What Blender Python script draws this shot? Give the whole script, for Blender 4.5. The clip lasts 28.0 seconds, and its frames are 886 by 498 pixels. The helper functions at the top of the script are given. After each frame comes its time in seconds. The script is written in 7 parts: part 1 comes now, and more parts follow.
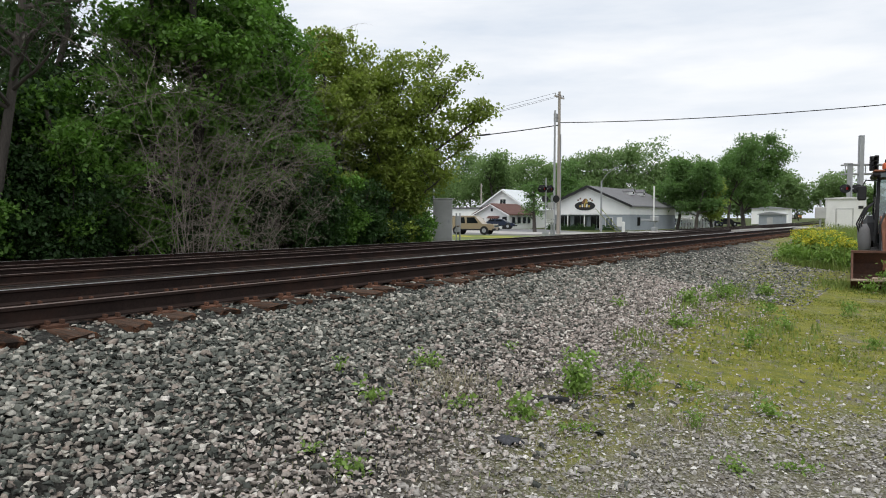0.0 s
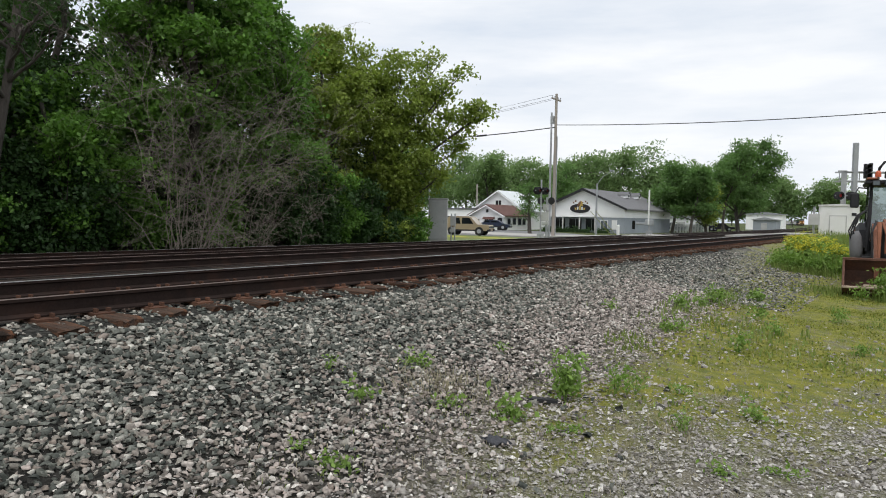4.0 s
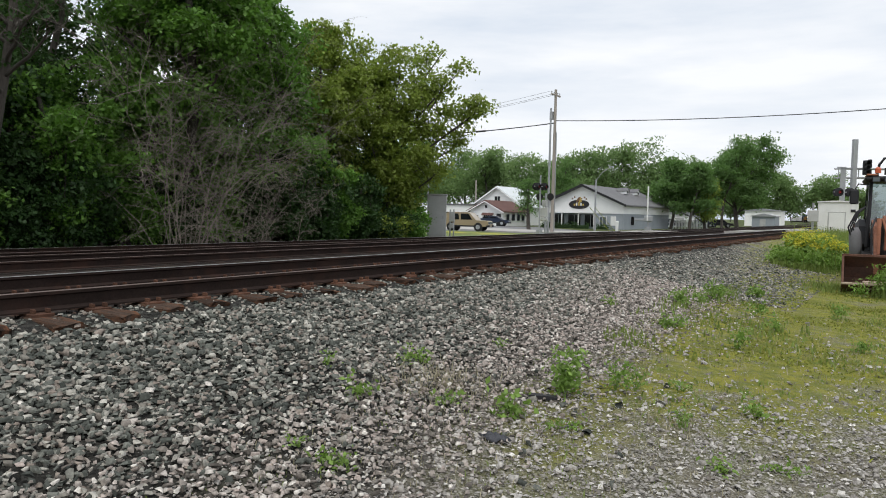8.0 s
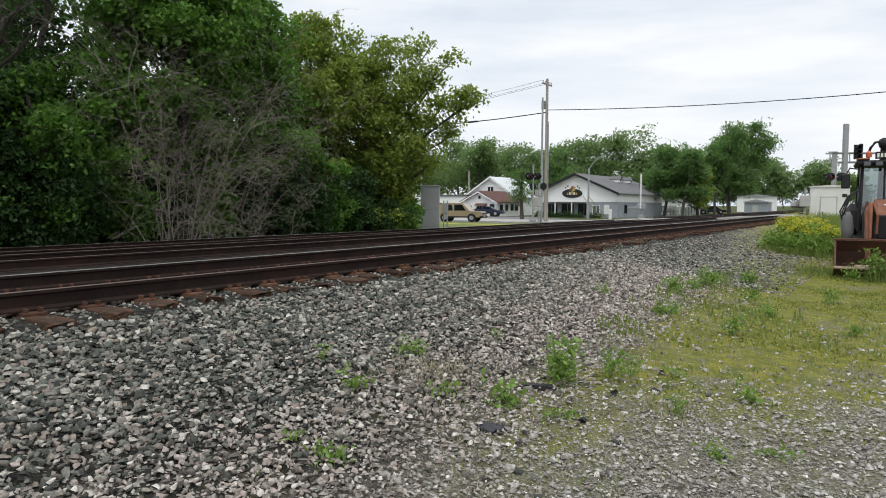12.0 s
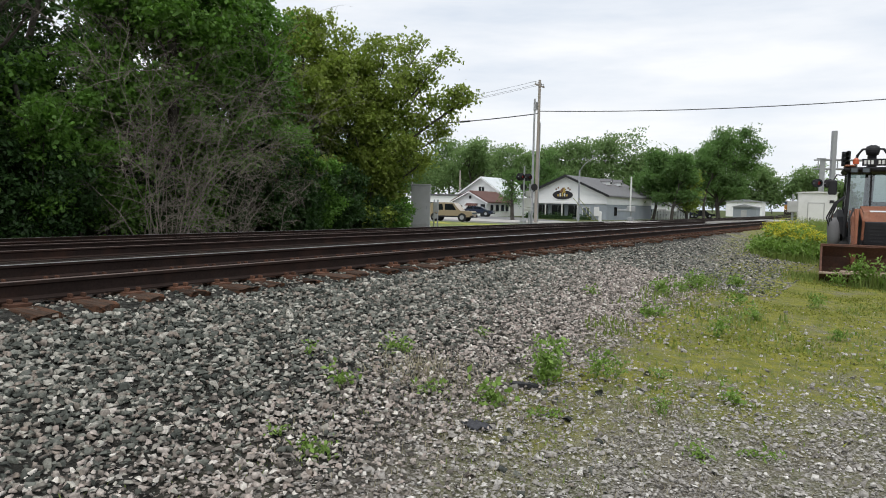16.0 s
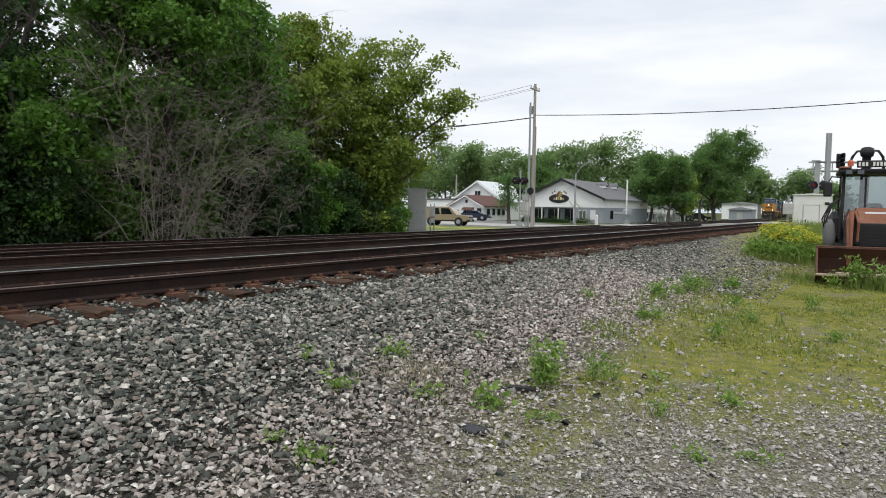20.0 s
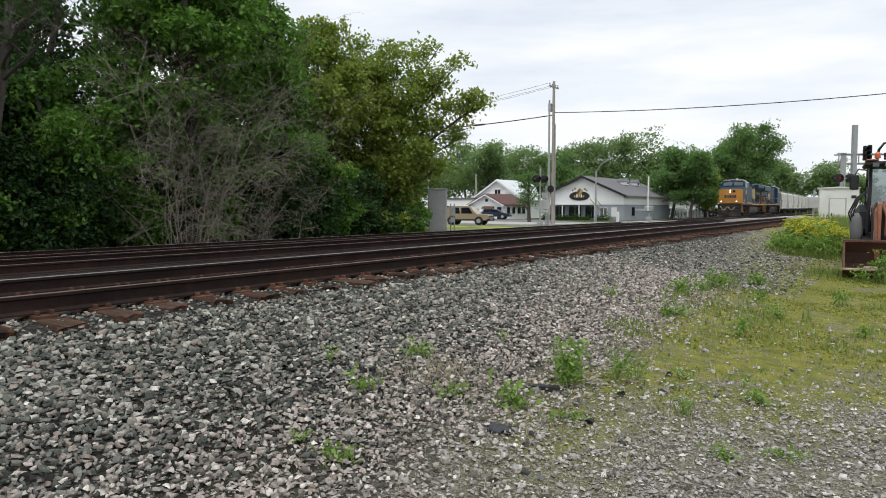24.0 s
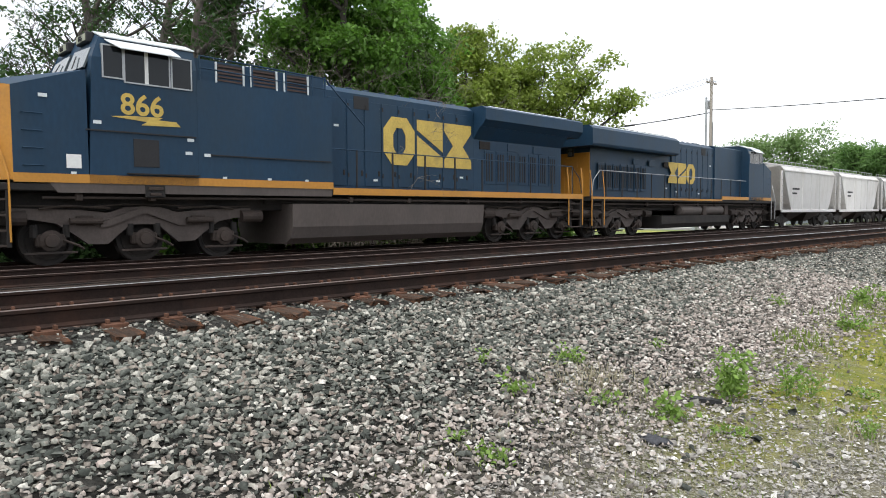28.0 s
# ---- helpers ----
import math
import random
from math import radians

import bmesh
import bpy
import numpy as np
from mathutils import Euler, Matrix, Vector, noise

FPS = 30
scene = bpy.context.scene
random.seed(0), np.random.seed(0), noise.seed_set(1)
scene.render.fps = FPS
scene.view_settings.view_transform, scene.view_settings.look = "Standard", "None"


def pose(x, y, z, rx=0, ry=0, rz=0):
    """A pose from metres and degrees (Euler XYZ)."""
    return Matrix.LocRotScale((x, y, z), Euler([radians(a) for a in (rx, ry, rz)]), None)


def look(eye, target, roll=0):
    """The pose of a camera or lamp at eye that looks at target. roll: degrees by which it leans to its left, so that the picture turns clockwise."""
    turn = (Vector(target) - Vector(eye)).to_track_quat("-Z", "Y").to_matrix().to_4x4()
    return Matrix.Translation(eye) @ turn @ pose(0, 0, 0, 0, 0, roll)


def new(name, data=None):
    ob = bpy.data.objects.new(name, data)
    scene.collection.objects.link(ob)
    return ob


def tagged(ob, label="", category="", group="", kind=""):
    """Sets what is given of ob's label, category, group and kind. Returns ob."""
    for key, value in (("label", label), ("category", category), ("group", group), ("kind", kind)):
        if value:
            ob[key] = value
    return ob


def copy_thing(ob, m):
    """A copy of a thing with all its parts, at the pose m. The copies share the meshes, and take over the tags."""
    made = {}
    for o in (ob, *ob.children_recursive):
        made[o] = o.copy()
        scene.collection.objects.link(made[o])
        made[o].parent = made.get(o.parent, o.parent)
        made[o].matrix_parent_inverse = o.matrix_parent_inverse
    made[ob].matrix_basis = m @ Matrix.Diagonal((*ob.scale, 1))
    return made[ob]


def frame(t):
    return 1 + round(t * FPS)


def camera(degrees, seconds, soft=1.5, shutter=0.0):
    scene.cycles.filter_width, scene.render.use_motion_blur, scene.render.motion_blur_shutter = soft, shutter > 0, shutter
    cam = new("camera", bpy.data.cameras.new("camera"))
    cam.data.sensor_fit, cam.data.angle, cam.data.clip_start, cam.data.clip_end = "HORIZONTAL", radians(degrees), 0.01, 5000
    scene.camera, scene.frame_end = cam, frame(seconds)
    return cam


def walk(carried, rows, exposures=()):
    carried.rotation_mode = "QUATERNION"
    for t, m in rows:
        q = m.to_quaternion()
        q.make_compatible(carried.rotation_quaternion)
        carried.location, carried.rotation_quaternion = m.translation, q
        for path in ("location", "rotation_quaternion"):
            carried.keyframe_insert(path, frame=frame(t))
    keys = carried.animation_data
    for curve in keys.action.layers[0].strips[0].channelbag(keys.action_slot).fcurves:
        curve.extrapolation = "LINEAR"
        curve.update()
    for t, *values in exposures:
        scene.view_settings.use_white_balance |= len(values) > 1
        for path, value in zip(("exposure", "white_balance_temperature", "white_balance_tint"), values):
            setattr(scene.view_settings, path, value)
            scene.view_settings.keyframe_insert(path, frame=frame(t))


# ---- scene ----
EYE = 1.65          # eye above the gravel by the track
cam = camera(66.2, 28.0, soft=1.0)
PATH = [
    (0.0, -0.0, -0.0, 0.0, 35.0, -2.67, 0.1),
    (0.5, -0.002, -0.004, 0.005, 35.05, -2.63, 0.03),
    (1.0, 0.024, 0.012, 0.003, 35.16, -2.63, 0.24),
    (1.5, 0.041, 0.029, 0.023, 34.72, -2.02, 0.66),
    (2.0, 0.032, 0.007, 0.007, 34.99, -2.22, 0.14),
    (2.5, 0.033, 0.011, -0.002, 35.16, -2.16, 0.22),
    (3.0, 0.026, 0.008, -0.003, 35.15, -2.71, 0.5),
    (3.5, 0.032, 0.003, 0.002, 34.73, -2.54, 0.93),
    (5.5, 0.016, 0.018, -0.001, 34.51, -3.07, 1.15),
    (6.0, 0.009, 0.03, -0.004, 34.64, -2.8, 0.96),
    (6.5, 0.001, 0.031, -0.005, 34.55, -3.22, 1.17),
    (7.0, -0.003, 0.035, -0.004, 34.7, -3.25, 1.24),
    (7.5, 0.0, 0.028, -0.003, 34.68, -3.37, 1.23),
    (8.0, 0.005, 0.038, -0.003, 34.47, -3.01, 1.19),
    (8.5, 0.013, 0.033, 0.003, 34.46, -2.24, 1.33),
    (9.0, 0.014, 0.024, -0.009, 34.82, -2.31, 1.57),
    (9.5, 0.024, 0.03, -0.007, 33.9, -2.95, 0.86),
    (10.0, 0.015, 0.033, -0.014, 33.84, -3.32, 1.09),
    (10.5, 0.014, 0.039, -0.008, 33.9, -3.28, 0.88),
    (11.0, 0.011, 0.036, -0.008, 33.65, -3.45, 0.82),
    (11.5, 0.005, 0.04, 0.001, 34.0, -3.56, 0.31),
    (13.5, 0.027, 0.056, -0.016, 33.73, -4.02, 0.17),
    (14.0, 0.028, 0.046, -0.013, 33.64, -3.78, 0.59),
    (14.5, 0.024, 0.035, -0.012, 33.25, -3.85, 0.93),
    (15.0, 0.019, 0.043, -0.015, 33.12, -3.84, 1.07),
    (15.5, 0.022, 0.049, -0.014, 33.15, -3.88, 1.14),
    (16.0, 0.023, 0.045, -0.015, 33.12, -3.78, 1.25),
    (16.5, 0.029, 0.036, -0.015, 33.07, -3.55, 1.2),
    (17.0, 0.028, 0.037, -0.014, 32.81, -3.49, 1.32),
    (17.5, 0.023, 0.046, -0.014, 32.77, -3.46, 1.26),
    (18.0, 0.03, 0.042, -0.012, 32.89, -3.35, 1.17),
    (18.5, 0.021, 0.045, -0.013, 32.86, -3.3, 1.14),
    (19.0, 0.023, 0.051, -0.017, 32.7, -3.35, 1.22),
    (19.5, 0.019, 0.055, -0.02, 32.79, -3.26, 1.05),
    (20.0, 0.022, 0.05, -0.019, 32.85, -3.41, 0.9),
    (20.5, 0.021, 0.06, -0.017, 32.88, -3.31, 0.81),
    (22.5, 0.019, 0.042, -0.011, 33.28, -3.37, 0.84),
    (23.0, 0.023, 0.043, -0.012, 33.57, -3.33, 0.58),
    (23.5, 0.026, 0.023, -0.01, 34.07, -3.36, 0.58),
    (24.0, 0.027, 0.024, -0.01, 34.58, -3.47, -0.01),
    (24.5, 0.033, 0.028, -0.003, 35.02, -3.2, -0.05),
    (25.0, 0.027, 0.033, -0.006, 35.38, -3.23, -0.12),
    (25.5, 0.021, 0.037, -0.007, 36.34, -2.98, -0.27),
    (26.0, 0.01, 0.025, -0.008, 37.32, -3.07, -0.07),
    (26.5, 0.013, 0.01, -0.003, 38.98, -2.93, 0.02),
    (26.7, 0.006, -0.001, -0.0, 39.46, -2.93, -0.04),
    (27.0, -0.005, -0.019, 0.004, 41.41, -2.94, -0.15),
    (27.1, -0.005, -0.026, -0.003, 42.43, -2.93, -0.2),
    (27.2, -0.004, -0.03, -0.001, 43.36, -2.92, -0.23),
    (27.3, -0.003, -0.036, 0.002, 44.22, -2.92, -0.26),
    (27.4, -0.002, -0.043, 0.004, 45.06, -2.91, -0.3),
    (27.5, -0.001, -0.052, 0.007, 45.84, -2.9, -0.33),
    (27.6, 0.001, -0.048, 0.005, 46.31, -2.94, -0.34),
    (27.8, 0.006, -0.046, 0.001, 46.9, -3.02, -0.35),
    (28.0, 0.011, -0.048, -0.003, 46.78, -3.1, -0.34)
]


def cam_pose(x, y, z, yaw, pitch, roll):
    base = pose(0, 0, 0, 90 + pitch, 0, yaw)
    return Matrix.Translation((x, y, z + EYE)) @ base @ pose(0, 0, 0, 0, 0, roll)


walk(cam, [(r[0], cam_pose(*r[1:])) for r in PATH], [(0.0, 0.0), (23.0, 0.02), (25.0, 0.06), (26.5, 0.1), (27.2, 0.28), (28.0, 0.6)])

# ---------------------------------------------------------------- light
world = bpy.data.worlds.new("overcast_sky")
scene.world = world
world.use_nodes = True
wn, wl = world.node_tree.nodes, world.node_tree.links
wn.clear()
w_out = wn.new("ShaderNodeOutputWorld")
w_bg = wn.new("ShaderNodeBackground")
sky = wn.new("ShaderNodeTexSky")
sky.sky_type, sky.sun_disc = "NISHITA", False
sky.sun_elevation, sky.sun_rotation = radians(52), radians(150)
sky.air_density, sky.dust_density = 1.0, 2.0
w_map = wn.new("ShaderNodeMapping")
w_tc = wn.new("ShaderNodeTexCoord")
w_map.inputs["Scale"].default_value = (1.0, 1.0, 5.5)
w_map.inputs["Rotation"].default_value = (0.06, 0.1, 0.4)
cloud = wn.new("ShaderNodeTexNoise")
cloud.inputs["Scale"].default_value = 1.7
cloud.inputs["Detail"].default_value = 6
cloud.inputs["Roughness"].default_value = 0.55
w_ramp = wn.new("ShaderNodeValToRGB")
w_ramp.color_ramp.elements[0].position, w_ramp.color_ramp.elements[0].color = 0.36, (6.9, 7.6, 8.6, 1)
w_ramp.color_ramp.elements[1].position, w_ramp.color_ramp.elements[1].color = 0.60, (9.7, 9.85, 10.1, 1)
w_mix = wn.new("ShaderNodeMixRGB")
w_mix.inputs[0].default_value = 0.93
wl.new(w_tc.outputs["Generated"], w_map.inputs["Vector"])
wl.new(w_map.outputs[0], cloud.inputs["Vector"])
wl.new(cloud.outputs["Fac"], w_ramp.inputs[0])
wl.new(sky.outputs[0], w_mix.inputs[1])
wl.new(w_ramp.outputs[0], w_mix.inputs[2])
wl.new(w_mix.outputs[0], w_bg.inputs["Color"])
w_bg.inputs["Strength"].default_value = 0.106
wl.new(w_bg.outputs[0], w_out.inputs["Surface"])

sun = new("sun", bpy.data.lights.new("sun", "SUN"))
sun.data.energy, sun.data.angle, sun.data.color = 1.7, radians(25), (1.0, 0.97, 0.92)
sun.matrix_world = look((0, 0, 60), (-9, 17, 20))
scene.view_settings.exposure = 0.0

# ---------------------------------------------------------------- materials


def mat(name, color, rough=0.7, metal=0.0, var=0.25, scale=4.0, fine=60.0, bump=0.15, bscale=0.0, dirt=None, dirt_at=(0.5, 0.75),
        island=0.0, obrand=0.0, trans=None, spec=0.4, coat=0.0, stretch=(1, 1, 1)):
    m = bpy.data.materials.new(name)
    m.use_nodes = True
    n, l = m.node_tree.nodes, m.node_tree.links
    n.clear()
    out = n.new("ShaderNodeOutputMaterial")
    b = n.new("ShaderNodeBsdfPrincipled")
    tc = n.new("ShaderNodeTexCoord")
    mp = n.new("ShaderNodeMapping")
    mp.inputs["Scale"].default_value = stretch
    l.new(tc.outputs["Object"], mp.inputs["Vector"])
    a = n.new("ShaderNodeTexNoise")
    a.inputs["Scale"].default_value, a.inputs["Detail"].default_value = scale, 4
    l.new(mp.outputs[0], a.inputs["Vector"])
    f = n.new("ShaderNodeTexNoise")
    f.inputs["Scale"].default_value, f.inputs["Detail"].default_value = fine, 3
    l.new(mp.outputs[0], f.inputs["Vector"])
    add = n.new("ShaderNodeMath")
    add.operation = "ADD"
    l.new(a.outputs["Fac"], add.inputs[0])
    l.new(f.outputs["Fac"], add.inputs[1])
    rng = n.new("ShaderNodeMapRange")
    rng.inputs["From Min"].default_value, rng.inputs["From Max"].default_value = 0.6, 1.4
    rng.inputs["To Min"].default_value, rng.inputs["To Max"].default_value = 1 - var, 1 + var
    l.new(add.outputs[0], rng.inputs["Value"])
    val = rng.outputs[0]
    for on, sock, amt in ((island, "Random Per Island", island), (obrand, "Random", obrand)):
        if on:
            g = n.new("ShaderNodeNewGeometry" if sock == "Random Per Island" else "ShaderNodeObjectInfo")
            r2 = n.new("ShaderNodeMapRange")
            r2.inputs["To Min"].default_value, r2.inputs["To Max"].default_value = 1 - amt, 1 + amt
            l.new(g.outputs[sock], r2.inputs["Value"])
            mu = n.new("ShaderNodeMath")
            mu.operation = "MULTIPLY"
            l.new(val, mu.inputs[0])
            l.new(r2.outputs[0], mu.inputs[1])
            val = mu.outputs[0]
    col = n.new("ShaderNodeVectorMath")
    col.operation = "SCALE"
    col.inputs[0].default_value = color[:3]
    l.new(val, col.inputs["Scale"])
    csock = col.outputs[0]
    if dirt:
        d = n.new("ShaderNodeTexNoise")
        d.inputs["Scale"].default_value, d.inputs["Detail"].default_value, d.inputs["Roughness"].default_value = scale * 0.6, 7, 0.65
        l.new(mp.outputs[0], d.inputs["Vector"])
        dr = n.new("ShaderNodeMapRange")
        dr.inputs["From Min"].default_value, dr.inputs["From Max"].default_value = dirt_at
        l.new(d.outputs["Fac"], dr.inputs["Value"])
        mx = n.new("ShaderNodeMixRGB")
        mx.inputs[2].default_value = (*dirt[:3], 1)
        l.new(dr.outputs[0], mx.inputs[0])
        l.new(csock, mx.inputs[1])
        csock = mx.outputs[0]
    l.new(csock, b.inputs["Base Color"])
    b.inputs["Roughness"].default_value, b.inputs["Metallic"].default_value = rough, metal
    b.inputs["Specular IOR Level"].default_value = spec
    b.inputs["Coat Weight"].default_value = coat
    if bump:
        bp = n.new("ShaderNodeBump")
        bp.inputs["Strength"].default_value, bp.inputs["Distance"].default_value = bump, 0.02
        if bscale:
            f2 = n.new("ShaderNodeTexNoise")
            f2.inputs["Scale"].default_value, f2.inputs["Detail"].default_value = bscale, 5
            l.new(mp.outputs[0], f2.inputs["Vector"])
            l.new(f2.outputs["Fac"], bp.inputs["Height"])
        else:
            l.new(add.outputs[0], bp.inputs["Height"])
        l.new(bp.outputs[0], b.inputs["Normal"])
    if trans:
        t = n.new("ShaderNodeBsdfTranslucent")
        t.inputs["Color"].default_value = (*trans[:3], 1)
        ms = n.new("ShaderNodeMixShader")
        ms.inputs[0].default_value = trans[3]
        l.new(b.outputs[0], ms.inputs[1])
        l.new(t.outputs[0], ms.inputs[2])
        l.new(ms.outputs[0], out.inputs["Surface"])
    else:
        l.new(b.outputs[0], out.inputs["Surface"])
    return m


def glow(name, color, strength):
    m = bpy.data.materials.new(name)
    m.use_nodes = True
    b = m.node_tree.nodes["Principled BSDF"]
    b.inputs["Base Color"].default_value = (*color, 1)
    b.inputs["Emission Color"].default_value = (*color, 1)
    b.inputs["Emission Strength"].default_value = strength
    return m


def glass_mat(name, color, rough=0.05):
    m = bpy.data.materials.new(name)
    m.use_nodes = True
    b = m.node_tree.nodes["Principled BSDF"]
    b.inputs["Base Color"].default_value = (*color, 1)
    b.inputs["Roughness"].default_value = rough
    b.inputs["Specular IOR Level"].default_value = 0.3
    b.inputs["Coat Weight"].default_value = 0.0
    return m


M_STONE = mat("ballast_stone", (0.225, 0.215, 0.21), 0.85, var=0.3, scale=9, fine=90, island=0.5, bump=0.3)
M_RAIL = mat("rusty_rail_steel", (0.024, 0.016, 0.0135), 0.9, 0.0, var=0.35, scale=3, fine=40, dirt=(0.046, 0.024, 0.017), bump=0.1, spec=0.15)
M_RAILTOP = mat("polished_rail_head", (0.50, 0.49, 0.48), 0.3, 1.0, var=0.12, scale=2, fine=30, bump=0.03)
M_DULLTOP = mat("dull_rail_head", (0.115, 0.085, 0.072), 0.6, 0.2, var=0.25, scale=2, fine=30, bump=0.05)
M_TIE = mat("weathered_tie_wood", (0.046, 0.031, 0.023), 0.95, var=0.55, scale=3, fine=50, obrand=0.6, spec=0.15, dirt=(0.15, 0.066, 0.034), dirt_at=(0.48, 0.7), bump=0.5, stretch=(1, 8, 8))
M_PLATE = mat("rusted_tie_plate", (0.10, 0.047, 0.028), 0.9, 0.1, var=0.35, scale=8, fine=60, obrand=0.3)
M_BARK = mat("tree_bark", (0.085, 0.074, 0.064), 0.95, var=0.4, scale=2, fine=25, bump=0.8, stretch=(1, 1, 0.25))
M_TWIG = mat("dead_grey_twigs", (0.2, 0.175, 0.145), 0.95, var=0.35, scale=2, fine=25, bump=0.3)
M_LEAF = mat("maple_leaves", (0.102, 0.195, 0.038), 0.55, var=0.3, scale=0.35, fine=3, island=0.5, bump=0, trans=(0.18, 0.40, 0.05, 0.34), spec=0.25)
M_LEAF2 = mat("light_leaves", (0.18, 0.228, 0.046), 0.55, var=0.3, scale=0.35, fine=3, island=0.5, bump=0, trans=(0.33, 0.46, 0.07, 0.36), spec=0.25)
# Deep green, darkened further: shade under the overhanging crowns is in the colour.
M_LEAF3 = mat("deep_green_leaves_with_shade", (0.032, 0.068, 0.02), 0.5, var=0.25, scale=0.35, fine=3, island=0.45, bump=0, trans=(0.06, 0.14, 0.022, 0.28), spec=0.25)
# Distance haze is mixed into this leaf colour: paler than leaves close by.
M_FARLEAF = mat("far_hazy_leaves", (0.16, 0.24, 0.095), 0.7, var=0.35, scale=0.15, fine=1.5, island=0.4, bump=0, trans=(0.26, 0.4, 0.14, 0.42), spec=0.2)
M_MIDLEAF = mat("street_tree_leaves", (0.105, 0.178, 0.06), 0.6, var=0.35, scale=0.25, fine=2, island=0.45, bump=0, trans=(0.19, 0.36, 0.09, 0.42), spec=0.25)
M_WEED = mat("weed_leaves", (0.18, 0.28, 0.06), 0.6, var=0.25, scale=3, fine=20, island=0.35, bump=0, trans=(0.2, 0.36, 0.05, 0.35))
M_GRASS = mat("grass_blades", (0.16, 0.21, 0.055), 0.7, var=0.25, scale=0.7, fine=6, island=0.4, bump=0, trans=(0.26, 0.36, 0.07, 0.35))
M_MOSS = mat("low_yellow_green_growth", (0.215, 0.235, 0.04), 0.8, var=0.25, scale=1.2, fine=9, island=0.35, bump=0, trans=(0.24, 0.28, 0.045, 0.3))
M_YELLOW = mat("yellow_blossom", (0.52, 0.50, 0.05), 0.7, var=0.15, scale=3, fine=20, island=0.3, bump=0, trans=(0.58, 0.55, 0.06, 0.3))
M_NAVY = mat("dark_blue_paint", (0.0105, 0.037, 0.074), 0.5, var=0.16, scale=0.9, fine=14, bump=0.03, dirt=(0.024, 0.038, 0.05), dirt_at=(0.45, 0.9), spec=0.25, stretch=(1, 1, 0.35))
M_GOLD = mat("golden_yellow_paint", (0.45, 0.205, 0.03), 0.5, var=0.14, scale=1.2, fine=16, bump=0.03, dirt=(0.26, 0.15, 0.06), dirt_at=(0.55, 0.95))
M_LETTER = mat("faded_yellow_lettering", (0.52, 0.37, 0.085), 0.6, var=0.2, scale=2.5, fine=20, bump=0.03, dirt=(0.16, 0.14, 0.09), dirt_at=(0.55, 0.85))
M_UNDER = mat("grimy_running_gear", (0.02, 0.018, 0.017), 0.85, 0.1, var=0.35, scale=2.5, fine=25, bump=0.2, dirt=(0.042, 0.033, 0.027), dirt_at=(0.45, 0.8))
M_TANK = mat("dusty_fuel_tank", (0.088, 0.072, 0.065), 0.8, var=0.2, scale=1.2, fine=18, bump=0.06, dirt=(0.07, 0.06, 0.055), stretch=(1, 1, 0.4))
M_TRUCK = mat("dusty_truck_frame", (0.05, 0.037, 0.031), 0.85, 0.1, var=0.3, scale=2.5, fine=22, bump=0.15, dirt=(0.03, 0.026, 0.024))
M_FRAME = mat("dusty_brown_casting", (0.092, 0.074, 0.066), 0.9, 0.0, var=0.25, scale=2.0, fine=22, bump=0.12, dirt=(0.05, 0.042, 0.038), dirt_at=(0.45, 0.8))
M_BLACK = mat("matt_black", (0.018, 0.018, 0.02), 0.7, var=0.25, scale=3, fine=30, bump=0.1)
M_WHITE = mat("white_paint", (0.72, 0.72, 0.70), 0.6, var=0.08, scale=1.5, fine=20, bump=0.04, dirt=(0.5, 0.49, 0.46), dirt_at=(0.55, 0.95))
M_SILVER = mat("pale_cab_roof_paint", (0.62, 0.66, 0.67), 0.45, var=0.1, scale=2, fine=20, bump=0.03)
M_HOPPER = mat("grey_hopper_paint", (0.60, 0.585, 0.57), 0.6, var=0.12, scale=0.8, fine=10, bump=0.04, dirt=(0.33, 0.29, 0.25), dirt_at=(0.5, 0.85), stretch=(1, 1, 0.3), obrand=0.12)
M_STEEL = mat("galvanised_steel", (0.36, 0.37, 0.38), 0.5, 0.5, var=0.15, scale=3, fine=30, bump=0.05)
M_CAB = mat("grey_cabinet_paint", (0.46, 0.46, 0.45), 0.6, 0.1, var=0.12, scale=2, fine=30, bump=0.04, dirt=(0.36, 0.35, 0.33))
M_POLE = mat("weathered_pole_wood", (0.34, 0.305, 0.27), 0.95, var=0.25, scale=1.5, fine=30, bump=0.3, stretch=(3, 3, 0.3))
M_WIRE = mat("black_cable", (0.02, 0.02, 0.022), 0.8, bump=0, var=0.1)
M_GLASS = glass_mat("dark_glass", (0.010, 0.012, 0.014))
# Paler copy of the glass; the sky's reflection is put into its base colour.
M_GLASSL = glass_mat("sky_lit_glass", (0.10, 0.12, 0.13))
M_RED = mat("red_lens", (0.32, 0.02, 0.02), 0.3, bump=0)
M_LAMP = glow("lit_headlight", (1.0, 0.9, 0.72), 3.0)
M_LAMPRED = glow("lit_red_lens", (0.9, 0.10, 0.06), 0.6)

# ---------------------------------------------------------------- mesh helpers
rng_py = random.Random(7)
rnp = np.random.default_rng(11)


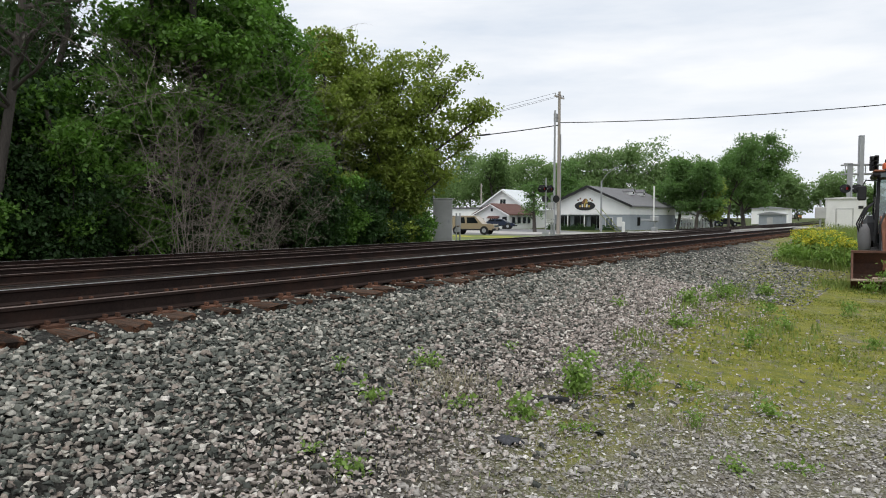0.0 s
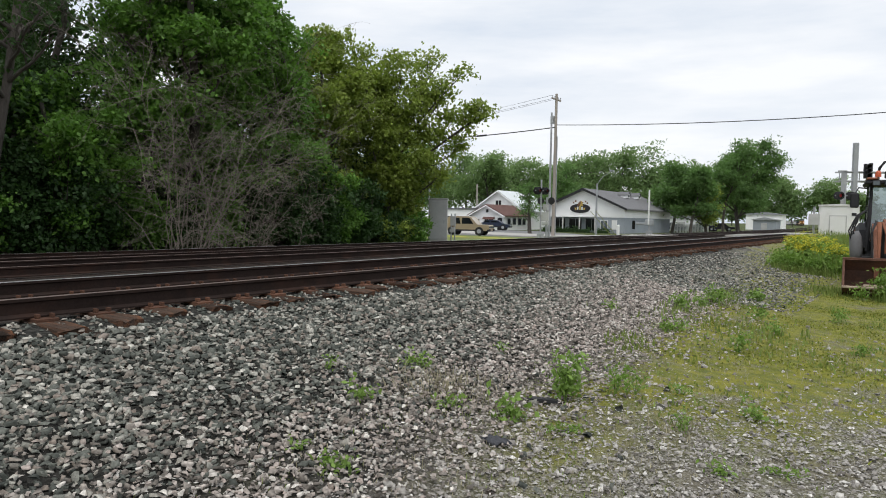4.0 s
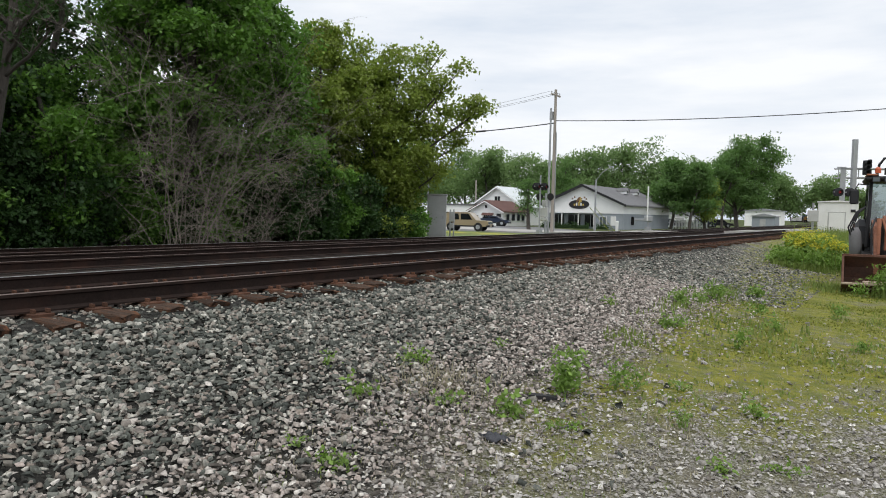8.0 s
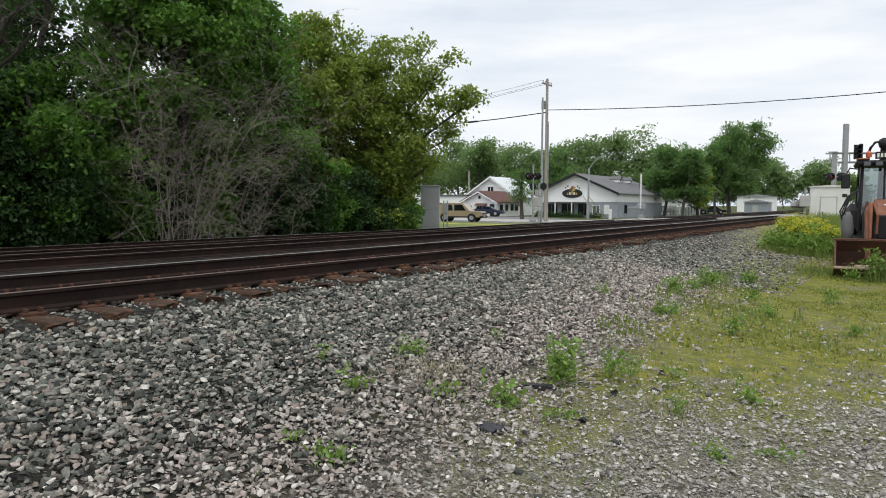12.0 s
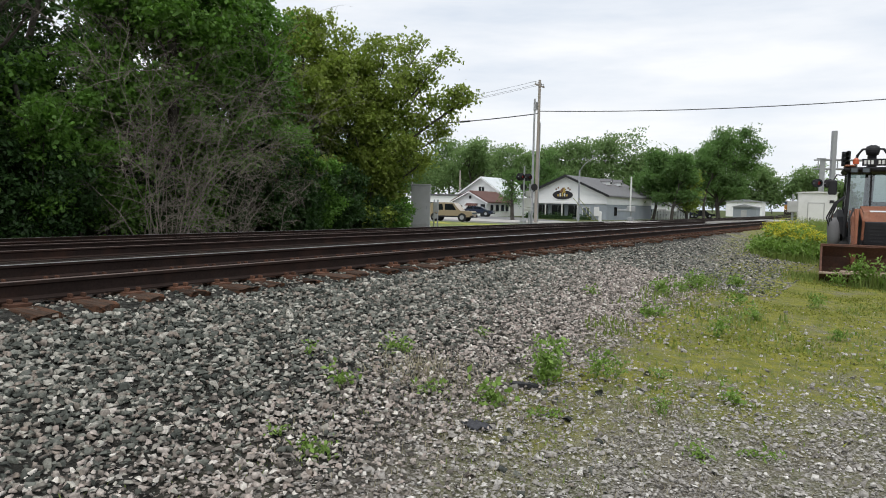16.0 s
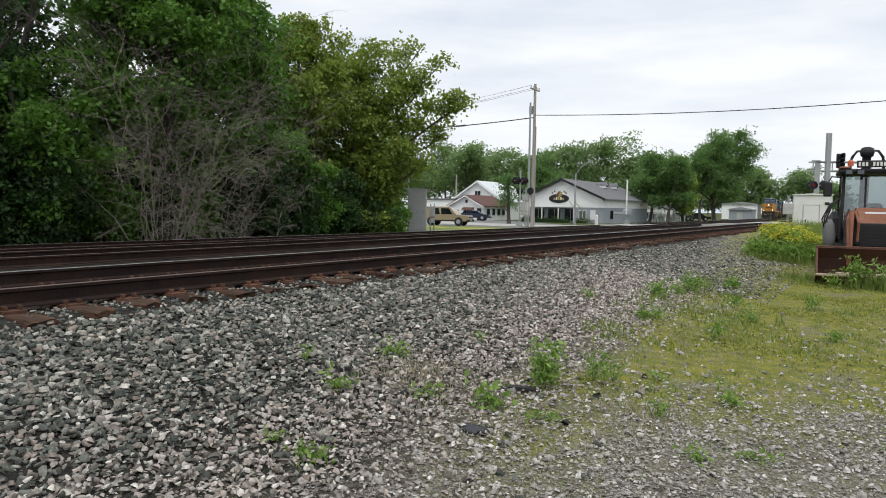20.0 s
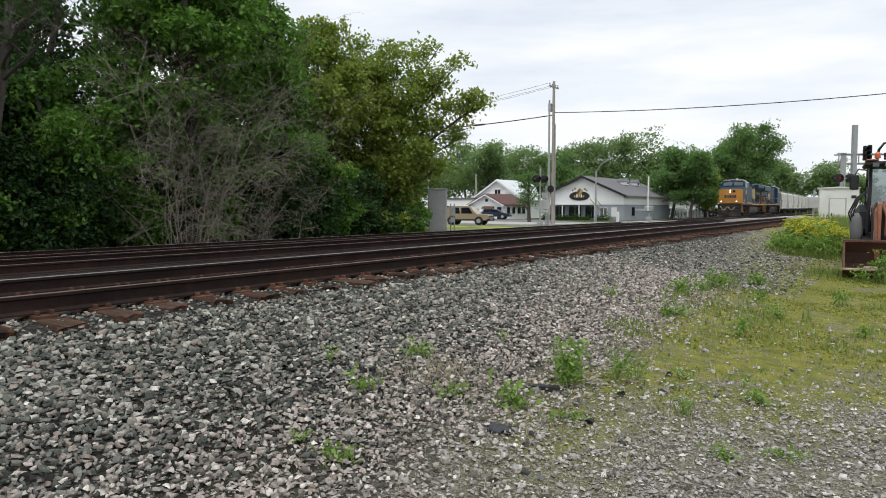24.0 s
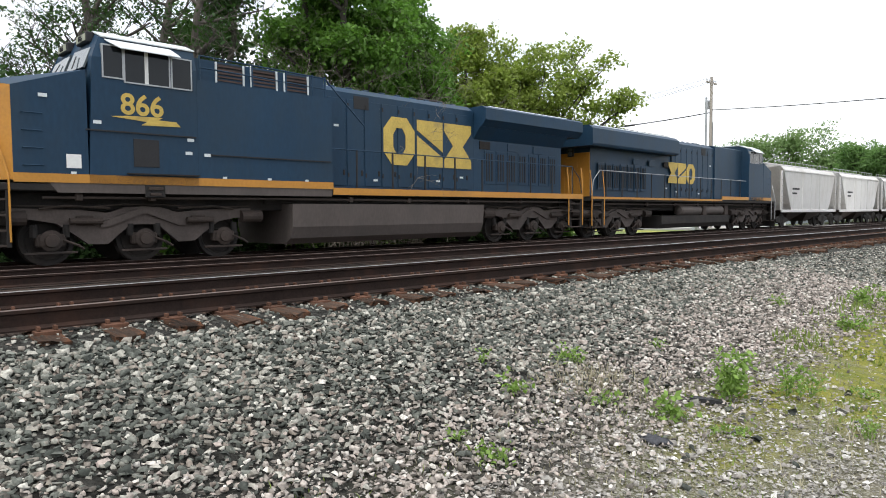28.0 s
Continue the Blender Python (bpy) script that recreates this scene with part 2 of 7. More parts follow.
class Geo:
    """Collects vertices and faces of one mesh."""

    def __init__(self):
        self.v, self.f = [], []

    def add(self, verts, faces):
        o = len(self.v)
        self.v += [tuple(p) for p in verts]
        self.f += [tuple(i + o for i in q) for q in faces]
        return self

    def box(self, x0, x1, y0, y1, z0, z1, c=0.0, m=None):
        """A box, with its edges chamfered by c."""
        x0, x1, y0, y1, z0, z1 = min(x0, x1), max(x0, x1), min(y0, y1), max(y0, y1), min(z0, z1), max(z0, z1)
        if c <= 0:
            vs = [(x, y, z) for z in (z0, z1) for y in (y0, y1) for x in (x0, x1)]
            fs = [(0, 2, 3, 1), (4, 5, 7, 6), (0, 1, 5, 4), (2, 6, 7, 3), (0, 4, 6, 2), (1, 3, 7, 5)]
        else:
            c = min(c, (x1 - x0) * 0.45, (y1 - y0) * 0.45, (z1 - z0) * 0.45)
            vs, fs = [], []
            lo, hi = (x0, y0, z0), (x1, y1, z1)
            idx = {}
            for sx in (0, 1):
                for sy in (0, 1):
                    for sz in (0, 1):
                        s = (sx, sy, sz)
                        for ax in range(3):
                            p = [(hi if s[k] else lo)[k] + (0 if k == ax else (-c if s[k] else c)) for k in range(3)]
                            idx[(s, ax)] = len(vs)
                            vs.append(tuple(p))
            corners = [(a, b, d) for a in (0, 1) for b in (0, 1) for d in (0, 1)]
            for ax in range(3):
                o1, o2 = [k for k in range(3) if k != ax]
                for side in (0, 1):
                    ring = []
                    for a, b in ((0, 0), (1, 0), (1, 1), (0, 1)):
                        s = [0, 0, 0]
                        s[ax], s[o1], s[o2] = side, a, b
                        ring.append(idx[(tuple(s), ax)])
                    flip = (side == 1) == (ax != 1)
                    fs.append(tuple(ring if flip else ring[::-1]))
                for a in (0, 1):
                    for b in (0, 1):
                        s0, s1 = [0, 0, 0], [0, 0, 0]
                        s0[o1], s0[o2], s1[o1], s1[o2] = a, b, a, b
                        s0[ax], s1[ax] = 0, 1
                        q = [idx[(tuple(s0), o1)], idx[(tuple(s1), o1)], idx[(tuple(s1), o2)], idx[(tuple(s0), o2)]]
                        fs.append(tuple(q))
            for s in corners:
                fs.append((idx[(s, 0)], idx[(s, 1)], idx[(s, 2)]))
        if m is not None:
            vs = [m @ Vector(p) for p in vs]
        return self.add(vs, fs)

    def tube(self, pts, r, n=8, cap=True):
        """A round bar along pts; r is one radius or one for each point."""
        pts = [Vector(p) for p in pts]
        rs = r if isinstance(r, (list, tuple)) else [r] * len(pts)
        vs, fs = [], []
        ref = Vector((0, 0, 1))
        for i, p in enumerate(pts):
            d = (pts[min(i + 1, len(pts) - 1)] - pts[max(i - 1, 0)])
            d = d.normalized() if d.length > 1e-9 else Vector((0, 0, 1))
            if abs(d.dot(ref)) > 0.95:
                ref = Vector((1, 0, 0)) if abs(d.x) < 0.9 else Vector((0, 1, 0))
            a = d.cross(ref).normalized()
            b = d.cross(a).normalized()
            for k in range(n):
                t = 2 * math.pi * k / n
                vs.append(p + (a * math.cos(t) + b * math.sin(t)) * rs[i])
        for i in range(len(pts) - 1):
            for k in range(n):
                k2 = (k + 1) % n
                fs.append((i * n + k, i * n + k2, (i + 1) * n + k2, (i + 1) * n + k))
        if cap:
            fs.append(tuple(range(n))[::-1])
            fs.append(tuple(range((len(pts) - 1) * n, len(pts) * n)))
        return self.add(vs, fs)

    def cyl(self, a, b, r, n=16):
        return self.tube([a, b], r, n)

    def prism(self, poly, axis, a, b):
        """Extrude a polygon (pairs in the two other axes, in order) along axis from a to b."""
        n = len(poly)
        vs = []
        for t in (a, b):
            for p, q in poly:
                vs.append({"x": (t, p, q), "y": (p, t, q), "z": (p, q, t)}[axis])
        fs = [tuple(range(n))[::-1], tuple(range(n, 2 * n))]
        fs += [(i, (i + 1) % n, n + (i + 1) % n, n + i) for i in range(n)]
        return self.add(vs, fs)

    def lathe(self, profile, center, axis="z", n=20):
        """Turn (radius, height) pairs about an axis through center."""
        vs, fs = [], []
        for r, h in profile:
            for k in range(n):
                t = 2 * math.pi * k / n
                c, s = r * math.cos(t), r * math.sin(t)
                p = {"z": (c, s, h), "y": (c, h, s), "x": (h, c, s)}[axis]
                vs.append(tuple(center[i] + p[i] for i in range(3)))
        for i in range(len(profile) - 1):
            for k in range(n):
                k2 = (k + 1) % n
                fs.append((i * n + k, i * n + k2, (i + 1) * n + k2, (i + 1) * n + k))
        fs.append(tuple(range(n))[::-1])
        fs.append(tuple(range((len(profile) - 1) * n, len(profile) * n)))
        return self.add(vs, fs)


def mesh_of(name, g, material, smooth=False):
    me = bpy.data.meshes.new(name)
    if isinstance(g, Geo):
        me.from_pydata(g.v, [], g.f)
        bm = bmesh.new()
        bm.from_mesh(me)
        bmesh.ops.recalc_face_normals(bm, faces=bm.faces)
        bm.to_mesh(me)
        bm.free()
    else:
        co, quads = g
        me.vertices.add(len(co))
        me.vertices.foreach_set("co", np.asarray(co, np.float32).ravel())
        k = quads.shape[1]
        me.loops.add(quads.size)
        me.loops.foreach_set("vertex_index", quads.astype(np.int32).ravel())
        me.polygons.add(len(quads))
        me.polygons.foreach_set("loop_start", np.arange(0, quads.size, k, dtype=np.int32))
        me.update(calc_edges=True)
    if smooth:
        me.polygons.foreach_set("use_smooth", np.ones(len(me.polygons), dtype=bool))
    me.materials.append(material)
    return me


def part(name, g, material, parent=None, label="", smooth=False):
    ob = new(name, g if isinstance(g, bpy.types.Mesh) else mesh_of(name, g, material, smooth))
    if parent is not None:
        ob.parent = parent
    if label:
        tagged(ob, label)
    return ob


def thing(name, m, label, category, group="", kind=""):
    e = new(name)
    e.empty_display_size = 0.2
    e.matrix_basis = m
    return tagged(e, label, category, group, kind)


def leaf_cloud(blobs, n, size, seed, droop=0.3, flat=0.62, width=0.55, k=7, hollow=0.45):
    """Leaves, as bent rhombs, in sprays on the shells of a list of blobs (x, y, z, radius)."""
    r = np.random.default_rng(seed)
    b = np.asarray(blobs, float)
    w = b[:, 3] ** 2
    pick = r.choice(len(b), n // k, p=w / w.sum())
    d = r.normal(size=(len(pick), 3))
    d[:, 2] += 0.35
    d /= np.linalg.norm(d, axis=1)[:, None]
    rad = b[pick, 3] * (hollow + (1.05 - hollow) * r.random(len(pick)) ** 0.6)
    spray = b[pick, :3] + d * rad[:, None] * np.array([1, 1, 0.62])
    # each spray is a loose plate of leaves that shares one tilt
    plate = r.normal(scale=0.42, size=d.shape) + np.array([0, 0, 0.95]) + d * 0.5
    plate /= np.linalg.norm(plate, axis=1)[:, None]
    off = r.normal(scale=size * 1.2, size=(len(pick), k, 3))
    off -= plate[:, None] * (off * plate[:, None]).sum(-1, keepdims=True) * 0.75
    c = (spray[:, None] + off).reshape(-1, 3)
    dd = np.repeat(d, k, 0)
    ax = dd * 0.6 + r.normal(scale=0.7, size=c.shape)
    ax[:, 2] -= droop
    ax /= np.linalg.norm(ax, axis=1)[:, None]
    up = r.normal(scale=(1 - flat) * 0.7, size=c.shape) + np.repeat(plate, k, 0) * 0.8
    side = np.cross(ax, up)
    side /= np.linalg.norm(side, axis=1)[:, None] + 1e-9
    s = size * (0.6 + 0.8 * r.random(len(c)))[:, None]
    nrm = np.cross(side, ax)
    co = np.stack([c - ax * s * 0.5, c + side * s * width * 0.5 + nrm * s * 0.08, c + ax * s * 0.5, c - side * s * width * 0.5 + nrm * s * 0.08], 1).reshape(-1, 3)
    return co, np.arange(len(c) * 4).reshape(-1, 4)


def tree(pos, height, spread, seed, leaf, n, size, label, trunk_r=0.16, lean=(0, 0), low=0.25, bare=False, group="trees", name="tree", levels=3, blob=1.0, ends=(), clump=1.0, width=0.55):
    """A tapered trunk, limbs that fork to the given level, and leaves in clumps at their tips.
    ends: places, from the foot, to which the main limbs reach; without it they spread evenly."""
    r = random.Random(seed)
    t = thing(name, pose(*pos), label, "tree", group)
    wood, tips = Geo(), []

    def limb(p, d, length, rad, lev, keep=0.0):
        pts, rs = [p], [rad]
        q = p.copy()
        k = 4 if lev < 2 else 2
        for i in range(k):
            d = (d + Vector((r.uniform(-0.22, 0.22), r.uniform(-0.22, 0.22), r.uniform(-0.05, 0.2))) * (1 - keep)).normalized()
            q = q + d * length / k
            pts.append(q.copy())
            rs.append(rad * (1 - 0.62 * (i + 1) / k))
        wood.tube(pts, rs, 8 if lev == 0 else 5 if lev < 2 else 3, cap=False)
        if lev >= 2:
            tips.append(pts[k // 2])
        if lev >= levels:
            tips.append(pts[-1])
            return
        if lev == 0 and ends:
            for e in ends:
                e = Vector(e)
                f = min(max(0.12, e.z / (height * 0.76) * 0.6 - 0.05), 0.92)
                j = min(int(f * k), k - 1)
                a = pts[j].lerp(pts[j + 1], f * k - j)
                limb(a, (e - a).normalized(), (e - a).length, max(rad * (0.5 - 0.2 * f), 0.02), 1, 0.75)
            tips.append(pts[-1])
            return
        for i in range(r.randint(4, 6) if lev and ends else r.randint(3, 5) if lev else 9 + int(height * 0.7)):
            f = r.uniform(low, 1.0) if lev == 0 else r.uniform(0.35, 1.0)
            j = min(int(f * k), k - 1)
            a = pts[j].lerp(pts[j + 1], f * k - j)
            th = r.uniform(0, 2 * math.pi)
            o = Vector((math.cos(th), math.sin(th), r.uniform(0.15, 0.9) + (1.2 * max(0, f - 0.75) / 0.25 if lev == 0 else 0)))
            dd = (d * 0.35 + o).normalized() if lev else o.normalized()
            ln = (spread * (1.05 - 0.4 * max(0, f - 0.3)) if lev == 0 else spread * r.uniform(0.3, 0.6) if ends and lev == 1 else length * r.uniform(0.45, 0.7))
            limb(a, dd, ln * r.uniform(0.7, 1.1), max(rad * (0.42 - 0.15 * f), 0.012), lev + 1)
        tips.append(pts[-1])

    limb(Vector((0, 0, -0.15)), Vector((lean[0], lean[1], 1)).normalized(), height * 0.76, trunk_r, 0)
    part("trunk", wood, M_BARK, t, smooth=True)
    if not bare:
        blobs = [(p.x, p.y, p.z, r.uniform(0.45, 1.3) * spread * 0.25 * blob) for p in tips if p.z > 0.5 and r.random() < clump]
        part("crown", leaf_cloud(blobs, n, size, seed, width=width), leaf, t, smooth=False)
    return t

# ---------------------------------------------------------------- the plan
CURVE = 1.55e-4     # both tracks bend gently to the left with distance
NEAR_C, FAR_C = -6.95, -16.7
NEAR_TOP, FAR_TOP = 0.895, 0.62
ROAD_Y, ROAD_W = 51.0, 9.0


def bend(y):
    return -CURVE * y * y


def far_x(y):
    """Middle of the far track, which draws away from the near one down the line."""
    return FAR_C + bend(y) - 1.85 * math.tanh((max(y, 0) / 46) ** 1.5)


def far_z(y):
    """Rail top of the far track, on a slight fall."""
    return FAR_TOP - 0.14 * math.tanh(max(y, 0) / 40)


PROFILE = [(-4000, -0.2), (-60, 0.0), (-30, 0.0), (-22.5, 0.05), (-20, 0.12), (-18.5, 0.37), (-15.2, 0.37), (-14, 0.50), (-10, 0.55), (-8.5, 0.66),
           (-5.95, 0.685), (-5.75, 0.66), (-5.55, 0.605), (-5.1, 0.515), (-3.4, 0.25), (-1.8, 0.07), (-0.5, 0.0), (30, -0.05), (4000, -0.3)]


def ground_z(x, y):
    u = x - bend(min(max(y, -60), 300))
    z = float(np.interp(u, [p[0] for p in PROFILE], [p[1] for p in PROFILE]))
    if -4.9 < u < 12 and 0 < y < 40:
        z += 0.035 * noise.noise((x * 0.6, y * 0.6, 0.3)) + 0.018 * noise.noise((x * 2.1, y * 2.1, 3.1))
    return z


def build_ground():
    xs = sorted({*np.arange(-24, 10.01, 0.25).tolist(), *np.arange(-60, 40, 4.0).tolist(), *[s * v for s in (-1, 1) for v in (80, 120, 200, 400, 900, 2000, 4000)]})
    ys = sorted({*np.arange(-4, 30, 0.4).tolist(), *np.arange(-40, 120, 4.0).tolist(), *[-4000, -1500, -500, -200, -90, 160, 200, 250, 300, 400, 600, 1000, 2000, 4000]})
    co = np.array([(x, y, ground_z(x, y)) for y in ys for x in xs])
    nx = len(xs)
    q = np.array([(j * nx + i, j * nx + i + 1, (j + 1) * nx + i + 1, (j + 1) * nx + i) for j in range(len(ys) - 1) for i in range(nx - 1)])
    m = bpy.data.materials.new("gravel_yard_ground")
    m.use_nodes = True
    n, l = m.node_tree.nodes, m.node_tree.links
    b = n["Principled BSDF"]
    tc = n.new("ShaderNodeTexCoord")
    xyz = n.new("ShaderNodeSeparateXYZ")
    l.new(tc.outputs["Object"], xyz.inputs[0])

    def tex(scale, detail=5, rough=0.6):
        t = n.new("ShaderNodeTexNoise")
        t.inputs["Scale"].default_value, t.inputs["Detail"].default_value, t.inputs["Roughness"].default_value = scale, detail, rough
        l.new(tc.outputs["Object"], t.inputs["Vector"])
        return t.outputs["Fac"]

    def ramp(sock, a, bb):
        r = n.new("ShaderNodeMapRange")
        r.interpolation_type = "SMOOTHSTEP"
        r.inputs["From Min"].default_value, r.inputs["From Max"].default_value = a, bb
        l.new(sock, r.inputs["Value"])
        return r.outputs[0]

    def calc(op, a, c):
        k = n.new("ShaderNodeMath")
        k.operation = op
        for i, s in enumerate((a, c)):
            if isinstance(s, (int, float)):
                k.inputs[i].default_value = s
            else:
                l.new(s, k.inputs[i])
        return k.outputs[0]

    def mix(f, a, c):
        k = n.new("ShaderNodeMixRGB")
        for i, s in enumerate((f, a, c)):
            if isinstance(s, tuple):
                k.inputs[i].default_value = (*s, 1)
            else:
                l.new(s, k.inputs[i])
        return k.outputs[0]

    vor = n.new("ShaderNodeTexVoronoi")
    vor.inputs["Scale"].default_value = 26
    l.new(tc.outputs["Object"], vor.inputs["Vector"])
    # Near-black tones: the shade in gaps under the loose stones is painted in.
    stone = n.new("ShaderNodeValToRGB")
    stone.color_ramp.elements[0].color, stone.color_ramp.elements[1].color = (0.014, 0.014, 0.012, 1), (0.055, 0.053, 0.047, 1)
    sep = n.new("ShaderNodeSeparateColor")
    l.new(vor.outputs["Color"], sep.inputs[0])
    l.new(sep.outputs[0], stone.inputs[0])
    vor2 = n.new("ShaderNodeTexVoronoi")
    vor2.inputs["Scale"].default_value = 55
    l.new(tc.outputs["Object"], vor2.inputs["Vector"])
    sep2 = n.new("ShaderNodeSeparateColor")
    l.new(vor2.outputs["Color"], sep2.inputs[0])
    grit = mix(sep2.outputs[0], (0.17, 0.16, 0.14), (0.42, 0.40, 0.365))
    grit = mix(ramp(vor2.outputs["Distance"], 0.40, 0.68), grit, (0.09, 0.08, 0.065))
    grit = mix(calc("MULTIPLY", ramp(tex(1.3, 7, 0.7), 0.42, 0.66), 0.7), grit, (0.20, 0.175, 0.135))
    grit = mix(calc("MULTIPLY", ramp(tex(0.8, 7, 0.7), 0.45, 0.62), 0.45), grit, (0.19, 0.20, 0.085))
    u = xyz.outputs["X"]
    wob = calc("ADD", u, calc("MULTIPLY", calc("SUBTRACT", tex(0.7), 0.5), 2.4))
    yard = ramp(calc("ADD", wob, calc("MULTIPLY", xyz.outputs["Y"], 0.12)), -2.6, -1.5)
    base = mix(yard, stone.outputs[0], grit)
    # dark rusty ballast between the tracks
    rusty = calc("MULTIPLY", ramp(wob, -5.9, -6.6), ramp(wob, -21.5, -19.5))
    base = mix(rusty, base, mix(ramp(tex(3), 0.4, 0.62), (0.028, 0.022, 0.019), (0.06, 0.042, 0.033)))
    # yellow-green low growth on the yard
    wy = calc("ADD", xyz.outputs["Y"], calc("MULTIPLY", calc("SUBTRACT", tex(0.9), 0.5), 5.0))
    low = calc("SUBTRACT", wy, calc("MULTIPLY", u, 0.85))
    left = calc("ADD", wob, calc("MULTIPLY", xyz.outputs["Y"], 0.11))
    patch = calc("MULTIPLY", ramp(left, -2.3, -1.4), ramp(low, 4.9, 7.6))
    patch = calc("MULTIPLY", patch, calc("MULTIPLY", ramp(tex(1.1, 8, 0.68), 0.26, 0.5), ramp(tex(7, 6, 0.75), 0.2, 0.5)))
    moss = mix(ramp(tex(5, 6, 0.7), 0.36, 0.64), (0.14, 0.165, 0.022), (0.27, 0.26, 0.03))
    base = mix(calc("MULTIPLY", patch, 0.9), base, moss)
    # grass and soil past the tracks and down the line
    far = calc("MAXIMUM", ramp(wob, -20.5, -22.0), ramp(wob, 6, 10))
    soil = mix(ramp(tex(2.2, 6), 0.4, 0.6), (0.05, 0.062, 0.022), (0.10, 0.125, 0.04))
    base = mix(far, base, soil)
    l.new(base, b.inputs["Base Color"])
    b.inputs["Roughness"].default_value = 0.95
    b.inputs["Specular IOR Level"].default_value = 0.2
    bp = n.new("ShaderNodeBump")
    bp.inputs["Strength"].default_value, bp.inputs["Distance"].default_value = 0.8, 0.04
    l.new(calc("ADD", vor.outputs["Distance"], tex(60, 3)), bp.inputs["Height"])
    l.new(bp.outputs[0], b.inputs["Normal"])
    tagged(part("ground", (co, q), m, smooth=True), "grey gravel yard ground with ballast and low green growth", "ground", kind="structure")


build_ground()

# ---------------------------------------------------------------- tracks
RAIL_PROFILE = [(-0.07, 0), (0.07, 0), (0.07, 0.014), (0.012, 0.035), (0.010, 0.125), (0.036, 0.140), (0.036, 0.166), (-0.036, 0.166), (-0.036, 0.140), (-0.010, 0.125), (-0.012, 0.035), (-0.07, 0.014)]


def sweep(profile, x, z, y0, y1, step=3.0, far=False):
    g = Geo()
    n = len(profile)
    ys = np.arange(y0, y1 + 0.1, step)
    vs = [(x + p + (far_x(y) if far else bend(y)), y, z + q + (far_z(y) if far else 0)) for y in ys for p, q in profile]
    fs = [(i * n + k, i * n + (k + 1) % n, (i + 1) * n + (k + 1) % n, (i + 1) * n + k) for i in range(len(ys) - 1) for k in range(n)]
    return g.add(vs, fs + [tuple(range(n))[::-1], tuple(range((len(ys) - 1) * n, len(ys) * n))])


HEAD = [(-0.031, 0), (0.031, 0), (0.026, 0.003), (-0.026, 0.003)]


def track(center, top, label, heads, far=False):
    t = thing("railway_track", Matrix(), label, "railway track", kind="structure")
    for side, hm in zip((0.7535, -0.7535), heads):
        rail = part("rail", sweep(RAIL_PROFILE, center + side, top - 0.169, -45, 420, far=far), M_RAIL, t)
        part("rail_head", sweep(HEAD, center + side, top - 0.003, -45, 420, far=far), hm, rail)
    return t


near_track = track(NEAR_C, NEAR_TOP, "rusty near railway track with worn timber ties in ballast", (M_DULLTOP, M_RAILTOP))
far_track = track(0.0, 0.0, "far main railway track in dark ballast", (M_DULLTOP, M_RAILTOP), far=True)
for x0, top in ((-11.9, 0.72), (-13.25, 0.72)):
    sp = thing("spare_rail", Matrix(), "long rusty spare rail lying between the tracks", "rail", "spare rails")
    part("rail", sweep(RAIL_PROFILE, x0, top - 0.166, -40, 300), M_RAIL, sp)
    part("rail_head", sweep(HEAD, x0, top, -40, 300), M_DULLTOP, sp)

rt = random.Random(3)


def old_tie():
    """A timber tie with split, worn ends and a bowed top."""
    xs = [-1.3, -1.22, -0.95, -0.4, 0.4, 0.95, 1.22, 1.3]
    ring = [(-0.112, -0.17), (-0.115, -0.015), (-0.1, 0.0), (-0.03, 0.003), (0.04, -0.004), (0.102, 0.0), (0.115, -0.017), (0.112, -0.17)]
    vs = []
    for i, x in enumerate(xs):
        e = 1.0 if i in (0, 7) else 0.5 if i in (1, 6) else 0.2
        for p, q in ring:
            vs.append((x + (rt.uniform(-0.05, 0.05) if i in (0, 7) else 0), p + rt.uniform(-0.014, 0.014) * e, q - (rt.uniform(0, 0.035) * e if q > -0.1 else 0)))
    n = len(ring)
    fs = [(i * n + k, i * n + (k + 1) % n, (i + 1) * n + (k + 1) % n, (i + 1) * n + k) for i in range(len(xs) - 1) for k in range(n)]
    return Geo().add(vs, fs + [tuple(range(n))[::-1], tuple(range((len(xs) - 1) * n, len(xs) * n))])


tie_meshes = [mesh_of("tie", old_tie(), M_TIE) for _ in range(9)]
plate_geo = Geo().box(-0.18, 0.18, -0.095, 0.095, -0.025, 0.012, 0.004)
for sx in (-0.135, -0.105, 0.105, 0.135):
    for sy in (-0.06, 0.06):
        plate_geo.box(sx - 0.014, sx + 0.014, sy - 0.014, sy + 0.014, 0.012, 0.05, 0.004)
plate_mesh = mesh_of("tie_plate", plate_geo, M_PLATE)
far_ties = Geo()
y = -5.0
k = 0
while y < 125:
    cxn = NEAR_C + bend(y)
    o = part("tie", tie_meshes[k % 9], None, near_track)
    o.matrix_basis = pose(cxn + rt.uniform(-0.1, 0.1), y, NEAR_TOP - 0.183 + rt.uniform(-0.014, 0.0), rt.uniform(-1, 1), rt.uniform(-0.6, 0.6), rt.uniform(-1.6, 1.6) + math.degrees(2 * CURVE * y))
    if y < 45:
        for s in (0.7535, -0.7535):
            p = part("tie_plate", plate_mesh, None, near_track)
            p.matrix_basis = pose(cxn + s, y, NEAR_TOP - 0.1835, 0, 0, rt.uniform(-1, 1))
        far_ties.box(far_x(y) - 1.3, far_x(y) + 1.3, y - 0.115, y + 0.115, far_z(y) - 0.35, far_z(y) - 0.18)
    y += 0.52 + rt.uniform(-0.03, 0.03)
    k += 1
tagged(part("ties", far_ties, M_TIE, far_track), "dark timber ties", kind="stuff")

# ---------------------------------------------------------------- woods beside the line
L_MAPLE = "leafy green maple tree at the edge of the woods"


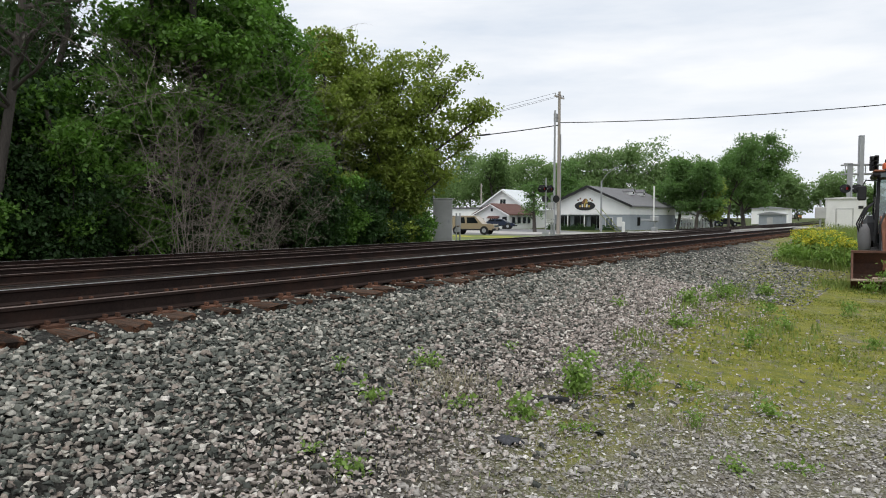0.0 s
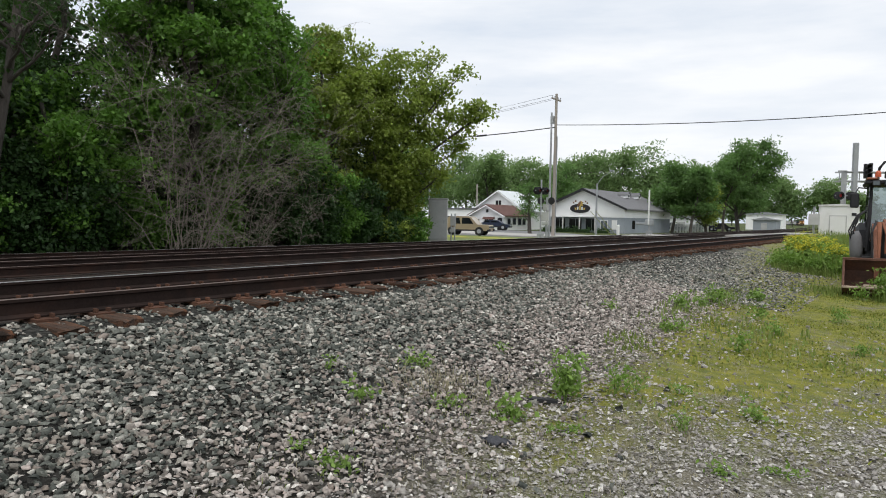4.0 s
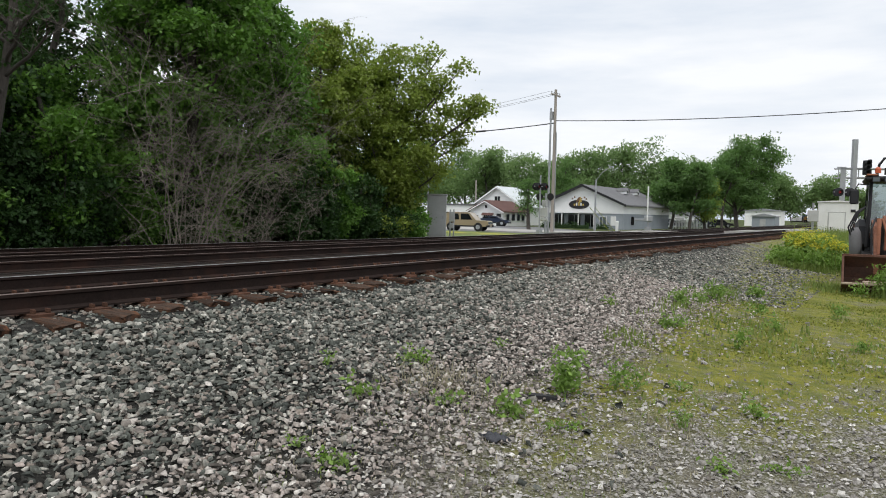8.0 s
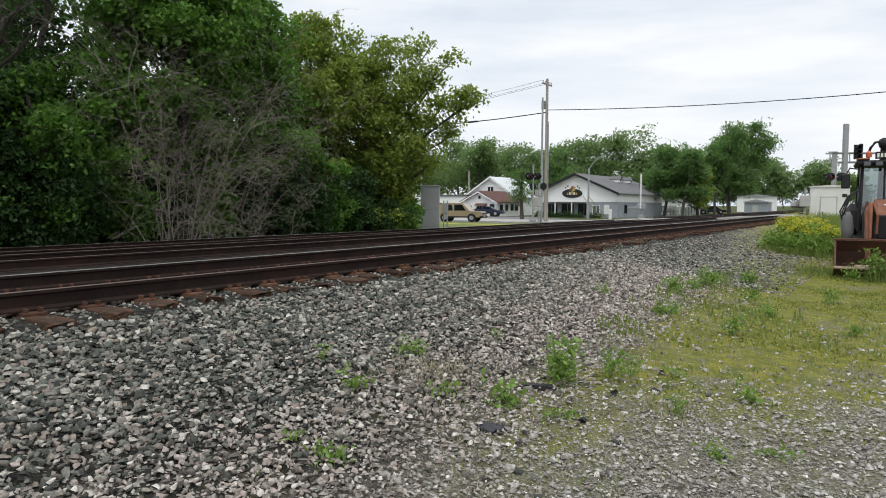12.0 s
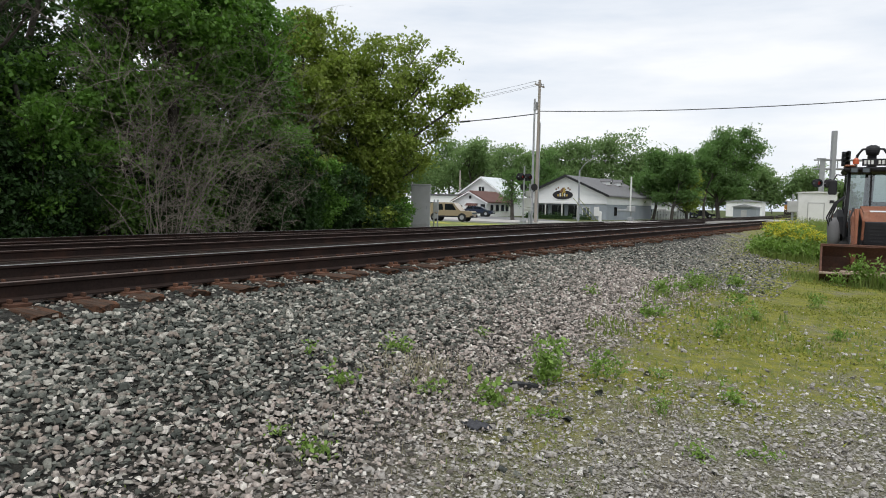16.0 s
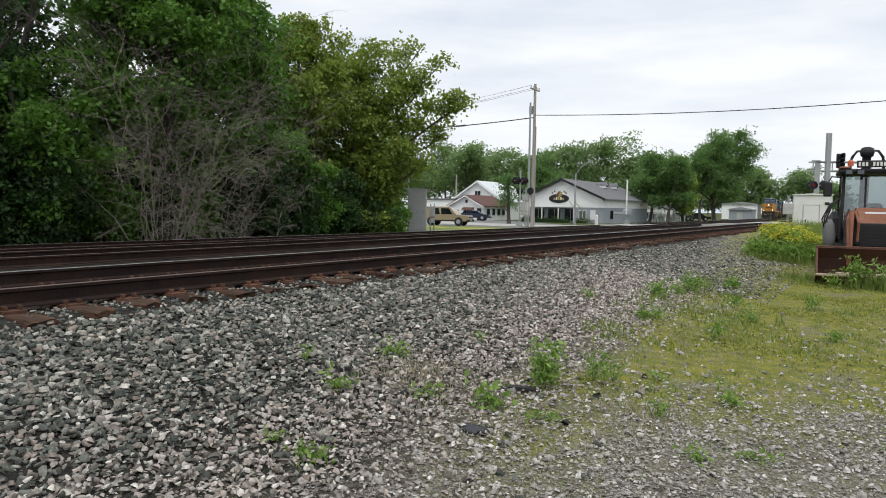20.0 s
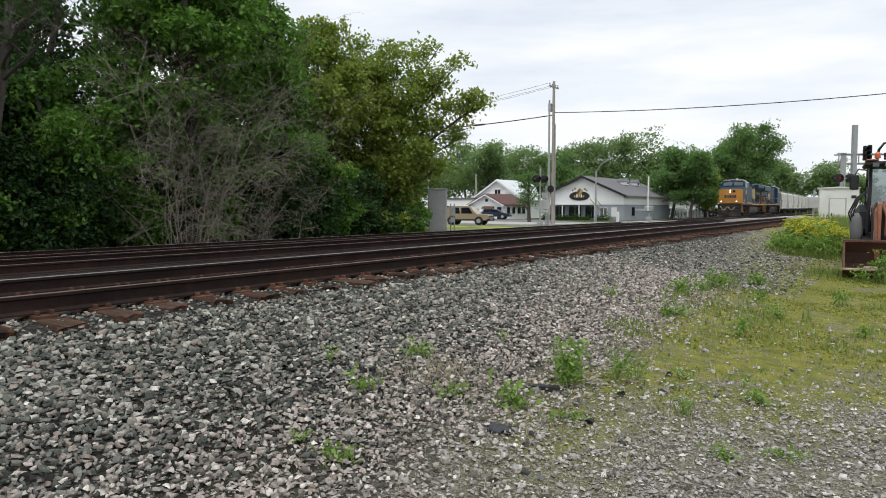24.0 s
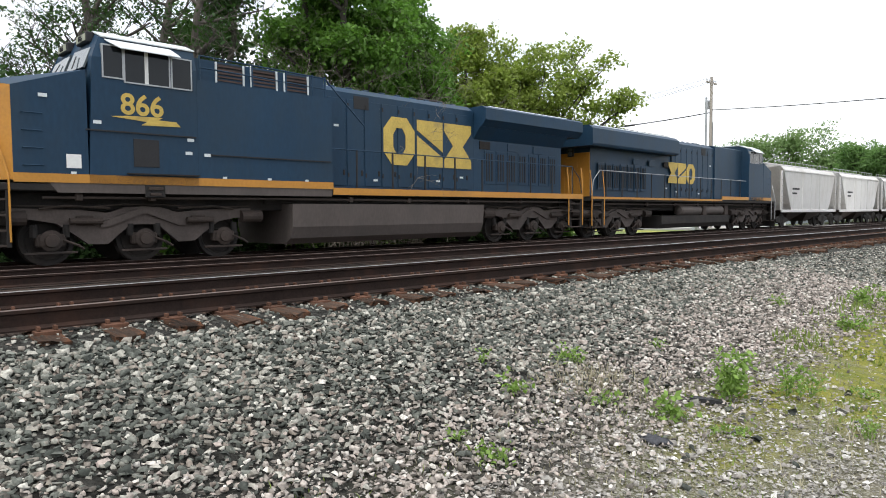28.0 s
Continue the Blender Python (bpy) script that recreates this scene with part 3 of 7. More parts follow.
def along(lat, h, depth=0.0):
    """A place from a tree's foot: lat metres along the line, depth away from it."""
    return (lat * 0.78 - depth * 0.62, lat * 0.62 + depth * 0.78, h)


# the broad ragged tree at the end of the woods, its limbs reaching out over the line
EDGE_LIMBS = [along(*e) for e in ((-2.0, 11.3), (-0.4, 10.2, 0.8), (0.9, 9.4, -0.5), (3.2, 10.9, 0.6), (4.3, 9.4, -0.6), (6.2, 7.3, 0.4), (5.2, 6.9, -1.0), (3.6, 5.5, 0.8), (2.9, 3.6, -0.6), (1.7, 2.2, 0.5), (0.6, 7.6, -1.2),
                                  (-1.2, 8.8, -1.0), (-2.6, 10.0, 0.9), (-3.4, 10.6, -0.4), (-2.2, 6.8, -1.4), (-0.6, 5.2, -1.5), (1.4, 4.6, -1.4), (-1.8, 4.0, -1.2), (0.4, 2.8, -1.0), (1.6, 7.9, 1.2), (3.2, 7.9, 0.2), (-4.6, 10.6, 0.3), (-5.6, 9.6, 0.4), (-3.8, 8.6, -1.0), (-3.2, 3.0, -0.9), (-4.6, 6.0, -0.8))]
tree((-24.9, 30.3, 0.0), 10.6, 3.0, 131, M_LEAF2, 46000, 0.19, L_MAPLE, trunk_r=0.2, group="woodland trees", blob=0.85, ends=EDGE_LIMBS, clump=0.62, width=0.7)
# front row: x, y, height, spread, leaf material, leaves, leaf length, lowest limb
for i, (x, y, h, s, m, n, sz, low) in enumerate((
        (-25.6, 25.6, 12.6, 2.7, M_LEAF2, 30000, 0.19, 0.06), (-25.6, 22.4, 14.6, 3.1, M_LEAF, 32000, 0.19, 0.06),
        (-26.2, 20.0, 17.6, 2.2, M_LEAF, 26000, 0.19, 0.06), (-25.6, 17.6, 18.0, 2.8, M_LEAF, 38000, 0.19, 0.06), (-25.9, 15.2, 17.5, 2.2, M_LEAF, 26000, 0.19, 0.06), (-25.2, 12.2, 7.4, 2.2, M_LEAF, 19000, 0.18, 0.06),
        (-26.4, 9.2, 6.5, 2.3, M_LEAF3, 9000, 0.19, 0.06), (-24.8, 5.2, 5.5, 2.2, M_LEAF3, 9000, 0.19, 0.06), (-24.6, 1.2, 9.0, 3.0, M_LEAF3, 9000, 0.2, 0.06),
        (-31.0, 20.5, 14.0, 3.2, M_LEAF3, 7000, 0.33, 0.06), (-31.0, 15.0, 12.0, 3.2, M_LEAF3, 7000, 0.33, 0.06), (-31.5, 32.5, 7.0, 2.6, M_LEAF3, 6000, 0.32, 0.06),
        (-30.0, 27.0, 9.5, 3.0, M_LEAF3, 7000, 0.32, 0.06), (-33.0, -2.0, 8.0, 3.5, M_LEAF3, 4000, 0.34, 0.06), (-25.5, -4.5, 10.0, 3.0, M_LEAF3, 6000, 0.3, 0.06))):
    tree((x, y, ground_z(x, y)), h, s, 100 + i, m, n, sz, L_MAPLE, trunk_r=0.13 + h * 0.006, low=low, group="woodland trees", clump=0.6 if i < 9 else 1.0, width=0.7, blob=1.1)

tree((-27.0, 12.1, 0), 15.5, 1.9, 161, M_LEAF3, 13000, 0.17, "dark narrow tree behind the bare trunks", trunk_r=0.2, low=0.2, group="woodland trees", clump=0.55, blob=0.95)
# tall thin-crowned trees
for i, (x, y, h, lean) in enumerate(((-23.3, 7.4, 17.0, (-0.02, -0.07)), (-23.3, 8.3, 18.0, (0.0, 0.04)), (-23.5, 8.6, 15.0, (0.02, 0.22)), (-27.5, 5.0, 15.0, (0, 0)))):
    tree((x, y, 0), h, 2.6, 300 + i, M_LEAF3, 2900, 0.14, "tall bare-trunked tree with a thin ragged crown", trunk_r=0.2, lean=lean, low=0.42, group="tall trees", blob=0.8, clump=0.5)


def shrub(pos, h, w, seed, m, n, sz, label="dense green shrub at the foot of the woods"):
    r = random.Random(seed)
    t = thing("shrub", pose(*pos), label, "shrub", "woodland shrubs")
    g, blobs = Geo(), []
    for k in range(9):
        a = r.uniform(0, 6.28)
        e = Vector((math.cos(a) * w * r.uniform(0.2, 1.0), math.sin(a) * w * r.uniform(0.2, 1.0), h * r.uniform(0.35, 1.0)))
        g.tube([(0, 0, -0.1), e * 0.5 + Vector((0, 0, h * 0.12)), e], [0.035, 0.022, 0.008], 5, cap=False)
        for f in (0.3, 0.62, 0.95):
            p = e * f
            blobs.append((p.x + r.uniform(-0.3, 0.3), p.y + r.uniform(-0.3, 0.3), max(p.z, 0.25), w * r.uniform(0.2, 0.42)))
    part("stem", g, M_BARK, t)
    part("foliage", leaf_cloud(blobs, n, sz, seed, width=0.7), m, t)


rs_ = random.Random(5)
for i in range(23):
    y = -5 + i * 1.55
    x = -22.9 + rs_.uniform(-0.9, 0.5)
    if 13.6 < y < 18.4:
        x -= 1.6
    h = rs_.uniform(1.6, 3.0) if y < 9 else rs_.uniform(2.4, 4.4) if y < 29 else rs_.uniform(1.5, 2.4)
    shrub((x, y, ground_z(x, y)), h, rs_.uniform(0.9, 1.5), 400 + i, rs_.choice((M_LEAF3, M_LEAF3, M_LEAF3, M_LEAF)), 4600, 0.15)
# Back screen of dark shrubs, added to block light behind the front row.
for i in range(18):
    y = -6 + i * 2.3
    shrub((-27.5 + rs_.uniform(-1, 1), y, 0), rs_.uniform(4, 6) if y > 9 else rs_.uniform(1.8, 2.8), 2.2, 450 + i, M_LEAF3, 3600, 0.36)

for i, (x, y, h, w) in enumerate(((-23.4, 9.8, 4.6, 1.4), (-23.4, 11.6, 5.4, 1.5), (-24.6, 13.4, 5.0, 1.5))):
    shrub((x, y, 0), h, w, 540 + i, M_LEAF if i else M_LEAF3, 7500, 0.16)
# Second row of the added screen, farther back.
for i in range(16):
    y = -6 + i * 2.5
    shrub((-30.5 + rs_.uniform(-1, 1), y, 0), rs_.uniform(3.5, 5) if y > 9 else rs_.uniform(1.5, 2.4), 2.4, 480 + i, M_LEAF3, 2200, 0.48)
for i, (x, y, h, w) in enumerate(((-23.4, 30.9, 1.6, 0.9), (-24.0, 31.9, 2.2, 0.7), (-24.9, 32.2, 3.0, 0.8), (-23.3, 28.9, 1.6, 1.0))):
    shrub((x, y, 0), h, w, 520 + i, M_LEAF2 if i == 3 else M_LEAF, 3400, 0.16)


def dead_bush(pos, h, w, seed, stems):
    r = random.Random(seed)
    t = thing("dead_shrub", pose(*pos), "bare grey twiggy dead shrub before the woods", "shrub", "dead shrubs")

    def grow(g, p, d, length, rad, lev, sag):
        pts, rs = [p], [rad]
        q = p.copy()
        n = 6 if lev == 0 else 4 if lev < 3 else 2
        for i in range(n):
            d = (d + Vector((r.uniform(-0.2, 0.2), r.uniform(-0.2, 0.2), r.uniform(-0.12, 0.12) - sag * i / n))).normalized()
            q = q + d * length / n
            pts.append(q.copy())
            rs.append(rad * (1 - 0.75 * (i + 1) / n))
        g.tube(pts, rs, 4 if lev < 2 else 3, cap=False)
        if lev < 3:
            for k in range((10, 6, 3)[lev]):
                a = pts[r.randint(1, n)]
                o = Vector((r.uniform(-1, 1), r.uniform(-1, 1), r.uniform(-0.5, 0.8)))
                grow(g, a, (d * 0.7 + o).normalized(), length * r.uniform(0.22, 0.46), max(rad * 0.5, 0.006), lev + 1, sag * 0.8 + 0.05)

    for k in range(stems):
        g = Geo()
        a = 2 * math.pi * k / stems + r.uniform(-0.4, 0.4)
        out = r.uniform(0.05, 1.0)
        b = r.uniform(0.1, 0.8)
        grow(g, Vector((math.cos(a) * b, math.sin(a) * b * 1.6, -0.1)), Vector((math.cos(a) * out * 0.4, math.sin(a) * out * 0.62, 1)).normalized(), h * r.uniform(0.65, 1.05), r.uniform(0.011, 0.022), 0, r.uniform(0.1, 0.62))
        part("branch", g, M_TWIG, t)


dead_bush((-22.2, 15.6, 0.05), 8.6, 3.6, 21, 20)
dead_bush((-22.1, 18.0, 0.05), 4.4, 2.8, 22, 9)
dead_bush((-22.4, 20.6, 0.05), 3.0, 2.4, 25, 5)

# ---------------------------------------------------------------- far trees
for i, (x, y, h, s, m, n, sz, lab) in enumerate((
        (-29.2, 101.8, 10.6, 3.5, M_MIDLEAF, 15000, 0.36, "dark green round street tree beside the building"),
        (-26.2, 100.5, 8.6, 3.0, M_MIDLEAF, 11000, 0.36, "dark green round street tree beside the building"),
        (-26.4, 122.0, 13.8, 4.2, M_MIDLEAF, 13000, 0.42, "large spreading green tree beyond the crossing"),
        (-24.8, 104.0, 6.6, 2.2, M_LEAF2, 7000, 0.36, "small bright green tree beyond the crossing"),
        (-43.0, 92.0, 9.5, 2.8, M_MIDLEAF, 8000, 0.34, "leafy green tree beside the white house"),
        (-34.8, 67.4, 6.2, 1.4, M_MIDLEAF, 1500, 0.26, "small ornamental tree on the grass verge"))):
    tree((x, y, 0), h, s, 500 + i, m, n, sz, lab, trunk_r=0.25, low=0.2, group="far trees")
tree((-26.2, 133.0, 0), 15.2, 4.6, 571, M_MIDLEAF, 24000, 0.42, "large spreading green tree beyond the crossing", trunk_r=0.4, group="far trees", clump=0.75,
     ends=[along(*e) for e in ((-4.5, 10.0), (-2.6, 13.0, 1), (-0.5, 14.6), (1.6, 16.2, 1), (3.8, 15.4), (5.4, 13.0, -1), (7.4, 11.2), (3.0, 12.0, -2), (0.4, 11.0, -2), (-3.0, 7.5, -1), (5.2, 8.4, -1), (2.0, 8.0, -2.5), (-1.0, 8.0, -2), (6.4, 9.4), (-5.4, 7.4), (3.6, 5.6, -1.5), (0.2, 5.0, -2))])
rf = random.Random(9)
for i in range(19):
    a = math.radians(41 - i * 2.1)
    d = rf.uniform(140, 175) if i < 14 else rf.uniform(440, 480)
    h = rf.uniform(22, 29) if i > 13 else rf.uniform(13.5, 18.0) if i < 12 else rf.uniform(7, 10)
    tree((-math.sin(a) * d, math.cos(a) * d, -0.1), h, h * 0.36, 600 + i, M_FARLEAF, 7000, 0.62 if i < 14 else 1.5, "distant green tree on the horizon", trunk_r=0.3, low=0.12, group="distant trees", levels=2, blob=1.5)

# ---------------------------------------------------------------- road over the tracks
M_ROAD = mat("worn_concrete_road", (0.40, 0.385, 0.36), 0.9, var=0.15, scale=0.8, fine=12, bump=0.1, dirt=(0.26, 0.25, 0.23), dirt_at=(0.5, 0.8))
M_LOT = mat("grey_asphalt_lot", (0.17, 0.17, 0.175), 0.9, var=0.15, scale=0.5, fine=20, bump=0.1)
M_VERGE = mat("mown_grass_verge", (0.12, 0.16, 0.04), 0.9, var=0.3, scale=1.2, fine=14, bump=0.3, dirt=(0.24, 0.22, 0.05), dirt_at=(0.5, 0.75))
M_SIDING = mat("white_clapboard", (0.9, 0.9, 0.89), 0.65, var=0.06, scale=1, fine=12, bump=0.05)
M_GREYWALL = mat("blue_grey_wall", (0.30, 0.33, 0.36), 0.7, var=0.1, scale=1, fine=12, bump=0.05)
M_ROOF = mat("grey_shingle_roof", (0.15, 0.15, 0.155), 0.9, var=0.2, scale=1.5, fine=14, bump=0.2)
M_BROWNROOF = mat("brown_shingle_roof", (0.12, 0.062, 0.052), 0.9, var=0.2, scale=1.5, fine=14, bump=0.2)
M_TAN = mat("tan_car_paint", (0.38, 0.30, 0.20), 0.3, 0.3, var=0.05, scale=1, fine=9, bump=0, coat=0.5)
M_TYRE = mat("tyre_rubber", (0.02, 0.02, 0.02), 0.9, var=0.2, scale=4, fine=30)


M_FLOWERS = mat("yellow_flowering_grass", (0.36, 0.33, 0.04), 0.9, var=0.3, scale=0.9, fine=10, bump=0.3, dirt=(0.15, 0.19, 0.045), dirt_at=(0.42, 0.6))


def slab(name, poly, z, material, label, category, kind="structure", thick=0.06):
    g = Geo()
    n = len(poly)
    g.add([(x, y, z) for x, y in poly] + [(x, y, z - thick) for x, y in poly], [tuple(range(n)), tuple(range(n, 2 * n))[::-1]] + [(i, n + i, n + (i + 1) % n, (i + 1) % n) for i in range(n)])
    return tagged(part(name, g, material), label, category, kind=kind)


# approach, crossing panels level with the rails, and the far side
rd = Geo()
lane = [(-60, 70.0, 0.05), (-40, 60.0, 0.06), (-30, 55.0, 0.12), (-24.5, 52.8, 0.25), (-21.2, 52.9, 0.40), (-20.4, 53.4, 0.465), (-17.2, 55.4, 0.465), (-14.5, 57.0, 0.58), (-11, 59.0, 0.74), (-9.4, 60.0, 0.87), (-4.6, 62.5, 0.87), (-2, 64, 0.35), (5, 67.5, 0.05), (40, 85, 0.0)]
for (xa, ya, za), (xb, yb, zb) in zip(lane, lane[1:]):
    g = [(xa, ya, za), (xb, yb, zb), (xb, yb + 8.5, zb), (xa, ya + 8.5, za)]
    rd.add(g + [(x, y, z - 0.5) for x, y, z in g], [(0, 1, 2, 3), (0, 4, 5, 1), (2, 6, 7, 3), (4, 7, 6, 5)])
tagged(part("road", rd, M_ROAD), "pale concrete road over the level crossing", "road", kind="structure")
slab("parking_lot", [(-75, 46.8), (-60, 47.2), (-40, 50.7), (-30, 51.7), (-26.5, 53.0), (-30, 71), (-42, 83.4), (-75, 80)], 0.04, M_LOT, "grey asphalt car park before the houses", "car park")
slab("verge", [(-60, 40), (-60, 47.0), (-40, 50.5), (-30, 51.5), (-24.6, 52.4), (-22.8, 50.0), (-22.8, 39), (-24.5, 36), (-33, 33)], 0.10, M_VERGE, "mown grass verge beside the crossing", "grass")
slab("flower_strip", [(-40, 47.0), (-25.2, 44.4), (-25.4, 47.6), (-40, 50.2)], 0.11, M_FLOWERS, "grass strip with yellow flowers before the car park", "grass")

# ---------------------------------------------------------------- buildings


def gable_house(name, label, xc, w, y0, y1, z0, eave, peak, wall, roof, boards=True):
    t = thing(name, pose(xc, y0, z0), label, "house", "buildings")
    d, e, p = y1 - y0, eave - z0, peak - z0
    part("wall", Geo().prism([(-w, 0), (w, 0), (w, e), (0, p), (-w, e)], "y", 0, d), wall, t)
    for s in (-1, 1):
        k = (p - e) / w
        part("roof", Geo().prism([(s * (w + 0.45), e - 0.45 * k + 0.02), (0, p + 0.02), (0, p + 0.18), (s * (w + 0.45), e - 0.45 * k + 0.18)], "y", -0.5, d + 0.4), roof, t)
        part("fascia", Geo().prism([(s * (w + 0.46), e - 0.46 * k - 0.12), (0, p - 0.1), (0, p + 0.05), (s * (w + 0.46), e - 0.46 * k + 0.05)], "y", -0.54, -0.503), wall if wall is not M_GREYWALL else M_SIDING, t)
    if boards:
        z = 0.2
        while z < p - 0.3:
            h = w if z < e else w * (p - z) / (p - e)
            part("board", Geo().box(-h, h, -0.025, -0.003, z, z + 0.02), wall, t)
            z += 0.24
    return t


def window(parent, x0, x1, z0, z1, y=-0.03, frame_m=None, glass=None, bars=1):
    fr = Geo()
    for a, b, c, d in ((x0 - 0.06, x1 + 0.06, z0 - 0.06, z0), (x0 - 0.06, x1 + 0.06, z1, z1 + 0.06), (x0 - 0.06, x0, z0, z1), (x1, x1 + 0.06, z0, z1)):
        fr.box(a, b, y - 0.05, y + 0.02, c, d)
    for k in range(bars):
        m = x0 + (x1 - x0) * (k + 1) / (bars + 1)
        fr.box(m - 0.025, m + 0.025, y - 0.035, y + 0.01, z0, z1)
    f = part("window", fr, frame_m or M_WHITE, parent)
    part("pane", Geo().box(x0, x1, y - 0.02, y + 0.01, z0, z1), glass or M_GLASS, f)
    return f


# the white gabled building: white upper part over a set-back blue-grey ground floor
def shop():
    t = thing("gabled_building", pose(-35.9, 84.8, -0.1), "white gabled building with grey roof and shaded glazed front", "building", "buildings")
    w, d, e, p = 5.6, 20.0, 3.3, 5.75
    part("upper_wall", Geo().prism([(-w, 2.15), (w, 2.15), (w, e), (0, p), (-w, e)], "y", 0, d), M_SIDING, t)
    z = 2.3
    while z < p - 0.3:
        h = w if z < e else w * (p - z) / (p - e)
        part("board", Geo().box(-h, h, -0.03, -0.003, z, z + 0.03), M_SIDING, t)
        part("board", Geo().box(w + 0.003, w + 0.03, 0, d, z, z + 0.03), M_SIDING, t) if z < e - 0.1 else None
        z += 0.27
    k = (p - e) / w
    for s in (-1, 1):
        part("roof", Geo().prism([(s * (w + 0.5), e - 0.5 * k + 0.02), (0, p + 0.02), (0, p + 0.22), (s * (w + 0.5), e - 0.5 * k + 0.22)], "y", -0.6, d + 0.4), M_ROOF, t, "grey shingle roof")
        part("fascia", Geo().prism([(s * (w + 0.51), e - 0.51 * k - 0.06), (0, p - 0.06), (0, p + 0.24), (s * (w + 0.51), e - 0.51 * k + 0.24)], "y", -0.64, -0.603), M_BLACK, t, "dark roof edge")
    part("ground_wall", Geo().box(-w + 0.05, w - 0.05, 1.6, d - 0.1, 0, 2.145), M_GREYWALL, t)
    part("side_wall", Geo().box(1.9, w - 0.02, 0.08, 1.596, 0, 2.145), M_GREYWALL, t)
    part("floor_slab", Geo().box(-w, w, -0.1, 1.6, -0.05, 0.06), M_ROAD, t)
    for x in (-5.4, -3.0, -0.6, 1.6):
        part("post", Geo().box(x - 0.07, x + 0.07, 0.05, 0.19, 0.06, 2.145), M_WHITE, t)
    for x0, x1 in ((-5.0, -3.3), (-2.7, -0.9), (-0.3, 1.4)):
        window(t, x0, x1, 0.35, 1.95, 1.57, M_GREYWALL)
    window(t, 2.4, 3.3, 0.5, 1.7, 0.05, M_WHITE, M_GLASSL)
    part("notice", Geo().box(3.9, 4.6, 0.02, 0.07, 0.6, 1.8), M_WHITE, t)
    sw = part("side_window", Geo().box(w - 0.02, w + 0.03, 3.0, 4.0, 0.7, 1.8), M_GLASS, t)
    # painted sign board on the gable: plain shapes
    mo = mat("sign_brown", (0.20, 0.10, 0.05), 0.7, bump=0)
    sg = part("sign", Geo().lathe([(0.98, -0.02), (1.42, -0.02), (1.45, 0.02), (1.42, 0.05), (0.98, 0.05)], (0, -0.06, 0), "y", 28), M_BLACK, t, "dark oval wreath sign")
    sg.matrix_basis = Matrix.Translation((-0.5, 0, 3.3)) @ Matrix.Diagonal((1, 1, 0.42, 1))
    part("sign_field", Geo().lathe([(0.02, -0.015), (0.97, -0.015), (0.97, 0.03), (0.02, 0.03)], (0, -0.06, 0), "y", 24), mo, sg)
    for i in range(5):
        part("sign_bar", Geo().box(-0.72 + i * 0.31, -0.52 + i * 0.31, -0.12, -0.085, -0.45, 0.2 + 0.3 * (2 - abs(i - 2))), M_WHITE if i % 2 else M_LETTER, sg)
    part("sign_crest", Geo().prism([(-0.95, 3.55), (0.0, 4.05), (-0.5, 4.3), (-0.75, 4.0)], "y", -0.09, -0.034), mo, t)
    part("sign_crest", Geo().prism([(-0.5, 3.62), (-0.05, 3.62), (-0.28, 4.35)], "y", -0.13, -0.1), M_LETTER, t)
    for x, z in ((-1.45, 4.05), (-1.15, 4.25), (0.25, 4.2), (0.5, 4.0)):
        part("sign_ornament", Geo().box(x - 0.1, x + 0.1, -0.05, -0.032, z - 0.1, z + 0.12, 0.01), mo, t)
    for y in (9.5, 14.0):
        part("dormer", Geo().prism([(-0.8, 0), (0.8, 0), (0.8, 0.7), (0, 1.25), (-0.8, 0.7)], "x", 0.6, 3.0), M_SIDING, t).matrix_basis = Matrix.Translation((0.9, y, 5.0)) @ Matrix.Diagonal((0.6, 0.6, 0.6, 1))
        part("dormer_roof", Geo().prism([(-0.98, 0.58), (0, 1.30), (0.98, 0.58), (0.98, 0.74), (0, 1.46), (-0.98, 0.74)], "x", 0.5, 3.2), M_ROOF, t).matrix_basis = Matrix.Translation((0.9, y, 5.0)) @ Matrix.Diagonal((0.6, 0.6, 0.6, 1))
        part("dormer_window", Geo().box(2.705, 2.73, y - 0.25, y + 0.25, 5.1, 5.4), M_GLASS, t)
    return t


shop()


def hedge(x0, x1, y, h, seed):
    t = thing("hedge", pose((x0 + x1) / 2, y, -0.1), "low clipped green hedge before the building", "hedge")
    r = random.Random(seed)
    L = x1 - x0
    part("foliage", leaf_cloud([(r.uniform(-L / 2, L / 2), r.uniform(-0.2, 0.2), r.uniform(0.2, h), 0.35) for _ in range(int(L * 6))], int(L * 260), 0.16, seed), M_LEAF3, t)
    part("stem", Geo().box(-L / 2, L / 2, -0.12, 0.12, 0, h * 0.8, 0.05), M_LEAF3, t)


hedge(-41.3, -34.6, 83.9, 0.7, 31)
hedge(-33.5, -32.0, 83.9, 0.6, 32)

hs = gable_house("white_house", "small white house with a brown shingle roof", -50.2, 2.7, 83.9, 91.0, 0.0, 2.15, 3.5, M_SIDING, M_BROWNROOF)
window(hs, -2.0, -1.3, 0.8, 1.5)
window(hs, -0.35, 1.0, 0.55, 1.5, bars=3)
part("awning", Geo().prism([(-0.05, 1.55), (-0.6, 1.5), (-0.05, 1.85)], "x", -0.6, 1.25), M_BROWNROOF, hs, "brown awning")
dr = part("door", Geo().box(1.75, 2.45, -0.06, -0.026, 0.0, 1.75), M_BLACK, hs)
part("handle", Geo().box(2.3, 2.36, -0.1, -0.062, 0.85, 0.95), M_STEEL, dr)
part("gable_vent", Geo().box(-0.18, 0.18, -0.06, -0.03, 2.5, 2.95), M_BLACK, hs)
for y in (1.0, 2.6, 4.2, 5.6):
    wv = part("side_window", Geo().box(2.8, 2.83, y, y + 0.8, 0.8, 1.7), M_GLASS, hs)
hb = gable_house("white_house", "taller white house behind the brown-roofed one", -54.2, 4.6, 94.0, 104.0, 0.0, 3.0, 5.95, M_SIDING, M_SILVER)
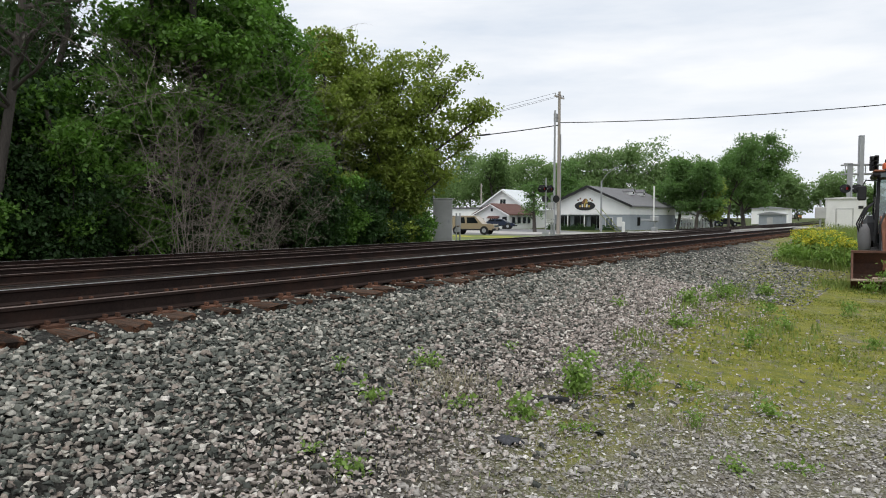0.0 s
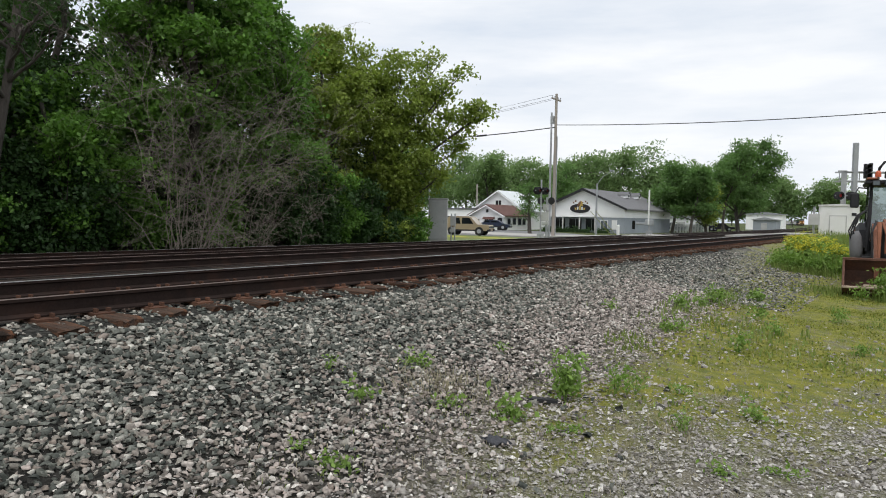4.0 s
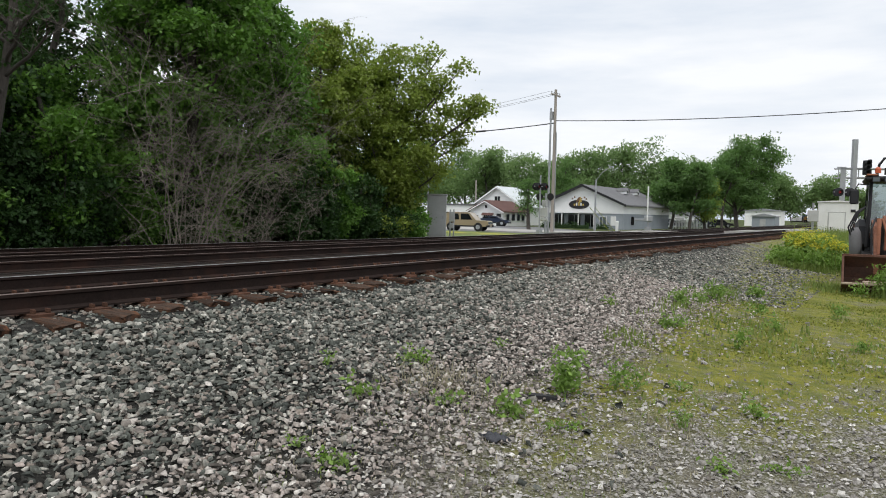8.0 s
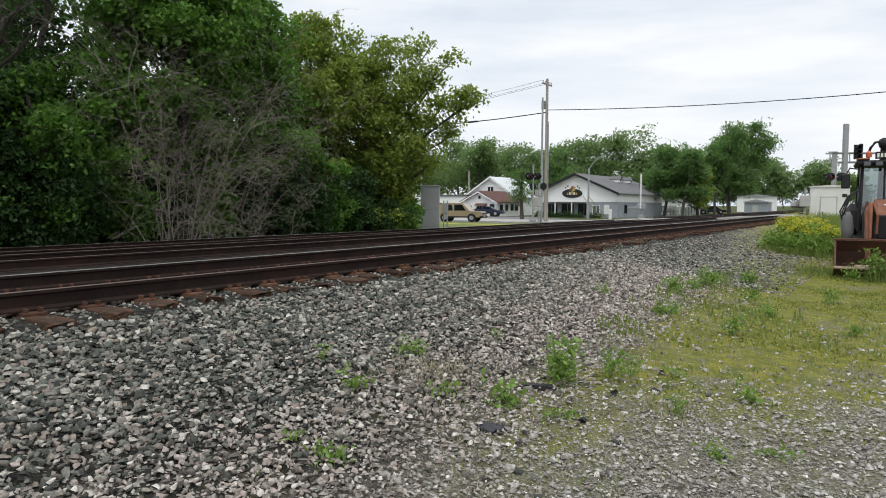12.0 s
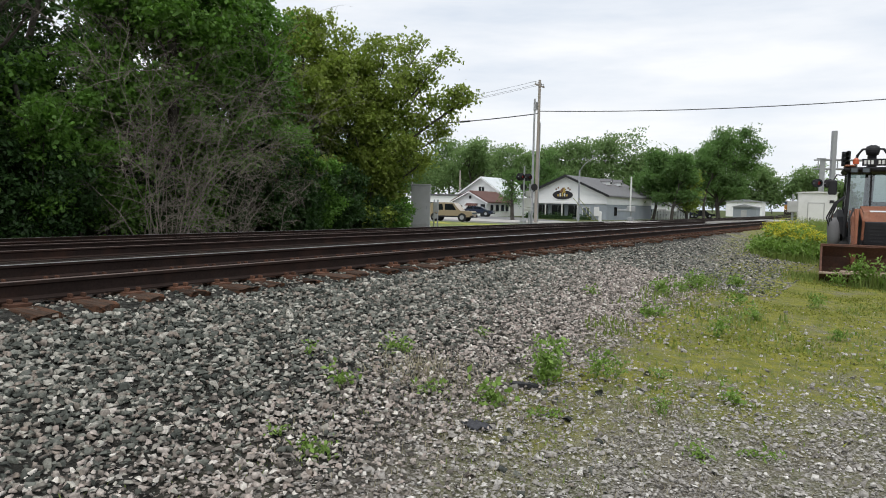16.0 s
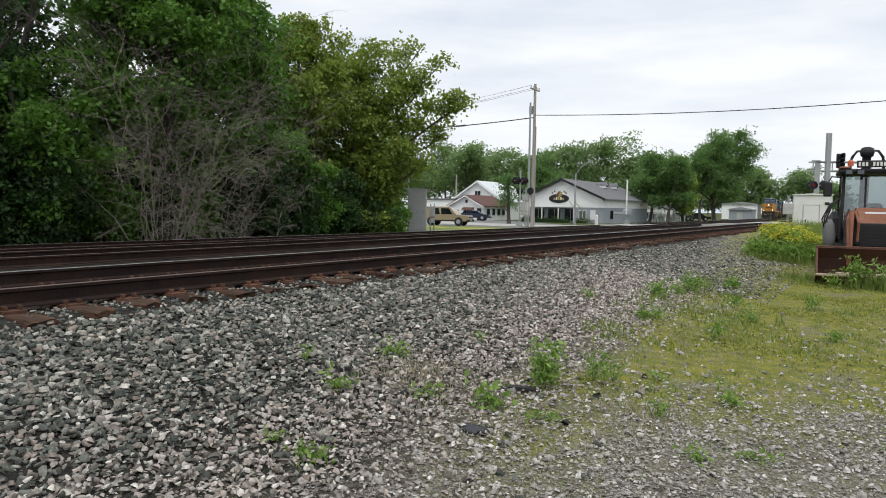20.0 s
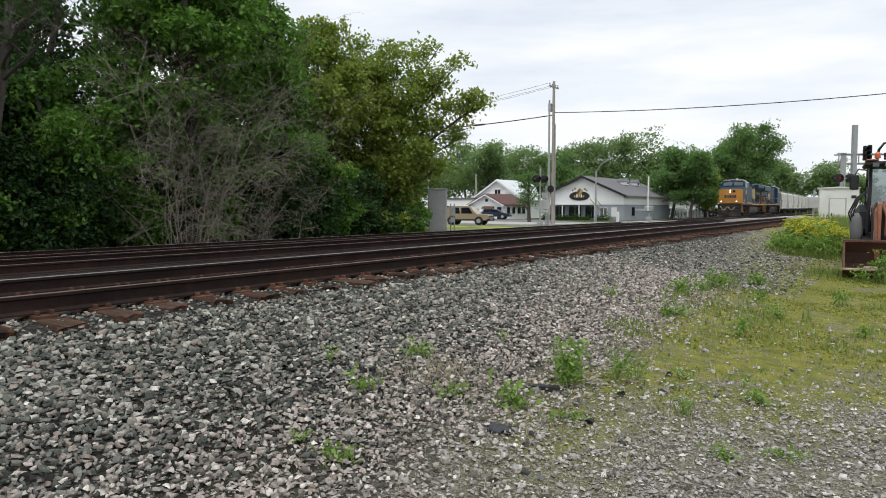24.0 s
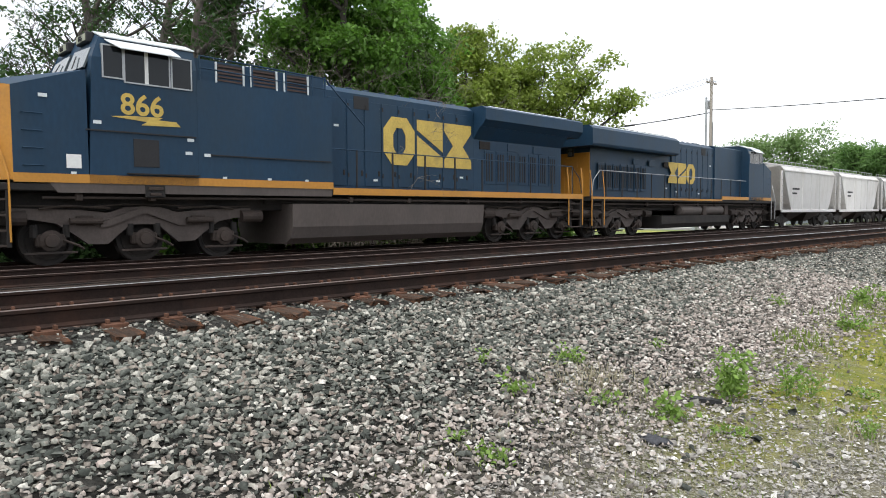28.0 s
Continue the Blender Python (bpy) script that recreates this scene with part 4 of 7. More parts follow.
window(hb, -0.5, 0.5, 3.6, 4.5)
lowb = thing("flat_building", pose(-66, 92, 0), "low flat-roofed pale building behind parked cars", "building", "buildings")
part("wall", Geo().box(0, 13, 0, 8, 0, 3.0), M_SIDING, lowb)
part("roof", Geo().box(-0.2, 13.2, -0.2, 8.2, 3.004, 3.25, 0.02), M_ROOF, lowb)
window(lowb, 2, 4, 0.9, 1.9)
window(lowb, 7, 9, 0.9, 1.9)
# far sheds down the line
for (x, y, w, h, lab) in ((-36.0, 192.0, 8.7, 4.0, "pale metal shed far down the line"), (-30.3, 170.0, 4.9, 2.5, "low blue-grey shed far down the line"), (-38.5, 130, 6, 2.4, "pale picket-sided shed under the trees")):
    t = thing("shed", pose(x, y, -0.1), lab, "shed", "buildings")
    part("wall", Geo().box(0, w, 0, 6, 0, h), M_SIDING if "pale" in lab else M_GREYWALL, t)
    part("roof", Geo().prism([(-0.3, h + 0.004), (w + 0.3, h + 0.004), (w + 0.3, h + 0.15), (w / 2, h + 0.7), (-0.3, h + 0.15)], "y", -0.3, 6.3), M_STEEL, t)
    part("door", Geo().box(w * 0.35, w * 0.6, -0.05, -0.004, 0, h * 0.75), M_CAB, t)


def fence(x0, y0, x1, y1, n, h):
    t = thing("picket_fence", pose(x0, y0, -0.1), "white upright board fence under the trees", "fence")
    for i in range(n):
        f = i / (n - 1)
        x, y = (x1 - x0) * f, (y1 - y0) * f
        part("board", Geo().box(x - 0.16, x + 0.16, y - 0.02, y + 0.02, 0, h), M_SIDING, t)
    part("rail", Geo().tube([(0, 0.05, h * 0.7), (x1 - x0, y1 - y0 + 0.05, h * 0.7)], 0.05, 4), M_SIDING, t)


fence(-33.0, 104.0, -25.5, 107.5, 20, 1.5)


# ---------------------------------------------------------------- vehicles by the houses
def car(name, label, x, y, rz, paint, L=4.7, h=1.75, suv=True):
    t = thing(name, pose(x, y, 0.05, 0, 0, rz), label, "car", "parked vehicles")
    w = 0.9
    prof = [(0, 0.45), (0.02, 0.85), (0.12, 0.98), (1.15, 1.02), (1.75, h - 0.08), (2.0, h), (3.6, h), (3.95, h - 0.1), (4.55, 1.02), (L, 0.95), (L, 0.45)] if suv else \
        [(0, 0.4), (0.02, 0.75), (1.0, 0.9), (1.7, h - 0.05), (2.9, h), (3.9, 0.98), (L, 0.9), (L, 0.4)]
    part("body", Geo().prism(prof, "y", -w, w), paint, t)
    for s in (-1, 1):
        for a, b in ((1.75, 2.6), (2.72, 3.6)):
            part("window", Geo().add([(a + (0.0 if a > 2 else -0.25), s * (w + 0.006), 1.06), (b, s * (w + 0.006), 1.06), (b, s * (w + 0.006), h - 0.14), (a + 0.12, s * (w + 0.006), h - 0.14)] +
                                     [(a + (0.0 if a > 2 else -0.25), s * (w - 0.02), 1.06), (b, s * (w - 0.02), 1.06), (b, s * (w - 0.02), h - 0.14), (a + 0.12, s * (w - 0.02), h - 0.14)],
                                     [(0, 1, 2, 3), (7, 6, 5, 4), (0, 4, 5, 1), (1, 5, 6, 2), (2, 6, 7, 3), (3, 7, 4, 0)]), M_GLASS, t)
        part("bumper", Geo().box(-0.08, 0.25, s * 0.5, s * (w + 0.01), 0.4, 0.62, 0.05), M_BLACK, t)
        part("trim", Geo().box(0.9, L - 0.9, s * w, s * (w + 0.02), 0.42, 0.55), M_BLACK, t)
        for xw in (0.95, L - 0.95):
            wh = part("wheel", Geo().lathe([(0.22, s * -0.12), (0.39, s * -0.1), (0.41, 0), (0.39, s * 0.1), (0.22, s * 0.12)], (xw, s * (w - 0.06), 0.41), "y", 20), M_TYRE, t)
            part("rim", Geo().lathe([(0.02, s * 0.10), (0.18, s * 0.115), (0.2, s * 0.125)], (xw, s * (w - 0.06), 0.41), "y", 16), M_STEEL, wh)
    part("headlight", Geo().box(-0.02, 0.1, -0.8, 0.8, 0.72, 0.88, 0.02), M_GLASSL, t)
    return t


# The tan vehicle is a sport utility vehicle with a closed body.
car("pickup_truck", "tan parked sport utility vehicle in the car park", -31.64, 53.75, 196, M_TAN, 4.5, 1.75)
M_DARKCAR = mat("dark_blue_car_paint", (0.02, 0.03, 0.06), 0.3, 0.2, bump=0, coat=0.5)
car("car", "dark blue parked car beside the white house", -45.0, 81.5, 200, M_DARKCAR, 4.3, 1.4, False)
car("car", "pale parked car behind the tan vehicle", -50.0, 76.5, 215, M_WHITE, 4.3, 1.4, False)
for i, (x, y) in enumerate(((-29.5, 131.0), (-27.2, 134.5), (-30.0, 112.0), (-33.5, 108.5))):
    car("car", "dark parked car far down the line", x, y, 200, M_BLACK if i % 2 else M_DARKCAR, 4.3, 1.5, False)

# ---------------------------------------------------------------- poles, wires, signals


def utility_pole(x, y, z0, h, label, arms=True, m=None, r=0.16, lamp=False):
    t = thing("utility_pole", pose(x, y, z0), label, "pole", "utility poles")
    part("pole", Geo().tube([(0, 0, -0.3), (0, 0, h)], [r, r * 0.7], 12), m or M_POLE, t)
    if arms:
        part("crossarm", Geo().box(-0.06, 0.06, -0.9, 0.9, h - 0.55, h - 0.43, 0.01), M_POLE, t)
        for q in (-0.8, -0.3, 0.3, 0.8):
            part("insulator", Geo().lathe([(0.02, 0), (0.06, 0.03), (0.03, 0.1), (0.06, 0.15), (0.02, 0.2)], (0, q, h - 0.43), "z", 10), M_STEEL, t)
        part("transformer", Geo().lathe([(0.05, 0), (0.2, 0.02), (0.2, 0.7), (0.05, 0.75)], (-0.36, 0.1, h - 2.6), "z", 14), M_STEEL, t)
        part("conduit", Geo().tube([(0.19, 0, 0), (0.17, 0, h * 0.7)], 0.045, 6), M_STEEL, t)
    return t


utility_pole(-26.1, 55.0, 0.25, 12.4, "tall grey wooden utility pole with crossarm and transformer")
utility_pole(-25.5, 52.9, 0.3, 10.4, "slim pale steel pole beside the utility pole", False, M_STEEL, 0.11)
utility_pole(16, 63, 0, 10.6, "wooden utility pole across the road", True)
utility_pole(-40.5, 40.5, 0, 7.4, "wooden utility pole behind the woods", False)
utility_pole(-43.6, 60.5, 0, 6.9, "slim grey street pole beside the car park", False, M_STEEL, 0.09)
utility_pole(-62.0, 100.0, 0, 7.5, "brown wooden utility pole behind the houses", False)


def cable(a, b, sag, r, label, extra=None):
    t = thing("cable", Matrix(), label, "cable", "overhead cables")
    pts = [Vector(a).lerp(Vector(b), f) - Vector((0, 0, sag * 4 * f * (1 - f))) for f in np.linspace(0, 1, 24)]
    part("wire", Geo().tube(pts, r, 6), M_WIRE, t)
    if extra:
        p, q = pts[extra], pts[extra + 1]
        part("splice", Geo().tube([p, q], 0.075, 8), M_BLACK, t)


cable((-26.1, 55.0, 9.95), (16, 63, 11.3), 0.8, 0.035, "black overhead cable sagging across the tracks")
cable((-26.1, 55.0, 9.75), (-40.5, 40.5, 7.6), 0.35, 0.045, "thick black overhead cable with a splice case", 7)
for q in (-0.8, 0.3, 0.8):
    cable((-26.1, 55.0 + q, 12.42), (-70.0, 62 + q, 11.5), 0.9, 0.012, "thin overhead wire from the utility pole")
utility_pole(-70, 62, 0, 11.9, "wooden utility pole beyond the car park", True)


def crossing_signal(x, y, z, rz, gate_up, label, lit=False, buck=True, lz=3.0):
    t = thing("crossing_signal", pose(x, y, z, 0, 0, rz), label, "crossing signal", "crossing signals")
    part("mast", Geo().tube([(0, 0, 0), (0, 0, 4.6)], 0.065, 10), M_STEEL, t)
    part("base", Geo().box(-0.2, 0.2, -0.2, 0.2, -0.2, 0.15, 0.02), M_STEEL, t)
    for a in (-35, 35) if buck else ():
        b = part("crossbuck", Geo().box(-0.62, 0.62, -0.085, -0.07, -0.11, 0.11), M_WHITE, t)
        b.matrix_basis = pose(0, 0 if a > 0 else -0.02, 4.2, 0, a, 0)
    part("light_arm", Geo().cyl((-0.7, 0, lz), (0.7, 0, lz), 0.035, 8), M_STEEL, t)
    for s in (-1, 1):
        for d in (-1, 1):
            h = part("flasher", Geo().lathe([(0.31, 0.02 * d), (0.31, 0.05 * d), (0.16, 0.06 * d), (0.14, -0.02 * d)], (s * 0.42, d * 0.12, lz), "y", 20), M_BLACK, t, "black round flasher backing")
            part("lens", Geo().lathe([(0.02, 0.09 * d), (0.12, 0.08 * d), (0.13, 0.055 * d)], (s * 0.42, d * 0.12, lz), "y", 16), M_LAMPRED if lit and s < 0 else M_RED, h)
            part("visor", Geo().lathe([(0.17, 0.06 * d), (0.17, 0.24 * d), (0.165, 0.24 * d), (0.165, 0.06 * d)], (s * 0.42, d * 0.12, lz), "y", 16), M_BLACK, h)
    if gate_up:
        mech = part("gate_mechanism", Geo().box(-0.25, 0.25, 0.1, 0.5, 0.8, 1.5, 0.05), M_STEEL, t)
        part("gate_arm", Geo().box(-0.05, 0.05, 0.28, 0.32, 1.3, 5.2), M_WHITE, mech)
        part("counterweight", Geo().box(-0.9, -0.2, 0.2, 0.4, 1.0, 1.18, 0.03), M_STEEL, mech)
    return t


crossing_signal(-25.2, 50.7, 0.3, 72, False, "crossing signal with black flashers beside the utility pole", False, False, 3.7)
sb = thing("signal_arm_pole", pose(-25.3, 52.0, 0.3), "grey signal control boxes on a pole", "signal box")
part("post", Geo().cyl((0, 0, -0.3), (0, 0, 3.2), 0.08, 10), M_STEEL, sb)
for z0, z1, w in ((1.2, 2.0, 0.32), (2.1, 2.6, 0.22), (0.9, 1.15, 0.3)):
    part("box", Geo().box(-w, w, -0.35, -0.08, z0, z1, 0.03), M_CAB, sb)
for s in (-0.5, 0.5):
    part("flasher", Geo().lathe([(0.05, -0.22), (0.3, -0.2), (0.3, -0.15), (0.15, -0.1)], (s, 0, 2.9), "y", 18), M_BLACK, sb)
part("arm", Geo().cyl((-0.6, 0, 2.9), (0.6, 0, 2.9), 0.035, 8), M_STEEL, sb)
# gate beyond the road with its arm raised
gt = thing("crossing_gate", pose(-23.9, 74.8, 0.1), "crossing gate with its white arm raised", "crossing gate", "crossing signals")
part("base", Geo().box(-0.3, 0.3, -0.3, 0.3, -0.2, 0.5, 0.04), M_STEEL, gt)
part("mechanism", Geo().box(-0.45, 0.45, -0.3, 0.3, 1.1, 1.75, 0.08), M_STEEL, gt)
part("mast", Geo().cyl((0, 0, 0), (0, 0, 1.4), 0.1, 10), M_STEEL, gt)
part("gate_arm", Geo().box(-0.08, 0.08, -0.35, -0.31, 1.2, 5.0), M_WHITE, gt)
part("counterweight", Geo().box(-1.5, -0.4, -0.2, 0.1, 1.15, 1.4, 0.04), M_STEEL, gt)
lp = thing("street_lamp", pose(-29.9, 74.3, 0.05), "grey steel street lamp with a curved arm", "street lamp")
part("pole", Geo().tube([(0, 0, -0.2), (0, 0, 5.8)], [0.13, 0.09], 10), M_STEEL, lp)
part("arm", Geo().tube([(0, 0, 5.7), (0.5, 0.35, 6.6), (1.3, 0.95, 7.3)], 0.035, 6), M_STEEL, lp)
part("lamp_head", Geo().box(1.15, 1.6, 0.8, 1.1, 7.24, 7.36, 0.03), M_STEEL, lp)
bo = thing("bollard", pose(-24.95, 68.0, 0.1), "white round bollard beside the road", "bollard")
part("post", Geo().lathe([(0.16, -0.2), (0.16, 1.05), (0.12, 1.12), (0.02, 1.14)], (0, 0, 0), "z", 14), M_WHITE, bo)
gw = thing("guy_wire", Matrix(), "pale yellow guy wire guards beside the lamp", "guy wire")
for o in (0, 0.5):
    part("guard", Geo().tube([(-26.6 + o, 70.5 + o * 0.6, 0.0), (-28.4 + o, 69.0 + o * 0.6, 2.6)], 0.03, 6), M_MOSS, gw)


# grey signal cabinet by the woods
cb = thing("signal_cabinet", pose(-24.1, 34.4, 0.0, 0, 0, 33), "tall grey steel signal cabinet beside the track", "cabinet")
part("plinth", Geo().box(-0.62, 0.62, -0.42, 0.42, -0.1, 0.25, 0.02), M_ROAD, cb)
part("body", Geo().box(-0.58, 0.58, -0.4, 0.4, 0.254, 2.72, 0.02), M_CAB, cb)
part("roof", Geo().box(-0.63, 0.63, -0.45, 0.45, 2.724, 2.82, 0.03), M_CAB, cb)
cd = part("door", Geo().box(-0.52, 0.52, -0.425, -0.404, 0.35, 2.62, 0.008), M_CAB, cb)
part("handle", Geo().box(0.36, 0.42, -0.46, -0.428, 1.3, 1.5, 0.01), M_STEEL, cd)
mb = thing("meter_post", pose(-23.3, 34.7, 0.0, 0, 0, 33), "grey meter boxes on a post beside the cabinet", "meter box")
part("post", Geo().cyl((0, 0, -0.2), (0, 0, 1.9), 0.04, 8), M_STEEL, mb)
part("post", Geo().cyl((0.22, 0, -0.2), (0.22, 0, 1.9), 0.04, 8), M_STEEL, mb)
part("box", Geo().box(-0.06, 0.28, -0.2, -0.03, 1.15, 1.75, 0.02), M_CAB, mb)
part("box", Geo().box(0.0, 0.22, -0.16, -0.03, 0.75, 1.05, 0.02), M_CAB, mb)


# ---------------------------------------------------------------- white signal hut and signals down the line
ht = thing("signal_hut", pose(-4.25, 55.4, 0.0, 0, 0, 7), "white steel signal hut in tall grass", "hut")
part("body", Geo().box(-1.22, 1.22, 0, 2.2, -0.1, 3.0, 0.03), M_WHITE, ht)
part("roof", Geo().prism([(-1.3, 3.004), (1.3, 3.004), (1.3, 3.06), (0, 3.12), (-1.3, 3.06)], "y", -0.08, 2.28), M_WHITE, ht)
hd = part("door", Geo().box(-0.55, 0.4, -0.03, -0.003, 0.1, 2.25, 0.008), M_WHITE, ht)
part("frame", Geo().box(-0.62, -0.56, -0.035, -0.003, 0.1, 2.3).box(0.41, 0.47, -0.035, -0.003, 0.1, 2.3).box(-0.62, 0.47, -0.035, -0.003, 2.26, 2.32), M_CAB, hd)
part("handle", Geo().box(-0.45, -0.38, -0.08, -0.032, 1.05, 1.25, 0.01), M_BLACK, hd)
part("vent", Geo().box(0.75, 1.05, -0.04, -0.003, 2.3, 2.5), M_BLACK, ht)
bx = thing("signal_case", pose(-5.72, 54.5, 0.0, 0, 0, 7), "grey relay case on a post", "signal box")
part("post", Geo().cyl((0, 0, -0.2), (0, 0, 2.9), 0.07, 8), M_STEEL, bx)
part("case", Geo().box(-0.35, 0.35, -0.3, -0.08, 1.6, 2.4, 0.03), M_CAB, bx)
ct = thing("signal_bridge", pose(-3.75, 60.5, 0.0, 0, 0, 30), "grey steel cantilever signal mast with walkway rails", "signal mast")
part("mast", Geo().box(-0.17, 0.17, -0.16, 0.16, -0.2, 7.9, 0.03), M_STEEL, ct)
for z in (5.0, 5.7):
    part("arm", Geo().cyl((-1.1, 0, z), (9.0, 0, z), 0.06, 8), M_STEEL, ct)
    part("arm", Geo().cyl((-1.1, 0.7, z), (9.0, 0.7, z), 0.06, 8), M_STEEL, ct)
for x in np.arange(-1.1, 9.01, 1.45):
    part("brace", Geo().cyl((x, 0, 5.0), (x, 0, 5.7), 0.04, 6), M_STEEL, ct)
part("ladder", Geo().box(-1.0, -0.6, -0.1, -0.05, 2.8, 5.75).box(-1.25, -0.6, -0.1, -0.04, 5.6, 5.8), M_STEEL, ct)
th = part("traffic_signal", Geo().box(0.55, 0.9, -0.35, -0.1, 5.2, 6.3, 0.04), M_BLACK, ct)
for z in (5.4, 5.75, 6.1):
    part("visor", Geo().lathe([(0.17, -0.35), (0.17, -0.62), (0.16, -0.62), (0.16, -0.35)], (0.75, 0, z), "y", 14), M_BLACK, th)
th2 = part("traffic_signal", Geo().box(1.1, 1.35, 0.05, 0.3, 5.3, 6.4, 0.04), M_BLACK, ct)
crossing_signal(-4.15, 58.0, -0.1, 33, False, "crossing signal with dark red round flashers", False, False, 3.9)

# ---------------------------------------------------------------- ballast stones
M_STONES = []
GREENGREY = ((0.0, (0.042, 0.047, 0.041)), (0.28, (0.1, 0.107, 0.093)), (0.55, (0.18, 0.186, 0.162)), (0.68, (0.235, 0.195, 0.165)), (0.84, (0.3, 0.292, 0.255)), (0.95, (0.385, 0.37, 0.325)), (1.0, (0.54, 0.52, 0.46)))
PINKGREY = ((0.0, (0.17, 0.154, 0.138)), (0.35, (0.297, 0.278, 0.254)), (0.7, (0.371, 0.352, 0.323)), (0.9, (0.456, 0.435, 0.403)), (1.0, (0.657, 0.636, 0.594)))
BROWNGREY = ((0.0, (0.075, 0.067, 0.058)), (0.26, (0.2, 0.178, 0.156)), (0.5, (0.325, 0.29, 0.258)), (0.7, (0.41, 0.345, 0.307)), (0.88, (0.47, 0.435, 0.396)), (1.0, (0.66, 0.625, 0.565)))
for nm, sock, tones in (("ballast_stones", "Random Per Island", GREENGREY), ("loose_stone", "Random", GREENGREY), ("yard_gravel", "Random Per Island", PINKGREY), ("brown_ballast", "Random Per Island", BROWNGREY)):
    m = bpy.data.materials.new(nm)
    m.use_nodes = True
    n, l = m.node_tree.nodes, m.node_tree.links
    b = n["Principled BSDF"]
    gsrc = n.new("ShaderNodeNewGeometry" if sock == "Random Per Island" else "ShaderNodeObjectInfo")
    rp = n.new("ShaderNodeValToRGB")
    el = rp.color_ramp.elements
    el[0].position, el[0].color = 0.0, (*tones[0][1], 1)
    el[1].position, el[1].color = 1.0, (*tones[-1][1], 1)
    for pos, c in tones[1:-1]:
        el.new(pos).color = (*c, 1)
    l.new(gsrc.outputs[sock], rp.inputs[0])
    tc = n.new("ShaderNodeTexCoord")
    nz = n.new("ShaderNodeTexNoise")
    nz.inputs["Scale"].default_value, nz.inputs["Detail"].default_value = 45, 5
    l.new(tc.outputs["Object"], nz.inputs["Vector"])
    mr = n.new("ShaderNodeMapRange")
    mr.inputs["From Min"].default_value, mr.inputs["From Max"].default_value, mr.inputs["To Min"].default_value, mr.inputs["To Max"].default_value = 0.3, 0.7, 0.62, 1.32
    l.new(nz.outputs["Fac"], mr.inputs["Value"])
    sc = n.new("ShaderNodeVectorMath")
    sc.operation = "SCALE"
    l.new(rp.outputs[0], sc.inputs[0])
    l.new(mr.outputs[0], sc.inputs["Scale"])
    l.new(sc.outputs[0], b.inputs["Base Color"])
    b.inputs["Roughness"].default_value, b.inputs["Specular IOR Level"].default_value = 0.9, 0.25
    bp = n.new("ShaderNodeBump")
    bp.inputs["Strength"].default_value, bp.inputs["Distance"].default_value = 0.4, 0.006
    l.new(nz.outputs["Fac"], bp.inputs["Height"])
    l.new(bp.outputs[0], b.inputs["Normal"])
    M_STONES.append(m)

PHI = (1 + 5 ** 0.5) / 2
ICO_V = np.array([(-1, PHI, 0), (1, PHI, 0), (-1, -PHI, 0), (1, -PHI, 0), (0, -1, PHI), (0, 1, PHI), (0, -1, -PHI), (0, 1, -PHI), (PHI, 0, -1), (PHI, 0, 1), (-PHI, 0, -1), (-PHI, 0, 1)]) / (1 + PHI * PHI) ** 0.5
ICO_F = np.array([(0, 11, 5), (0, 5, 1), (0, 1, 7), (0, 7, 10), (0, 10, 11), (1, 5, 9), (5, 11, 4), (11, 10, 2), (10, 7, 6), (7, 1, 8), (3, 9, 4), (3, 4, 2), (3, 2, 6), (3, 6, 8), (3, 8, 9), (4, 9, 5), (2, 4, 11), (6, 2, 10), (8, 6, 7), (9, 8, 1)])
BOX_V = np.array([(x, y, z) for z in (-1, 1) for y in (-1, 1) for x in (-1, 1)], float) * 0.72
BOX_F = np.array([(4, 5, 7, 6), (0, 1, 5, 4), (2, 6, 7, 3), (0, 4, 6, 2), (1, 3, 7, 5)])[:, [0, 1, 2, 0, 2, 3]].reshape(-1, 3)
OCT_V = np.array([(1, 0, 0), (-1, 0, 0), (0, 1, 0), (0, -1, 0), (0, 0, 1), (0, 0, -1)], float)
OCT_F = np.array([(0, 2, 4), (2, 1, 4), (1, 3, 4), (3, 0, 4)])
GX, GY = np.arange(-7, 4.01, 0.25), np.arange(-4, 60.01, 0.5)
GZ = np.array([[ground_z(x, y) for x in GX] for y in GY])


def zmap(x, y):
    fx, fy = np.clip((x + 7) / 0.25, 0, len(GX) - 1.001), np.clip((y + 4) / 0.5, 0, len(GY) - 1.001)
    i, j = fx.astype(int), fy.astype(int)
    a, b = fx - i, fy - j
    return GZ[j, i] * (1 - a) * (1 - b) + GZ[j, i + 1] * a * (1 - b) + GZ[j + 1, i] * (1 - a) * b + GZ[j + 1, i + 1] * a * b


